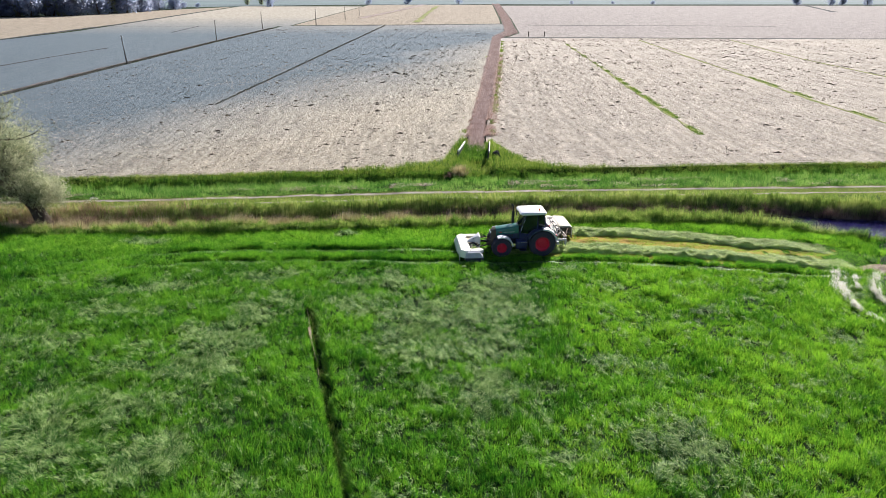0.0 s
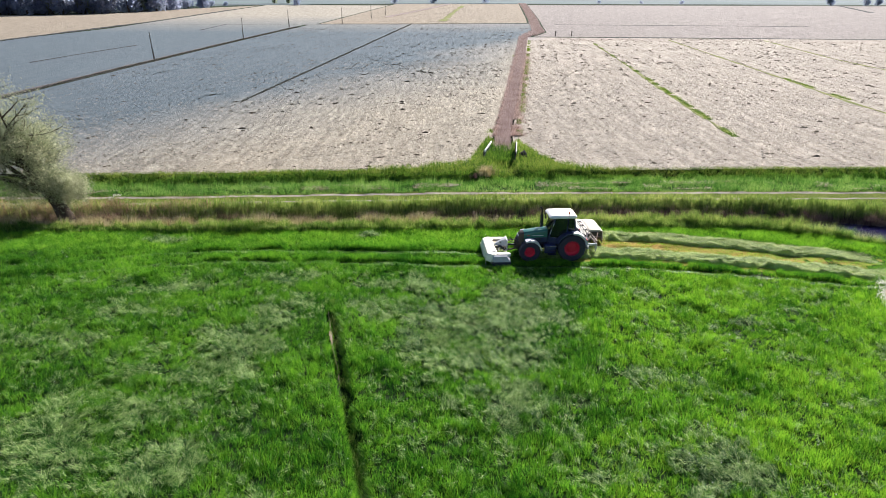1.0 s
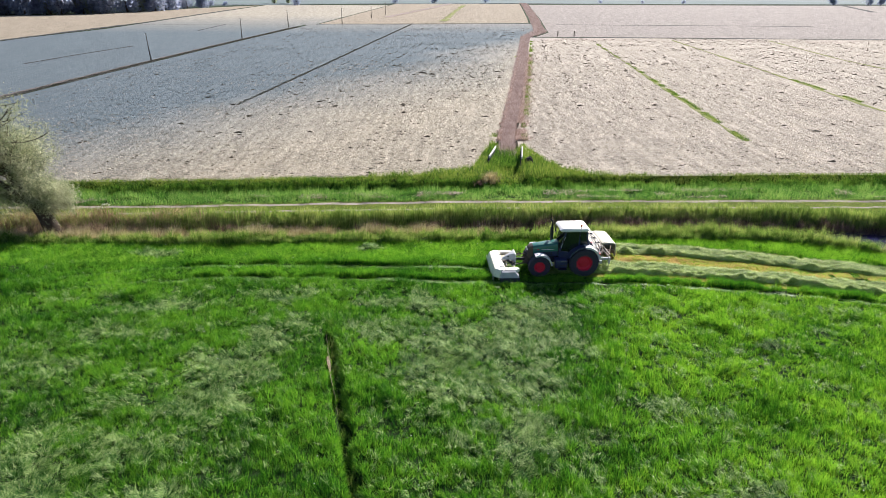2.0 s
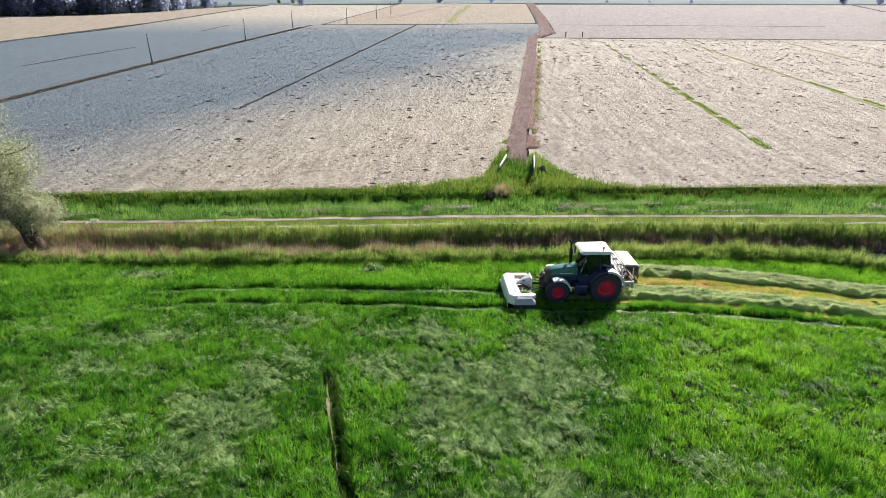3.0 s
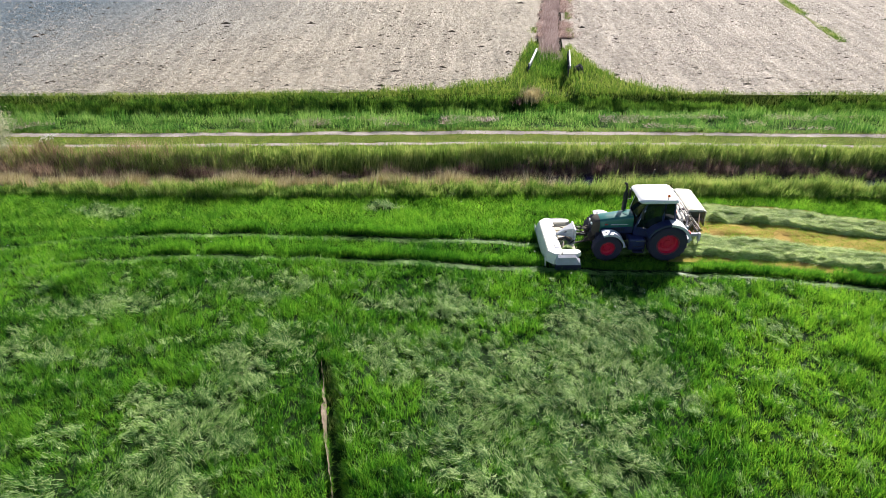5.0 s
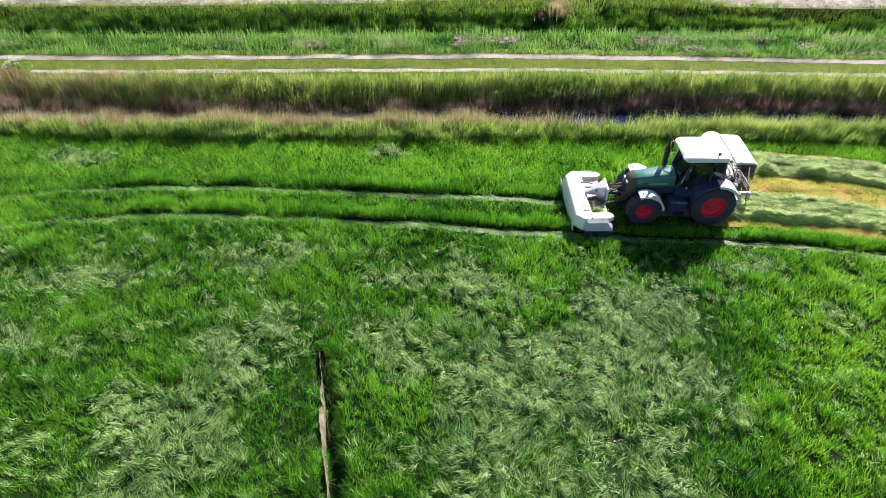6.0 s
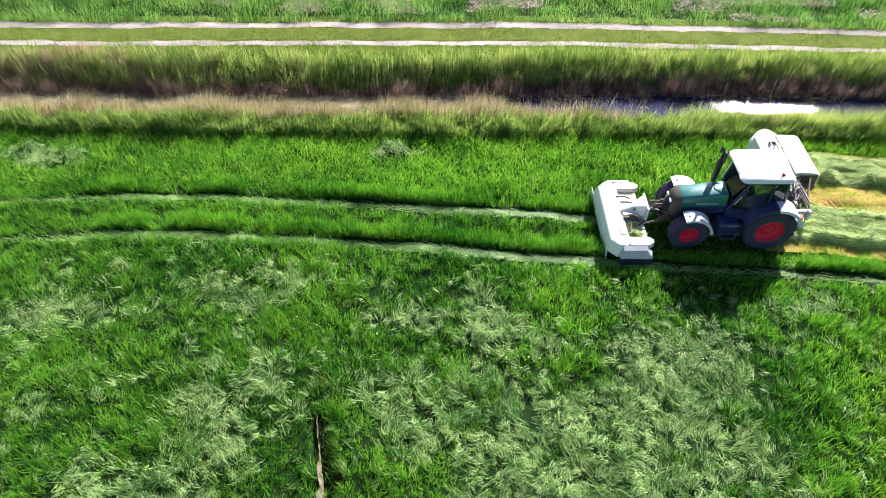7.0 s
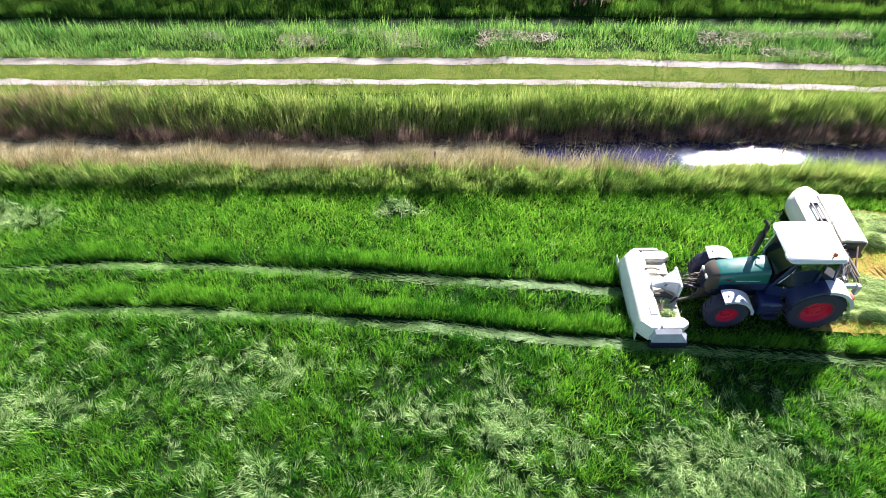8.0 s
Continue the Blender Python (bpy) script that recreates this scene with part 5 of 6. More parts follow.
line_strip("field_furrow", [(-84, 250), (-84.5, 285)], 0.4, 0.10, M_FURROW, "faint furrow in the greyish field")
line_strip("field_furrow", [(49, 289), (83, 286), (113, 284), (150, 280)], 0.5, 0.10, M_FURROW, "faint furrow in the pale field")
line_strip("field_furrow", [(253, 410), (318, 575)], 1.6, 0.10, M_FURROW, "dark ditch between far fields")
line_strip("green_strip", [(3, 310), (10, 401), (19, 505)], 1.3, 0.10, M_STRIP, "green grassy strip in a far field", "furrow", 0.9)
for pts in ([(46.3, 203), (41, 140), (37.8, 106), (35.6, 76.5)], [(72, 214), (66.3, 135), (63.3, 101), (62.8, 80)], [(101, 213), (94, 160), (93, 125)]):
    line_strip("green_strip", pts, 0.34, 0.07, M_STRIP, "green grassy dead furrow in the pale field", "furrow", 0.9)

# ---------------------------------------------------------------- blades, reeds and straw


def blades(name, x, y, z, height, width, lean, away, rng, material, label, category, bend=False):
    """Grass as pointed blades. lean: 0 upright to 1 lying; away: the direction it leans, in radians."""
    n = len(x)
    base = np.stack([x, y, z], 1)
    a = rng.uniform(0, 2 * np.pi, n)
    side = np.stack([np.cos(a), np.sin(a), np.zeros(n)], 1) * (width / 2)[:, None]
    out = np.stack([np.cos(away), np.sin(away)], 1)
    flat_d = np.sin(lean * np.pi / 2)[:, None] * out
    up = np.cos(lean * np.pi / 2)
    tip = base + np.concatenate([flat_d * height[:, None], (up * height)[:, None]], 1)
    if not bend:
        v = np.stack([base - side, base + side, tip], 1).reshape(-1, 3)
        f = np.arange(n * 3).reshape(-1, 3)
    else:
        mid = base + np.concatenate([flat_d * height[:, None] * 0.32, (np.maximum(up, 0.25) * height * 0.62)[:, None]], 1)
        v = np.stack([base - side, base + side, mid + side * 0.8, mid - side * 0.8, tip], 1).reshape(-1, 3)
        k = (np.arange(n) * 5)[:, None]
        f = np.concatenate([k + np.array([[0, 1, 2]]), k + np.array([[0, 2, 3]]), k + np.array([[3, 2, 4]])], 0)
    return tagged(mesh_of(name, v, f, material), label, category, kind="stuff")


# where the mower has been, and where wheels have pressed the grass
MOWN_X0, MOWN_X1 = 11.15, 31.0
wheel_line_far = curve_of((-60, -25, -20, -12, -6, 0, 6, 40), (37.5, 38.3, 40.4, 41.0, 40.9, 40.6, 40.5, 40.5))
wheel_line_near = curve_of((-60, -25, -21, -14, -7.6, 0, 5, 9, 13.2, 16.3, 19, 23, 30), (35.0, 36.1, 38.0, 39.0, 39.0, 38.6, 38.3, 38.15, 38.0, 37.7, 37.1, 35.9, 34.6))
mown_near = curve_of((0, 10, 13.6, 16.7, 19, 21.5, 25, 31, 40), (39.1, 39.3, 39.1, 38.6, 38.0, 37.0, 36.4, 35.9, 35.4))
mown_far = curve_of((0, 12, 15, 18, 20, 21.5, 25, 29, 31, 40), (44.75, 44.95, 44.85, 44.5, 43.9, 43.3, 42.3, 40.7, 39.7, 37))
SWATHS = (curve_of((0, 12, 15, 18, 20, 21.5, 25, 29, 31), (43.75, 43.9, 43.75, 43.25, 42.65, 42.05, 41.0, 39.75, 39.1)), curve_of((0, 10, 12, 14.5, 17.5, 20, 24, 31), (40.75, 40.85, 40.75, 40.4, 39.85, 39.25, 37.9, 36.3)))
PATCHES = ((2.0, 31.0, 3.6, 3.2), (5.4, 33.6, 2.4, 1.9), (-1.2, 32.4, 1.9, 1.8), (0.7, 35.0, 2.6, 1.3), (6.4, 30.6, 1.9, 1.6), (3.4, 27.4, 3.4, 2.6), (3.6, 23.2, 3.2, 2.4), (0.2, 28.4, 1.6, 2.6),
           (-7.8, 31.4, 2.1, 2.2), (-8.6, 28.6, 2.2, 1.6), (-7.0, 33.0, 1.0, 1.2), (-10.4, 26.0, 2.2, 1.6), (-12.0, 22.4, 2.6, 2.0), (-14.6, 20.8, 2.4, 2.2), (-10.2, 19.6, 1.6, 1.8), (-9.4, 36.3, 1.6, 0.7), (-16.5, 32.0, 2.2, 1.2), (-18.5, 29.0, 2.6, 1.8),
           (-16.8, 38.2, 2.6, 0.8), (-17.9, 43.0, 2.2, 0.8), (-4.2, 44.0, 1.3, 0.55), (10.2, 25.4, 1.7, 0.9), (11.4, 19.4, 2.4, 1.4), (10.4, 36.6, 1.3, 0.5), (-2.9, 35.6, 1.5, 0.6), (-13.6, 35.4, 1.6, 0.6), (16.8, 30.5, 1.4, 0.7))


def lodging(x, y):
    """How far the meadow lies flat, 0 to 1: in wind-thrown patches."""
    n = 0.36 * wander(x, y, 2.6, 1) + 0.34 * wander(x, y, 0.95, 2) + 0.30 * wander(x, y, 0.42, 6)
    p = np.zeros_like(n)
    for cx, cy, rx, ry in PATCHES:
        p = np.maximum(p, np.exp(-((x - cx) / rx) ** 2 - ((y - cy) / ry) ** 2))
    strip_by_ditch = smooth(40.5, 42, y)
    near_track = np.minimum(np.abs(y - wheel_line_far(x)), np.abs(y - wheel_line_near(x)))
    off, inside = trench_off(x, y)
    lush = smooth(2.6, 1.6, -off) * smooth(0.1, 0.4, -off) * inside
    return smooth(0.44, 0.84, n * (1 - 0.2 * strip_by_ditch) * 0.86 + (0.38 + 0.22 * strip_by_ditch) * p - 0.04 * strip_by_ditch - 0.35 * smooth(1.6, 0.6, near_track) - 0.3 * lush)


def in_mown(x, y):
    return (x > MOWN_X0 - 0.6) & (x < MOWN_X1) & (y > mown_near(x)) & (y < mown_far(x))


def pressed(x, y):
    d = np.minimum(np.abs(y - wheel_line_far(x)), np.abs(y - wheel_line_near(x))) / (0.30 * np.interp(x, (-22, -9), (0.25, 1)) * (0.55 + 0.45 * smooth(0.2, 0.45, wander(x, y * 0, 2.4, 66))))
    gone = (x > 4.7) & (y > wheel_line_near(x) + 0.5)
    return (d < 1 + 0.5 * (wander(x, y, 0.8, 8) - 0.5)) & ~gone


def under_machine(x, y):
    return (x > 3.9) & (x < 11.75) & (y > 38.75) & (y < 41.75) | (x > 9.85) & (x < 12.35) & (y > 41) & (y < 44.7)


def meadow_places(rng, count, y0=14.5):
    y = rng.uniform(y0, 46, count * 2)
    half = 18.5 + (y - 16) * 0.62
    x = rng.uniform(-40, 42, count * 2)
    ok = (np.abs(x) < half) & (y < bank_foot(x) + 0.5)
    ok &= ~in_mown(x, y) & ~under_machine(x, y) & (((x - 31) / 1.5) ** 2 + ((y - 36.3) / 0.7) ** 2 > 1)
    off, inside = trench_off(x, y)
    ok &= ~((off > -0.16) & (off < 0.12) & (inside > 0.3))
    i = np.flatnonzero(ok)[:count]
    return x[i], y[i]


def meadow():
    """The uncut meadow: tufts of blades, upright or laid by the wind."""
    rng = np.random.default_rng(11)
    cx, cy = meadow_places(rng, 72000)
    per = 14
    lay = lodging(cx, cy)
    laid = rng.random(len(cx)) < 0.05 * smooth(40, 37, cy) + lay * 0.80
    wind = 2.2 + 3.4 * (wander(cx, cy, 3.0, 12) - 0.5) + 5.0 * (wander(cx, cy, 0.45, 13) - 0.5) + rng.normal(0, 0.5, len(cx))
    by_track = np.minimum(np.abs(cy - wheel_line_far(cx)), np.abs(cy - wheel_line_near(cx)))
    lump = wander(cx, cy, 0.55, 15)
    tall = 0.12 + 0.22 * wander(cx, cy, 1.3, 14) + 0.40 * lump ** 1.6
    tall = np.maximum(tall, 0.40 * smooth(1.1, 0.5, by_track)) * rng.uniform(0.75, 1.2, len(cx)) * (1 - 0.3 * lay)
    tall = tall + (0.26 * rng.uniform(0.8, 1.1, len(cx)) - tall) * 0.8 * smooth(41.5, 42.3, cy)
    mat = 0.03 + 0.16 * wander(cx, cy, 0.75, 16) + 0.22 * lump ** 1.5
    phi = rng.uniform(0, 2 * np.pi, (len(cx), per))
    far_out = np.abs(rng.normal(0, 0.085, (len(cx), per)))
    x = (cx[:, None] + far_out * np.cos(phi)).ravel()
    y = (cy[:, None] + far_out * np.sin(phi)).ravel()
    spread = lambda a: np.repeat(a, per)
    lay, laid, wind, tall, mat, phi = spread(lay), spread(laid), spread(wind), spread(tall), spread(mat), phi.ravel()
    off, inside = trench_off(x, y)
    side_l, side_r = -0.21 + 0.10 * (wander(x, y, 0.5, 62) - 0.5), 0.32 + 0.44 * (wander(x, y, 0.5, 63) - 0.5)
    ok = ~((off > side_l) & (off < side_r) & (inside > 0.3)) & ~under_machine(x, y) & ~in_mown(x, y) & ~pressed(x, y)
    x, y, lay, laid, wind, tall, mat, phi = (a[ok] for a in (x, y, lay, laid, wind, tall, mat, phi))
    f = laid & (rng.random(len(x)) < 0.80)
    u = ~f
    paler = x - 0.2 * (y - 30) + 7 * (wander(x, y, 6.0, 33) - 0.5) + 3 * (wander(x, y, 1.2, 34) - 0.5) > 11
    for chosen, stuff, label in ((u & ~paler, M_GRASS, "lush bright green uncut meadow grass"), (u & paler, M_GRASS_SUNWARD, "yellow green uncut meadow grass, lightened as by sun glare")):
        xu, yu, n = x[chosen], y[chosen], int(chosen.sum())
        blades("meadow_grass", xu, yu, land(xu, yu) - 0.02, tall[chosen] * rng.uniform(0.6, 1.15, n), rng.uniform(0.014, 0.029, n), np.clip(rng.normal(0.28, 0.14, n) + 0.25 * lay[chosen], 0, 0.85),
               np.where(rng.random(n) < 0.45, wind[chosen] + rng.normal(0, 0.7, n), phi[chosen] + rng.normal(0, 0.5, n)), rng, stuff, label, "grass")
    lie = np.concatenate([np.flatnonzero(f)] * 2)
    n = len(lie)
    xf, yf = x[lie] + rng.normal(0, 0.04, n), y[lie] + rng.normal(0, 0.04, n)
    z = land(xf, yf) + mat[lie] * rng.uniform(0.2, 1.05, n)
    blades("lodged_grass", xf, yf, z, rng.uniform(0.16, 0.36, n), rng.uniform(0.013, 0.027, n), np.clip(rng.normal(0.80, 0.16, n), 0.35, 1.12), wind[lie] + rng.normal(0, 0.32, n), rng, M_LODGED,
           "pale wind-laid meadow grass lying in swirls", "grass")
    # the wheel lines: a low pressed mat, and rank grass standing along its far side
    for k, line in enumerate((wheel_line_far, wheel_line_near)):
        n = 20000
        px = rng.uniform(-40, 30, n)
        py = line(px) - 0.06 + np.clip(rng.normal(0, 0.095, n), -0.24, 0.24) * (0.45 + 0.9 * wander(px, px * 0 + k, 2.2, 17))
        ok = ~in_mown(px, py) & ~under_machine(px, py) & ~((px > 4.7) & (py > wheel_line_near(px) + 0.5)) & (rng.random(n) < np.interp(px, (-20, -12, 10, 12), (0.35, 1, 1, 0.5)) * (0.35 + 0.65 * smooth(0.3, 0.55, wander(px, px * 0 + k, 3.0, 65))))
        px, py = px[ok], py[ok]
        n = len(px)
        blades("pressed_grass", px, py, land(px, py) + rng.uniform(0.02, 0.07, n), rng.uniform(0.25, 0.50, n), rng.uniform(0.016, 0.032, n), np.clip(rng.normal(0.95, 0.06, n), 0.7, 1.05), np.pi + rng.normal(0, 0.28, n), rng, M_PRESSED,
               "pale grass pressed flat in a wheel line", "grass")
        n = 52000
        px = rng.uniform(-40, 30, n)
        py = line(px) + rng.uniform(0.30, 0.85, n)
        ok = ~in_mown(px, py) & ~under_machine(px, py) & ~((px > 4.7) & (py > wheel_line_near(px) + 1.0)) & (wander(px, py * 0 + k, 1.6, 19) > np.interp(px, (-22, -8), (0.75, 0.25)))
        px, py = px[ok], py[ok]
        n = len(px)
        blades("track_side_grass", px, py, land(px, py) - 0.02, rng.uniform(0.38, 0.62, n) * (0.7 + 0.5 * wander(px, py, 0.5, 18)), rng.uniform(0.016, 0.03, n), np.clip(rng.normal(0.2, 0.12, n), 0, 0.7), rng.uniform(0, 6.28, n), rng, M_GRASS,
               "rank green grass standing beside a wheel line", "grass")
    # flowers
    n = 260
    k = rng.integers(0, len(x), n)
    c = np.stack([x[k], y[k], land(x[k], y[k]) + rng.uniform(0.3, 0.5, n)], 1)
    s = rng.uniform(0.014, 0.024, n)[:, None]
    v = np.stack([c + np.array([-1, -0.6, 0]) * s, c + np.array([1, -0.6, 0.3]) * s, c + np.array([0.8, 0.8, 0.7]) * s, c + np.array([-0.8, 0.8, 0.5]) * s], 1).reshape(-1, 3)
    tagged(mesh_of("meadow_flowers", v, np.arange(n * 4).reshape(-1, 4), M_FLOWER), "tiny white flowers in the grass", "flowers", kind="stuff")


meadow()


def outer_meadow():
    """Coarser grass where the meadow goes on to the sides and behind."""
    rng = np.random.default_rng(17)
    n = 230000
    x, y = rng.uniform(-75, 75, n), rng.uniform(-25, 46, n)
    ok = ((np.abs(x) > 18.0 + (y - 16) * 0.62) | (y < 15.0)) & (y < bank_foot(x)) & ~in_mown(x, y) & ((np.abs(x) < 45) | (rng.random(n) < 0.5))
    x, y = x[ok], y[ok]
    n = len(x)
    blades("outer_grass", x, y, land(x, y) - 0.02, rng.uniform(0.25, 0.55, n) * (0.6 + 0.8 * wander(x, y, 1.3, 14)), rng.uniform(0.05, 0.11, n), np.clip(rng.normal(0.5, 0.2, n), 0, 0.95), rng.uniform(0, 6.28, n), rng, M_GRASS, "uncut meadow grass at the sides", "grass")


outer_meadow()


def outer_sward():
    """The closed sward of the meadow to the sides and behind."""
    ax, ay = span((-130, -60, 2.0), (-60, 60, 0.6), (60, 130, 2.0)), span((-70, -20, 2.0), (-20, 46, 0.6))
    X, Y = np.meshgrid(ax, ay, indexing="ij")
    out = np.maximum(np.abs(X) - (18.6 + (Y - 16) * 0.62), 14.4 - Y) + 0.9 * (wander(X, Y, 1.1, 71) - 0.5)
    clear = smooth(-0.4, 1.2, out) * np.maximum(smooth(0.3, 0.9, np.abs(trench_off(X, Y)[0])), 1 - trench_off(X, Y)[1]) * smooth(-0.4, -1.4, Y - bank_foot(X))
    Z = land(X, Y) - 0.22 + (0.24 + 0.20 * wander(X, Y, 1.4, 70) + 0.12 * wander(X, Y, 0.5, 72)) * clear
    keep = (clear > 0.02)[:-1, :-1]
    tagged(sheet("meadow_sward", X, Y, Z, M_SWARD, keep), "uncut green meadow sward", "meadow", kind="structure")


outer_sward()


def trench_edge():
    """Bare soil on the sunny wall of the trench, where the sods have slipped."""
    ys = np.arange(25.5, 32.2, 0.08)
    wide = 0.20 * smooth(30.9, 30.1, ys) * smooth(26.0, 30.0, ys) * np.clip(0.35 + 0.7 * wander(ys, ys * 0, 0.6, 60) + 0.3 * wander(ys, ys * 0, 0.16, 64) - 0.25, 0.05, 1.0)
    T = np.linspace(0, 1, 6)
    Y = ys[:, None] + 0 * T[None, :]
    (x0, y0), (x1, y1) = TRENCH
    X = x0 + (x1 - x0) * (Y - y0) / (y1 - y0) + 0.12 * (wander(Y, Y * 0, 1.3) - 0.5) - 0.13 - wide[:, None] * (1 - T[None, :])
    X = X + 0.04 * (wander(X, Y, 0.14, 66) - 0.5) + 0.03 * (wander(X, Y, 0.07, 67) - 0.5)
    Z = 0.10 - 0.36 * T[None, :] ** 1.3 + 0.12 * (wander(X, Y, 0.13, 61) - 0.5)
    tagged(sheet("trench_edge", X, Y, Z, M_BARE), "bare sandy wall of a narrow trench", "soil", kind="structure")


trench_edge()


def trench_grass():
    """Tufts hanging over both edges of the trench, and rank growth inside it."""
    rng = np.random.default_rng(18)
    (x0, y0), (x1, y1) = TRENCH
    y = rng.uniform(14.5, 32.8, 20000)
    side = np.where(rng.random(len(y)) < 0.5, -1, 1)
    middle = x0 + (x1 - x0) * (y - y0) / (y1 - y0) + 0.12 * (wander(y, y * 0, 1.3) - 0.5)
    x = middle + np.where(side < 0, -0.24, 0.36) + rng.normal(0, 0.06, len(y))
    ok = wander(y, y * 0 + side * 3, 0.5, 65) > np.where(side < 0, np.where(y > 24, 0.50, 0.25), 0.42)
    x, y, side = x[ok], y[ok], side[ok]
    n = len(x)
    blades("trench_grass", x, y, land(x, y) + 0.05, rng.uniform(0.18, 0.40, n), rng.uniform(0.014, 0.028, n), np.clip(rng.normal(0.5, 0.2, n), 0.05, 1.1), np.where(side < 0, 0.0, np.pi) + rng.normal(-0.3, 0.8, n), rng, M_GRASS, "grass tufts hanging over the trench wall", "grass")
    y = rng.uniform(14.5, 33.4, 3600)
    x = x0 + (x1 - x0) * (y - y0) / (y1 - y0) + rng.normal(0.14, 0.14, len(y))
    ok = wander(y, y * 0, 0.7, 68) > 0.5
    x, y = x[ok], y[ok]
    n = len(x)
    blades("trench_grass", x, y, land(x, y), rng.uniform(0.25, 0.55, n), rng.uniform(0.014, 0.028, n), np.clip(rng.normal(0.3, 0.2, n), 0.0, 1.0), rng.uniform(0, 6.28, n), rng, M_SEDGE_DARK, "dark rank grass growing in the trench", "grass")


trench_grass()


def bleached_bands():
    """Curved pale bands of dry grass where machines have turned."""
    rng = np.random.default_rng(12)
    xs, ys, aw = [], [], []
    for line, n in ((((27.7, 35.7, 0.42), (26.5, 33.3, 0.42), (25.9, 31.4, 0.2), (25.75, 30.4, 0.08)), 3000), (((25.75, 30.6, 0.07), (26.0, 28.9, 0.06), (26.6, 27.4, 0.05)), 300), (((28.5, 34.8, 0.2), (27.4, 33.1, 0.14)), 700),
                    (((30.0, 35.1, 0.36), (28.6, 33.3, 0.34), (27.9, 32.0, 0.16), (27.7, 30.8, 0.06)), 2000)):
        line = np.array(line)
        t = rng.random(n) * (len(line) - 1)
        k = np.arange(len(line))
        w = np.interp(t, k, line[:, 2])
        xs.append(np.interp(t, k, line[:, 0]) + rng.normal(0, 0.55, n) * w)
        ys.append(np.interp(t, k, line[:, 1]) + rng.normal(0, 0.15, n))
        aw.append(-2.0 + rng.normal(0, 0.3, n))
        gap = wander(xs[-1] - 0.56 * ys[-1], ys[-1] * 0.2, 0.16, 55 + n % 7) > 0.34
        xs[-1], ys[-1], aw[-1] = xs[-1][gap], ys[-1][gap], aw[-1][gap]
    x, y, a = np.concatenate(xs), np.concatenate(ys), np.concatenate(aw)
    n = len(x)
    blades("bleached_grass", x, y, land(x, y) + rng.uniform(0.22, 0.42, n), rng.uniform(0.3, 0.6, n), rng.uniform(0.012, 0.024, n), np.clip(rng.normal(0.95, 0.05, n), 0.7, 1.05), a, rng, M_BLEACHED,
           "bleached dry grass lying in curved bands", "grass")


bleached_bands()


def mown_ground():
    xs = span((MOWN_X0 - 1.6, MOWN_X1, 0.25))
    X, T = np.meshgrid(xs, np.linspace(0, 1, 31), indexing="ij")
    Y = mown_near(X) + (mown_far(X) - mown_near(X)) * T
    lim = ((X[:-1, :-1] > MOWN_X0 - 0.9) | (Y[:-1, :-1] < 41.6)) & (wander(X[:-1, :-1], Y[:-1, :-1], 0.7, 25) > smooth(20, 34, X[:-1, :-1]))
    tagged(sheet("mown_strip", X, Y, land(X, Y) + 0.03 + 0.03 * wander(X, Y, 0.3, 4), M_MOWN, lim), "mown ochre strip of stubble behind the mower", "mown ground", kind="structure")
    a, r = np.meshgrid(np.linspace(0, 2 * np.pi, 40), np.linspace(0, 1, 8), indexing="ij")
    edge = r * (0.8 + 0.4 * wander(np.cos(a) * 2, np.sin(a) * 2, 0.6, 26))
    X, Y = 31.0 + 1.6 * edge * np.cos(a), 36.3 + 0.75 * edge * np.sin(a)
    tagged(sheet("bare_patch", X, Y, land(X, Y) + 0.16 - 0.12 * r, M_BARE), "bare trampled soil at the end of the strip", "soil", kind="structure")
    rng = np.random.default_rng(13)
    n = 26000
    x = rng.uniform(4.2, MOWN_X0 + 1, n)
    y = rng.uniform(38.7, 41.8, n)
    blades("fresh_stubble", x, y, land(x, y), rng.uniform(0.06, 0.15, n), rng.uniform(0.012, 0.025, n), rng.uniform(0.1, 0.6, n), rng.uniform(0, 6.28, n), rng, M_GRASS, "short green stubble under the tractor", "stubble")
    n = 60000
    x = rng.uniform(MOWN_X0 - 0.5, MOWN_X1, n)
    y = mown_near(x) + rng.random(n) * (mown_far(x) - mown_near(x))
    ok = wander(x, y, 0.8, 24) > 0.45 - 0.5 * smooth(15, 24, x)
    x, y = x[ok], y[ok]
    n = len(x)
    blades("green_stubble", x, y, land(x, y) + 0.03, rng.uniform(0.05, 0.13, n), rng.uniform(0.012, 0.025, n), rng.uniform(0.1, 0.7, n), rng.uniform(0, 6.28, n), rng, M_FRESH, "short green stubble", "stubble")
    # tread marks pressed by the tyres
    v, f = [], []
    for line in (39.30, 41.95):
        worn = np.random.default_rng(int(line))
        for k in range(150):
            x0 = MOWN_X0 - 0.4 + k * 0.115 + worn.normal(0, 0.012)
            for side in (-1, 1):
                if worn.random() < 0.1 + 0.7 * smooth(0.5, 0.7, wander(x0, line, 0.9, 64)):
                    continue
                yy = line - 0.25 * smooth(18, 26, x0)
                b = len(v)
                zz = float(land(x0, yy)) + 0.055
                v += [(x0, yy, zz), (x0 + 0.04, yy, zz + 0.008), (x0 + 0.19, yy + side * 0.27, zz + 0.006), (x0 + 0.15, yy + side * 0.27, zz - 0.01), (x0 + 0.08, yy, zz - 0.01), (x0 + 0.23, yy + side * 0.27, zz - 0.01)]
                f += [(b, b + 1, b + 2, b + 3), (b + 1, b + 4, b + 5, b + 2)]
    tagged(mesh_of("tread_marks", np.array(v), np.array(f), M_MOWN), "chevron tread marks of tyres in the stubble", "tread marks", kind="stuff")
    n = 36000
    x = rng.uniform(MOWN_X0 - 0.5, 23, n)
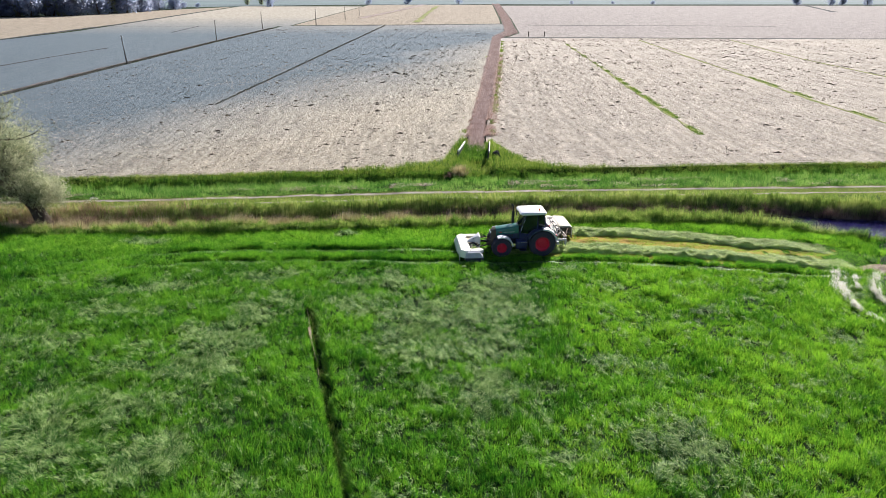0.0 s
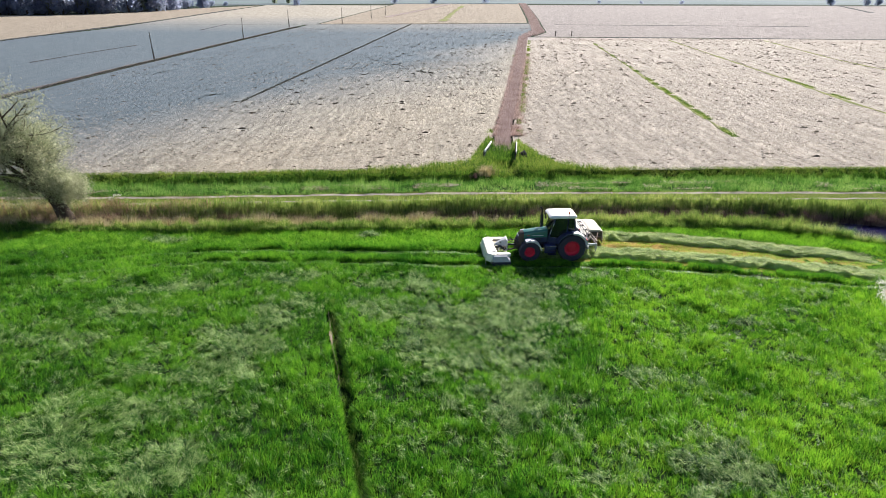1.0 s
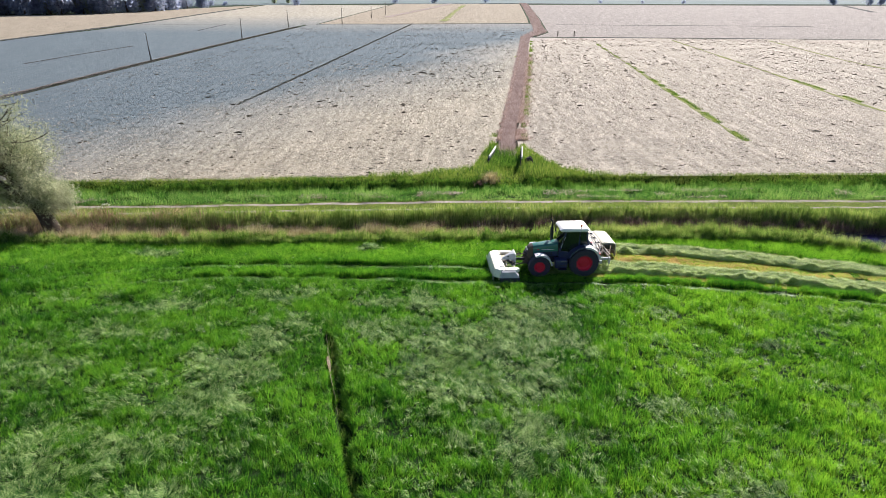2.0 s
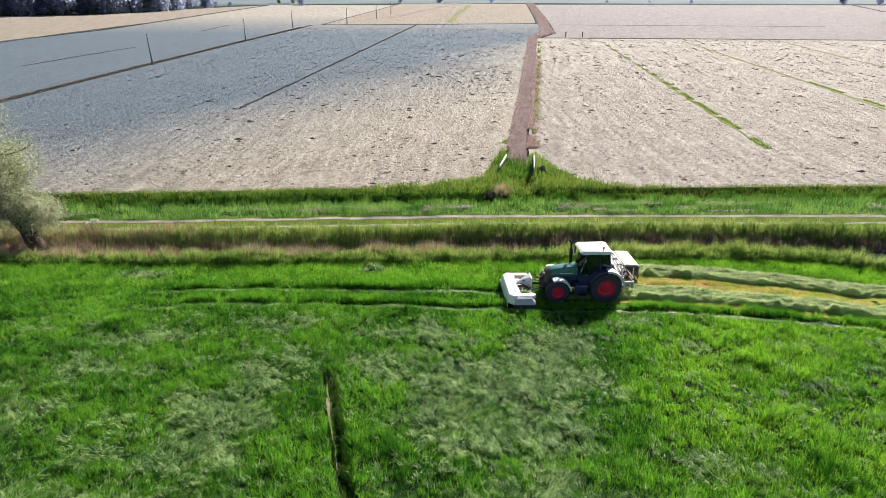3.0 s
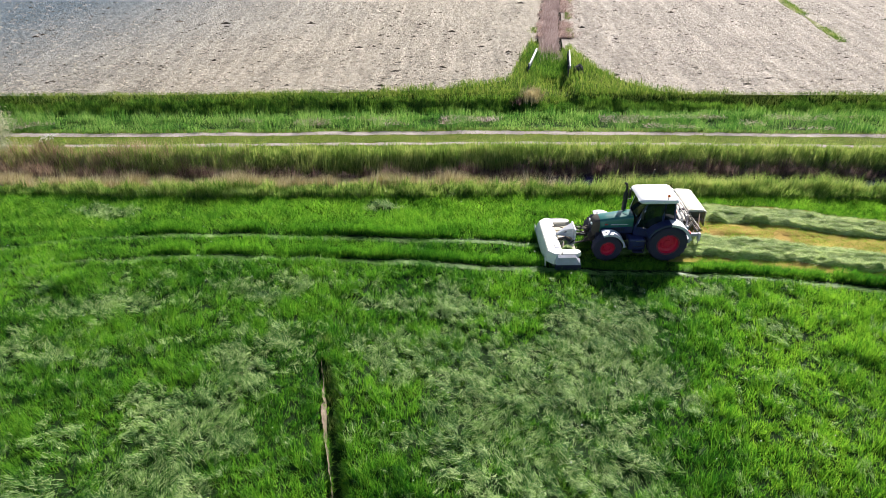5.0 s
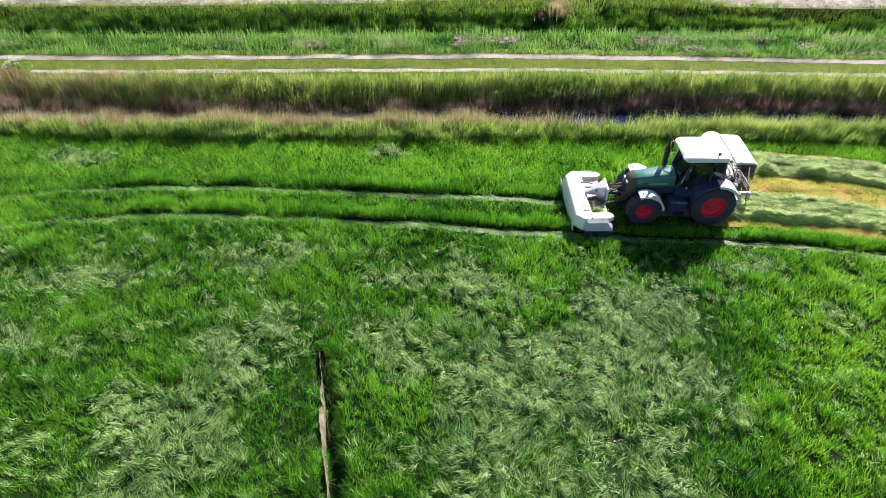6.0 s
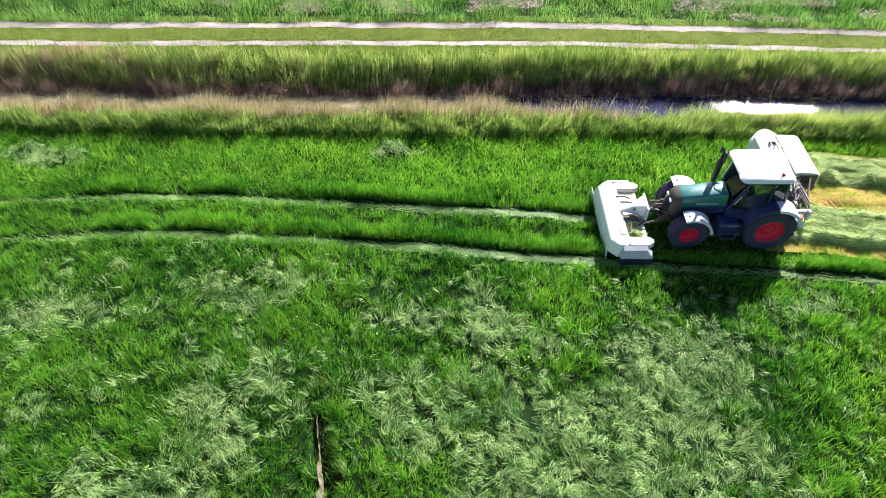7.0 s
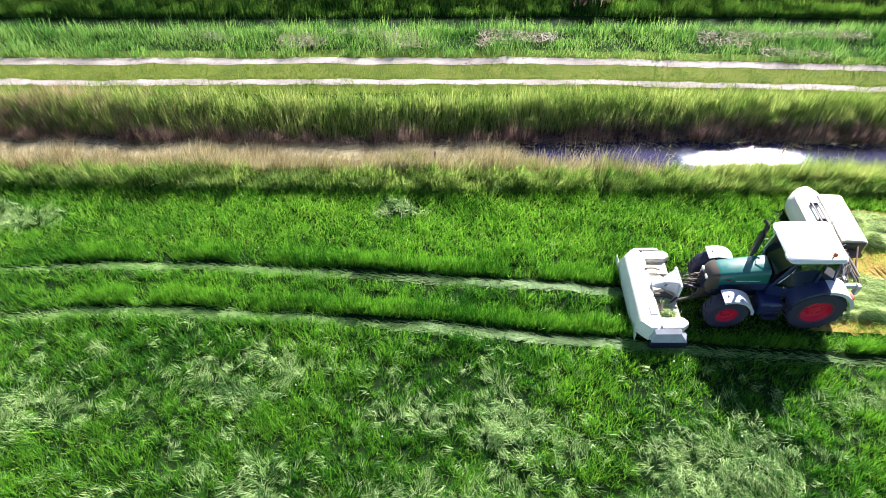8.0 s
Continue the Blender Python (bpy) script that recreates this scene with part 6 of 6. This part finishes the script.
    y = mown_near(x) + rng.random(n) * (mown_far(x) - mown_near(x))
    blades("stubble", x, y, land(x, y) + 0.03, rng.uniform(0.04, 0.11, n), rng.uniform(0.012, 0.025, n), rng.uniform(0.1, 0.7, n), rng.uniform(0, 6.28, n), rng, M_STUBBLE, "short yellowish stubble", "stubble")
    for k, mid in enumerate(SWATHS):
        x0, x1 = MOWN_X0 + (1.3 if k == 0 else -4.6), MOWN_X1 - 1.5

        def edges(x):
            near = mid(x) - 0.86 + 0.26 * (wander(x, x * 0 + k, 1.5, 20) - 0.5) + 0.16 * (wander(x, x * 0 + k, 0.5, 23) - 0.5)
            return mid(x) + 0.92 + 0.2 * (wander(x, x * 0 + k, 0.9, 27) - 0.5), near

        def mat(x, y):
            """Height of the cut grass: a low mat that rises towards a steep near edge, with folds along it."""
            far, near = edges(x)
            q = (far - y) / (far - near)
            fold = mid(x) - 0.10 + 0.5 * (wander(x, x * 0 + k, 1.8, 28) - 0.5)
            h = 0.02 + 0.07 * smooth(0, 0.2, q) + 0.05 * smooth(0.5, 0.8, q) + 0.13 * smooth(0.22, 0.0, np.abs(y - fold - 0.1)) * wander(x, y, 1.1, 29) + 0.20 * smooth(0.14, 0.0, np.abs(q - 0.86)) * smooth(0.35, 0.7, wander(x, y * 0 + k, 0.6, 35))
            h = h + 0.20 * (wander(x * 0.6, y * 1.6, 0.26, 21) - 0.42) + 0.09 * (wander(x, y * 1.5, 0.13, 22) - 0.5)
            return np.maximum(h, 0.02) * smooth(1.0, 0.92, q) * smooth(0, 0.06, q) * smooth(x0, x0 + 0.5, x) * smooth(x1, x1 - 3.0, x)

        xs = span((x0, x1, 0.10))
        X, T = np.meshgrid(xs, np.linspace(0, 1, 36) ** 0.85, indexing="ij")
        far, near = edges(X)
        Y = far + (near - far) * T
        tagged(sheet("swath_mat", X, Y, land(X, Y) + 0.025 + mat(X, Y), M_MAT), "matted row of freshly cut grass", "swath", kind="stuff")
        m, per = 4600, 13
        cx = rng.uniform(x0, x1, m)
        q = rng.uniform(0.02, 1.0, m)
        far, near = edges(cx)
        cy = far + (near - far) * q
        dirn = rng.normal(0, 0.3, m) + np.where(rng.random(m) < 0.5, 0, np.pi) + 2.2 * (wander(cx, cy, 0.5, 22) - 0.5)
        grow = lambda a: np.repeat(a, per)
        n = m * per
        x, y = grow(cx) + rng.normal(0, 0.10, n), grow(cy) + rng.normal(0, 0.06, n)
        z = land(x, y) + 0.03 + mat(x, y) + rng.uniform(-0.01, 0.07, n)
        blades("cut_swath", x, y, z, rng.uniform(0.12, 0.30, n), rng.uniform(0.013, 0.026, n), np.clip(rng.normal(0.92, 0.13, n), 0.5, 1.12), grow(dirn) + rng.normal(0, 0.45, n), rng, M_SWATH, "loose blades of cut grass drying in a row", "swath")


mown_ground()


def band(rng, x0, x1, lo, hi, count):
    """Places between the lines lo(x) and hi(x)."""
    x = rng.uniform(x0, x1, count)
    t = rng.random(count)
    return x, lo(x) + (hi(x) - lo(x)) * t, t


def growth(name, rng, x0, x1, lo, hi, count, height, width, material, label, category, lean=0.16, lift=0.0, clump=0.5, bend=True, away=None, size=0.9, skip=None):
    """Reeds or grass in a band, taller and shorter in clumps."""
    x, y, t = band(rng, x0, x1, lo, hi, count)
    tall = height * (1 - clump * 0.5 + clump * wander(x, y, size, 31)) * rng.uniform(0.65, 1.15, count)
    if skip is not None:
        ok = ~skip(x, y)
        x, y, tall = x[ok], y[ok], tall[ok]
    n = len(x)
    dirs = rng.uniform(0, 6.28, n) if away is None else rng.normal(away, 0.8, n)
    z = np.maximum(land(x, y), WATER_Z - 0.3) + lift
    return blades(name, x, y, z, tall, rng.uniform(0.6, 1.3, n) * width, np.clip(rng.normal(lean, 0.12, n), 0, 0.95), dirs, rng, material, label, category, bend)


def ditch_growth():
    rng = np.random.default_rng(14)
    near_hi = lambda x: ditch_mid(x) - ditch_half(x) - 0.05
    far_lo = lambda x: ditch_mid(x) + ditch_half(x) - 0.1
    lane_lo = lambda x: far_track(x) - 2.15
    sparse = lambda x, y: np.random.default_rng(3).random(len(x)) > np.interp(x, (33, 37), (1, 0.12))
    # meadow side
    growth("bank_sedge", rng, -48, 50, bank_foot, near_hi, 70000, 0.70, 0.022, M_SEDGE, "rough dark green sedge along the ditch", "sedge", 0.25, away=-1.2, clump=1.7, size=0.5, skip=sparse)
    # the bank's shadow side is put in as a darker sedge
    growth("bank_sedge", rng, -48, 50, lambda x: bank_foot(x) - 0.1, lambda x: bank_foot(x) + 0.9, 40000, 0.48, 0.024, M_SEDGE_DARK, "dense green sedge at the meadow's edge, darkened like its shaded side", "sedge", 0.22, clump=1.1, size=0.8, skip=sparse)
    growth("bank_sedge", rng, -7, 32, lambda x: near_hi(x) - 0.8, near_hi, 12000, 0.92, 0.022, M_REED_NEAR, "tall olive sedge at the water", "sedge", 0.2, clump=1.2, size=0.6)
    growth("bleached_sedge", rng, -48, 6, lambda x: near_hi(x) - 1.05, lambda x: near_hi(x) + 0.3, 46000, 1.15, 0.024, M_REED_PALE, "bleached dead sedge along the ditch", "sedge", 0.22, clump=0.9, away=0.9, skip=lambda x, y: np.random.default_rng(9).random(len(x)) > np.interp(x, (-9, 0, 6), (1, 0.65, 0.25)) * (0.4 + 0.9 * wander(x, y, 1.1, 57)))
    growth("bleached_sedge", rng, 6, 50, lambda x: bank_foot(x) + 1.0, lambda x: near_hi(x) + 0.1, 6000, 0.7, 0.02, M_REED_PALE, "bleached dead sedge along the ditch", "sedge", 0.3, away=0.9)
    growth("bank_sedge", rng, 7, 31, lambda x: near_hi(x) - 1.1, lambda x: near_hi(x) + 0.15, 26000, 1.20, 0.020, M_REED, "tall olive sedge leaning over the water", "sedge", 0.12, clump=0.7, size=0.35, skip=lambda x, y: np.random.default_rng(6).random(len(x)) > np.interp(x, (7, 11, 26, 31), (0, 1, 1, 0)))
    growth("ditch_side_grass", rng, -42, 40, lambda x: bank_foot(x) - 3.3, lambda x: bank_foot(x) + 0.1, 70000, 0.38, 0.028, M_FRESH, "fresh light green grass beside the ditch", "grass", 0.42, clump=1.0, size=0.6, bend=False, skip=lambda x, y: in_mown(x, y) | under_machine(x, y) | (lodging(x, y) > 0.5) | (np.abs(y - wheel_line_far(x)) < 0.8))
    # lane side: dead stalks at the water, green reeds above
    # dark stalks reach further up where the far bank lies in shade
    growth("dead_reeds", rng, -48, 52, lambda x: far_lo(x) - 0.1, lambda x: far_lo(x) + np.interp(x, (-6, 4), (0.36, 0.68)), 54000, 0.92, 0.020, M_REED_DEAD, "brown dead reed stalks at the water's edge", "reeds", 0.14, bend=False, clump=1.0, size=0.6)
    growth("dead_reeds", rng, -12, 16, lambda x: far_lo(x) - 0.15, lambda x: far_lo(x) + 0.5, 3000, 0.9, 0.022, M_REED_PALE, "broken pale reed stalks", "reeds", 0.6, away=-1.4)
    growth("green_reeds", rng, -48, 52, lambda x: far_lo(x) + np.interp(x, (-6, 4), (0.30, 0.55)), lambda x: far_lo(x) + 1.75, 52000, 0.92, 0.026, M_REED, "green and olive reeds along the far bank", "reeds", 0.13, lift=0.12, clump=0.8, size=0.3, skip=lambda x, y: np.random.default_rng(4).random(len(x)) > np.interp(x, (-24, -16), (0.15, 1)))
    growth("dead_reeds", rng, -50, -12, lambda x: far_lo(x) - 0.1, lambda x: far_lo(x) + 2.1, 30000, 0.92, 0.026, M_REED_TAN, "tan dead reeds standing on the bank", "reeds", 0.2, clump=1.0, size=0.6, bend=False, skip=lambda x, y: np.random.default_rng(8).random(len(x)) > np.interp(x, (-21, -12), (1, 0.1)))
    growth("verge_grass", rng, -60, 70, lambda x: far_lo(x) + 1.2, lambda x: lane_lo(x) - 0.12, 70000, 0.34, 0.022, M_VERGE, "green verge grass beside the lane", "grass", 0.3, bend=False)
    # crown of the lane between its wheel tracks
    growth("lane_grass", rng, -60, 70, lambda x: far_track(x) - 1.53, lambda x: far_track(x) - 0.10, 50000, 0.12, 0.024, M_LANE, "short trodden grass between the wheel tracks", "grass", 0.4, bend=False)
    growth("lane_grass", rng, -60, 70, lambda x: far_track(x) - 2.3, lambda x: far_track(x) - 1.86, 24000, 0.13, 0.018, M_LANE, "short trodden grass beside the wheel tracks", "grass", 0.4, bend=False)
    growth("lane_grass", rng, -60, 70, lambda x: far_track(x) - 1.92, lambda x: far_track(x) - 1.5, 16000, 0.13, 0.02, M_LANE, "grass growing over a wheel track", "grass", 0.4, bend=False, skip=lambda x, y: wander(x, y * 0, 2.2, 42) < 0.6)
    for side in (0.24, -1.45, -1.90):
        growth("lane_grass", rng, -60, 70, lambda x: far_track(x) + side - 0.16, lambda x: far_track(x) + side + 0.16, 16000, 0.13, 0.022, M_LANE, "thin grass creeping over the edge of a wheel track", "grass", 0.5, bend=False, clump=1.2, size=0.5)
    # far side of the lane
    growth("verge_grass", rng, -60, 70, lambda x: far_track(x) + 0.20, lambda x: back_ditch(x) - 2.2, 56000, 0.52, 0.028, M_REED_LUSH, "tall lush grass between the lane and a ditch", "grass", 0.25, size=1.0, clump=1.6, bend=False)
    growth("verge_reeds", rng, -60, 70, lambda x: back_ditch(x) - 2.9, lambda x: back_ditch(x) - 2.0, 14000, 0.62, 0.034, M_REED_LUSH, "bright reeds at the brink of the field ditch", "reeds", 0.12, size=0.45, clump=1.3, bend=False)
    growth("pale_verge_tufts", rng, -60, 70, lambda x: far_track(x) + 0.5, lambda x: back_ditch(x) - 2.6, 30000, 0.40, 0.03, M_PINK_STRAW, "flattened pale dead grass tufts", "grass", 0.9, lift=0.20, skip=lambda x, y: wander(x * 0.4, y, 0.9, 41) < 0.66)
    # backlit reeds: their shade is in the darker leaf colour
    growth("lush_reeds", rng, -62, 75, lambda x: back_ditch(x) + 0.5, lambda x: field_edge_plain(x) - 0.9, 84000, 0.58, 0.034, M_REED_SHADE, "dense green reeds in the field ditch, darkened as their shaded side", "reeds", 0.14, size=0.55, clump=1.1, bend=False)
    growth("field_margin_grass", rng, -62, 75, lambda x: field_edge_plain(x) - 1.3, lambda x: field_edge_plain(x) + 0.3, 60000, 0.36, 0.034, M_VERGE, "short green grass at the margin of the field", "grass", 0.3, bend=False)
    # the drain's mouth
    x = rng.uniform(-6, 20, 60000)
    y = rng.uniform(60, 81, 60000)
    ok = (y < field_edge(x) + 0.2 + 1.2 * (wander(x, y, 0.8, 56) - 0.4)) & (y > field_edge_plain(x) - 0.4) & ~((np.abs(x - drain_mid(y)) < 0.6) & (rng.random(60000) < smooth(73, 79, y)))
    x, y = x[ok], y[ok]
    n = len(x)
    blades("drain_mouth_grass", x, y, land(x, y), rng.uniform(0.3, 0.75, n) * (0.7 + 0.6 * wander(x, y, 1.3, 44)), rng.uniform(0.02, 0.04, n), np.clip(rng.normal(0.25, 0.14, n), 0, 0.8), rng.uniform(0, 6.28, n), rng, M_VERGE,
           "bright yellow green grass round the mouth of a drain", "grass", True)
    x = drain_mid(69) + rng.normal(0, 0.75, 5000)
    y = rng.uniform(66.2, 72.5, 5000)
    blades("drain_mouth_reeds", x, y, land(x, y), rng.uniform(0.5, 0.95, 5000), rng.uniform(0.02, 0.04, 5000), np.clip(rng.normal(0.2, 0.12, 5000), 0, 0.8), rng.uniform(0, 6.28, 5000), rng, M_REED_SHADE, "rank growth in the mouth of a drain, coloured dark as shade", "reeds", True)
    # drain full of dead reeds
    y = 70 + 472 * rng.random(66000) ** 1.8
    wide = np.interp(y, (71, 78, 100, 160, 225, 240, 255, 540), (0.85, 0.70, 0.85, 1.1, 1.2, 2.0, 1.7, 2.0))
    wide = wide * (0.8 + 0.4 * wander(y, y * 0, 2.5, 51) + 0.25 * wander(y, y * 0, 0.7, 52))
    x = drain_mid(y) + rng.uniform(-1, 1, len(y)) * wide
    keep = rng.random(len(y)) < 0.03 + 0.97 * smooth(71.5, 80, y)
    x, y = x[keep], y[keep]
    n = len(x)
    grow = np.interp(y, (72, 200, 540), (1, 1.6, 4))
    blades("drain_reeds", x, y, land(x, y) + 0.1, rng.uniform(0.55, 1.1, n) * (0.8 + 0.35 * wander(x, y, 0.8, 53)), rng.uniform(0.03, 0.06, n) * grow, np.clip(rng.normal(0.2, 0.1, n), 0, 0.7), rng.uniform(0, 6.28, n), rng, M_DRAIN_REED, "mauve brown dead reeds filling the drain", "reeds")
    # pinkish straw washed up along one side of the drain
    y = 77 + 95 * rng.random(18000) ** 1.4
    x = drain_mid(y) + np.where(rng.random(len(y)) < 0.75, 0.95 + np.abs(rng.normal(0, 0.65, len(y))), -0.9 - np.abs(rng.normal(0, 0.22, len(y))))
    keep = wander(x, y, 0.9, 54) > 0.30 + 0.2 * rng.random(len(y))
    x, y = x[keep], y[keep]
    n = len(x)
    blades("drain_straw", x, y, x * 0 + 0.05, rng.uniform(0.4, 0.9, n), rng.uniform(0.03, 0.06, n), np.clip(rng.normal(0.7, 0.2, n), 0, 1), rng.normal(-0.6, 0.7, n), rng, M_PINK_STRAW, "pinkish bleached straw along the drain", "straw")
    y = rng.uniform(77, 215, 26000)
    s = np.where(rng.random(len(y)) < 0.6, 1, -1)
    x = drain_mid(y) + np.where(s > 0, 1.6, -1.15) + s * np.abs(rng.normal(0, 0.35, len(y)))
    keep = wander(x, y, 3, 45) > np.where(s > 0, 0.62 - 0.10 * smooth(95, 115, y) + 0.2 * (rng.random(len(y)) - 0.5), 0.25 + 0.6 * smooth(80, 92, y))
    x, y = x[keep], y[keep]
    n = len(x)
    blades("drain_edge_grass", x, y, x * 0 + 0.05, rng.uniform(0.15, 0.38, n), rng.uniform(0.03, 0.06, n), rng.uniform(0.1, 0.6, n), rng.uniform(0, 6.28, n), rng, M_LANE, "yellow green tufts along the drain", "grass")
    # green strips on the field
    xs, ys = [], []
    for (x0, y0), (x1, y1), m in (((41, 140), (35.6, 76.5), 9000), ((46.3, 203), (41, 140), 2500), ((66.3, 135), (62.8, 80), 5000)):
        t = rng.random(m)
        xs.append(x0 + (x1 - x0) * t + rng.normal(0, 0.28, m))
        ys.append(y0 + (y1 - y0) * t)
    x, y = np.concatenate(xs), np.concatenate(ys)
    keep = wander(x, y, 3, 46) > 0.48
    x, y = x[keep], y[keep]
    n = len(x)
    blades("green_strip_grass", x, y, x * 0 + 0.1, rng.uniform(0.10, 0.28, n), rng.uniform(0.03, 0.06, n), rng.uniform(0.1, 0.5, n), rng.uniform(0, 6.28, n), rng, M_VERGE, "green grass in a dead furrow", "grass")
    # rough growth in the field ditches
    y = rng.uniform(90, 271, 13000)
    x = left_ditch(y) + rng.normal(0, 0.45, len(y))
    y2 = rng.uniform(100, 287, 4000)
    x2 = np.interp(y2, (100, 112, 287), (-28.6, -27.4, -10.2)) + rng.normal(0, 0.15, len(y2))
    keep2 = (wander(x2, y2, 9, 48) > 0.35) | (y2 > 150)
    x, y = np.concatenate([x, x2[keep2]]), np.concatenate([y, y2[keep2]])
    n = len(x)
    blades("ditch_growth", x, y, x * 0 + 0.1, rng.uniform(0.12, 0.34, n), rng.uniform(0.05, 0.12, n), rng.uniform(0.1, 0.6, n), rng.uniform(0, 6.28, n), rng, M_DULL, "dull rough growth in field ditches", "grass")
    # litter lying on the water
    n = 16000
    x = rng.uniform(-26, 0.2, n)
    y = ditch_mid(x) + rng.uniform(-1.15, 0.75, n) * (ditch_half(x) + 0.1) * np.where(rng.random(n) < 0.8, 1, 1.1)
    blades("reed_litter", x, y, x * 0 + WATER_Z + 0.05, rng.uniform(0.3, 0.8, n), rng.uniform(0.012, 0.026, n), np.clip(rng.normal(0.93, 0.06, n), 0.6, 1), rng.normal(0.7, 0.5, n), rng, M_REED_PALE, "pale broken reeds lying on the ditch water", "reed litter")
    # bubbles of foam and weed on the open water
    n = 500
    x = rng.uniform(-1, 14, n)
    y = ditch_mid(x) + rng.uniform(-1.0, 0.5, n) * ditch_half(x)
    keep = wander(x, y, 0.7, 47) > 0.62
    x, y = x[keep], y[keep]
    n = len(x)
    blades("water_weed", x, y, x * 0 + WATER_Z + 0.01, rng.uniform(0.08, 0.22, n), rng.uniform(0.03, 0.06, n), rng.uniform(0.7, 1.0, n), rng.uniform(0, 6.28, n), rng, M_BLEACHED, "pale weed on the water", "water weed")


ditch_growth()


def field_litter():
    rng = np.random.default_rng(15)
    n = 80000
    y = 60 + 95 * rng.random(n) ** 1.5
    x = rng.uniform(-62, 62, n)
    # straw thins out where the field's colour carries cloud shade
    ok = (y > field_edge(x) + 0.1) & (np.abs(x - drain_mid(y)) > 2.0) & (x > left_ditch(y) + 1.5) & (rng.random(n) < 0.12 + 0.88 * smooth(0.85, 0.5, -0.0091 * x + 0.0042 * y + 0.3 * (wander(x, y, 9, 59) - 0.5)))
    x, y = x[ok], y[ok]
    n = len(x)
    blades("straw_litter", x, y, 0.09 + 0.05 * rng.random(n), rng.uniform(0.15, 0.65, n), rng.uniform(0.03, 0.085, n), rng.uniform(0.72, 1.0, n), rng.normal(0.1, 0.9, n) + np.pi * (rng.random(n) < 0.5), rng, M_STRAW, "straw strewn over the tilled field", "straw")
    dim = (rng.random(n) < 0.75) & (wander(x, y, 1.1, 62) > 0.5)
    x, y, n = x[dim] + rng.normal(0, 0.5, int(dim.sum())), y[dim], int(dim.sum())
    blades("straw_litter", x, y, 0.08 + 0.05 * rng.random(n), rng.uniform(0.2, 0.7, n), rng.uniform(0.05, 0.12, n), rng.uniform(0.8, 1.0, n), rng.normal(0.1, 0.5, n) + np.pi * (rng.random(n) < 0.5), rng, M_DULL, "dark straw over the tilled field", "straw")
    # clods, many of them in rows along the strips
    n = 24000
    y = 62 + 205 * rng.random(n) ** 1.15
    row = rng.integers(-24, 38, n) * 3.15 + rng.normal(0, 0.22, n)
    x = np.where(rng.random(n) < 0.42, row + 0.13 * (y - 62), rng.uniform(-64, 118, n))
    ok = (y > field_edge(x) + 0.4) & (np.abs(x - drain_mid(y)) > 2.2) & (x > left_ditch(y) + 2) & (y < 222 + 62 * (x < drain_mid(y))) & (wander(x, y, 5, 50) * 0.5 + 0.2 * wander(x * 3, y * 0.4, 6, 58) + 0.3 * wander(x, y, 1.2, 63) > 0.45)
    x, y = x[ok], y[ok]
    n = len(x)
    s = rng.uniform(0.03, 0.09, n) * np.where(rng.random(n) < 0.07, 2.4, 1.0) * np.interp(y, (62, 130, 260), (0.9, 1.05, 1.0)) * np.interp(-0.0091 * x + 0.0042 * y, (0.6, 1.0), (1, 0.7))
    ang = rng.uniform(0, 6.28, n)
    pts = []
    for k in range(4):
        a = ang + k * 1.5708
        q = s * rng.uniform(0.7, 1.5, n)
        pts.append(np.stack([x + q * 3.0 * np.cos(a), y + q * np.sin(a), np.full(n, 0.04)], 1))
    top = np.stack([x + s * 0.2, y, 0.08 + s * rng.uniform(0.5, 1.0, n)], 1)
    v = np.stack(pts + [top], 1).reshape(-1, 3)
    b = (np.arange(n) * 5)[:, None]
    f = np.concatenate([b + np.array([[k, (k + 1) % 4, 4]]) for k in range(4)], 0)
    tagged(mesh_of("clods", v, f, M_CLOD), "dark clods strewn in rows over the tilled field", "clods", kind="stuff")


field_litter()
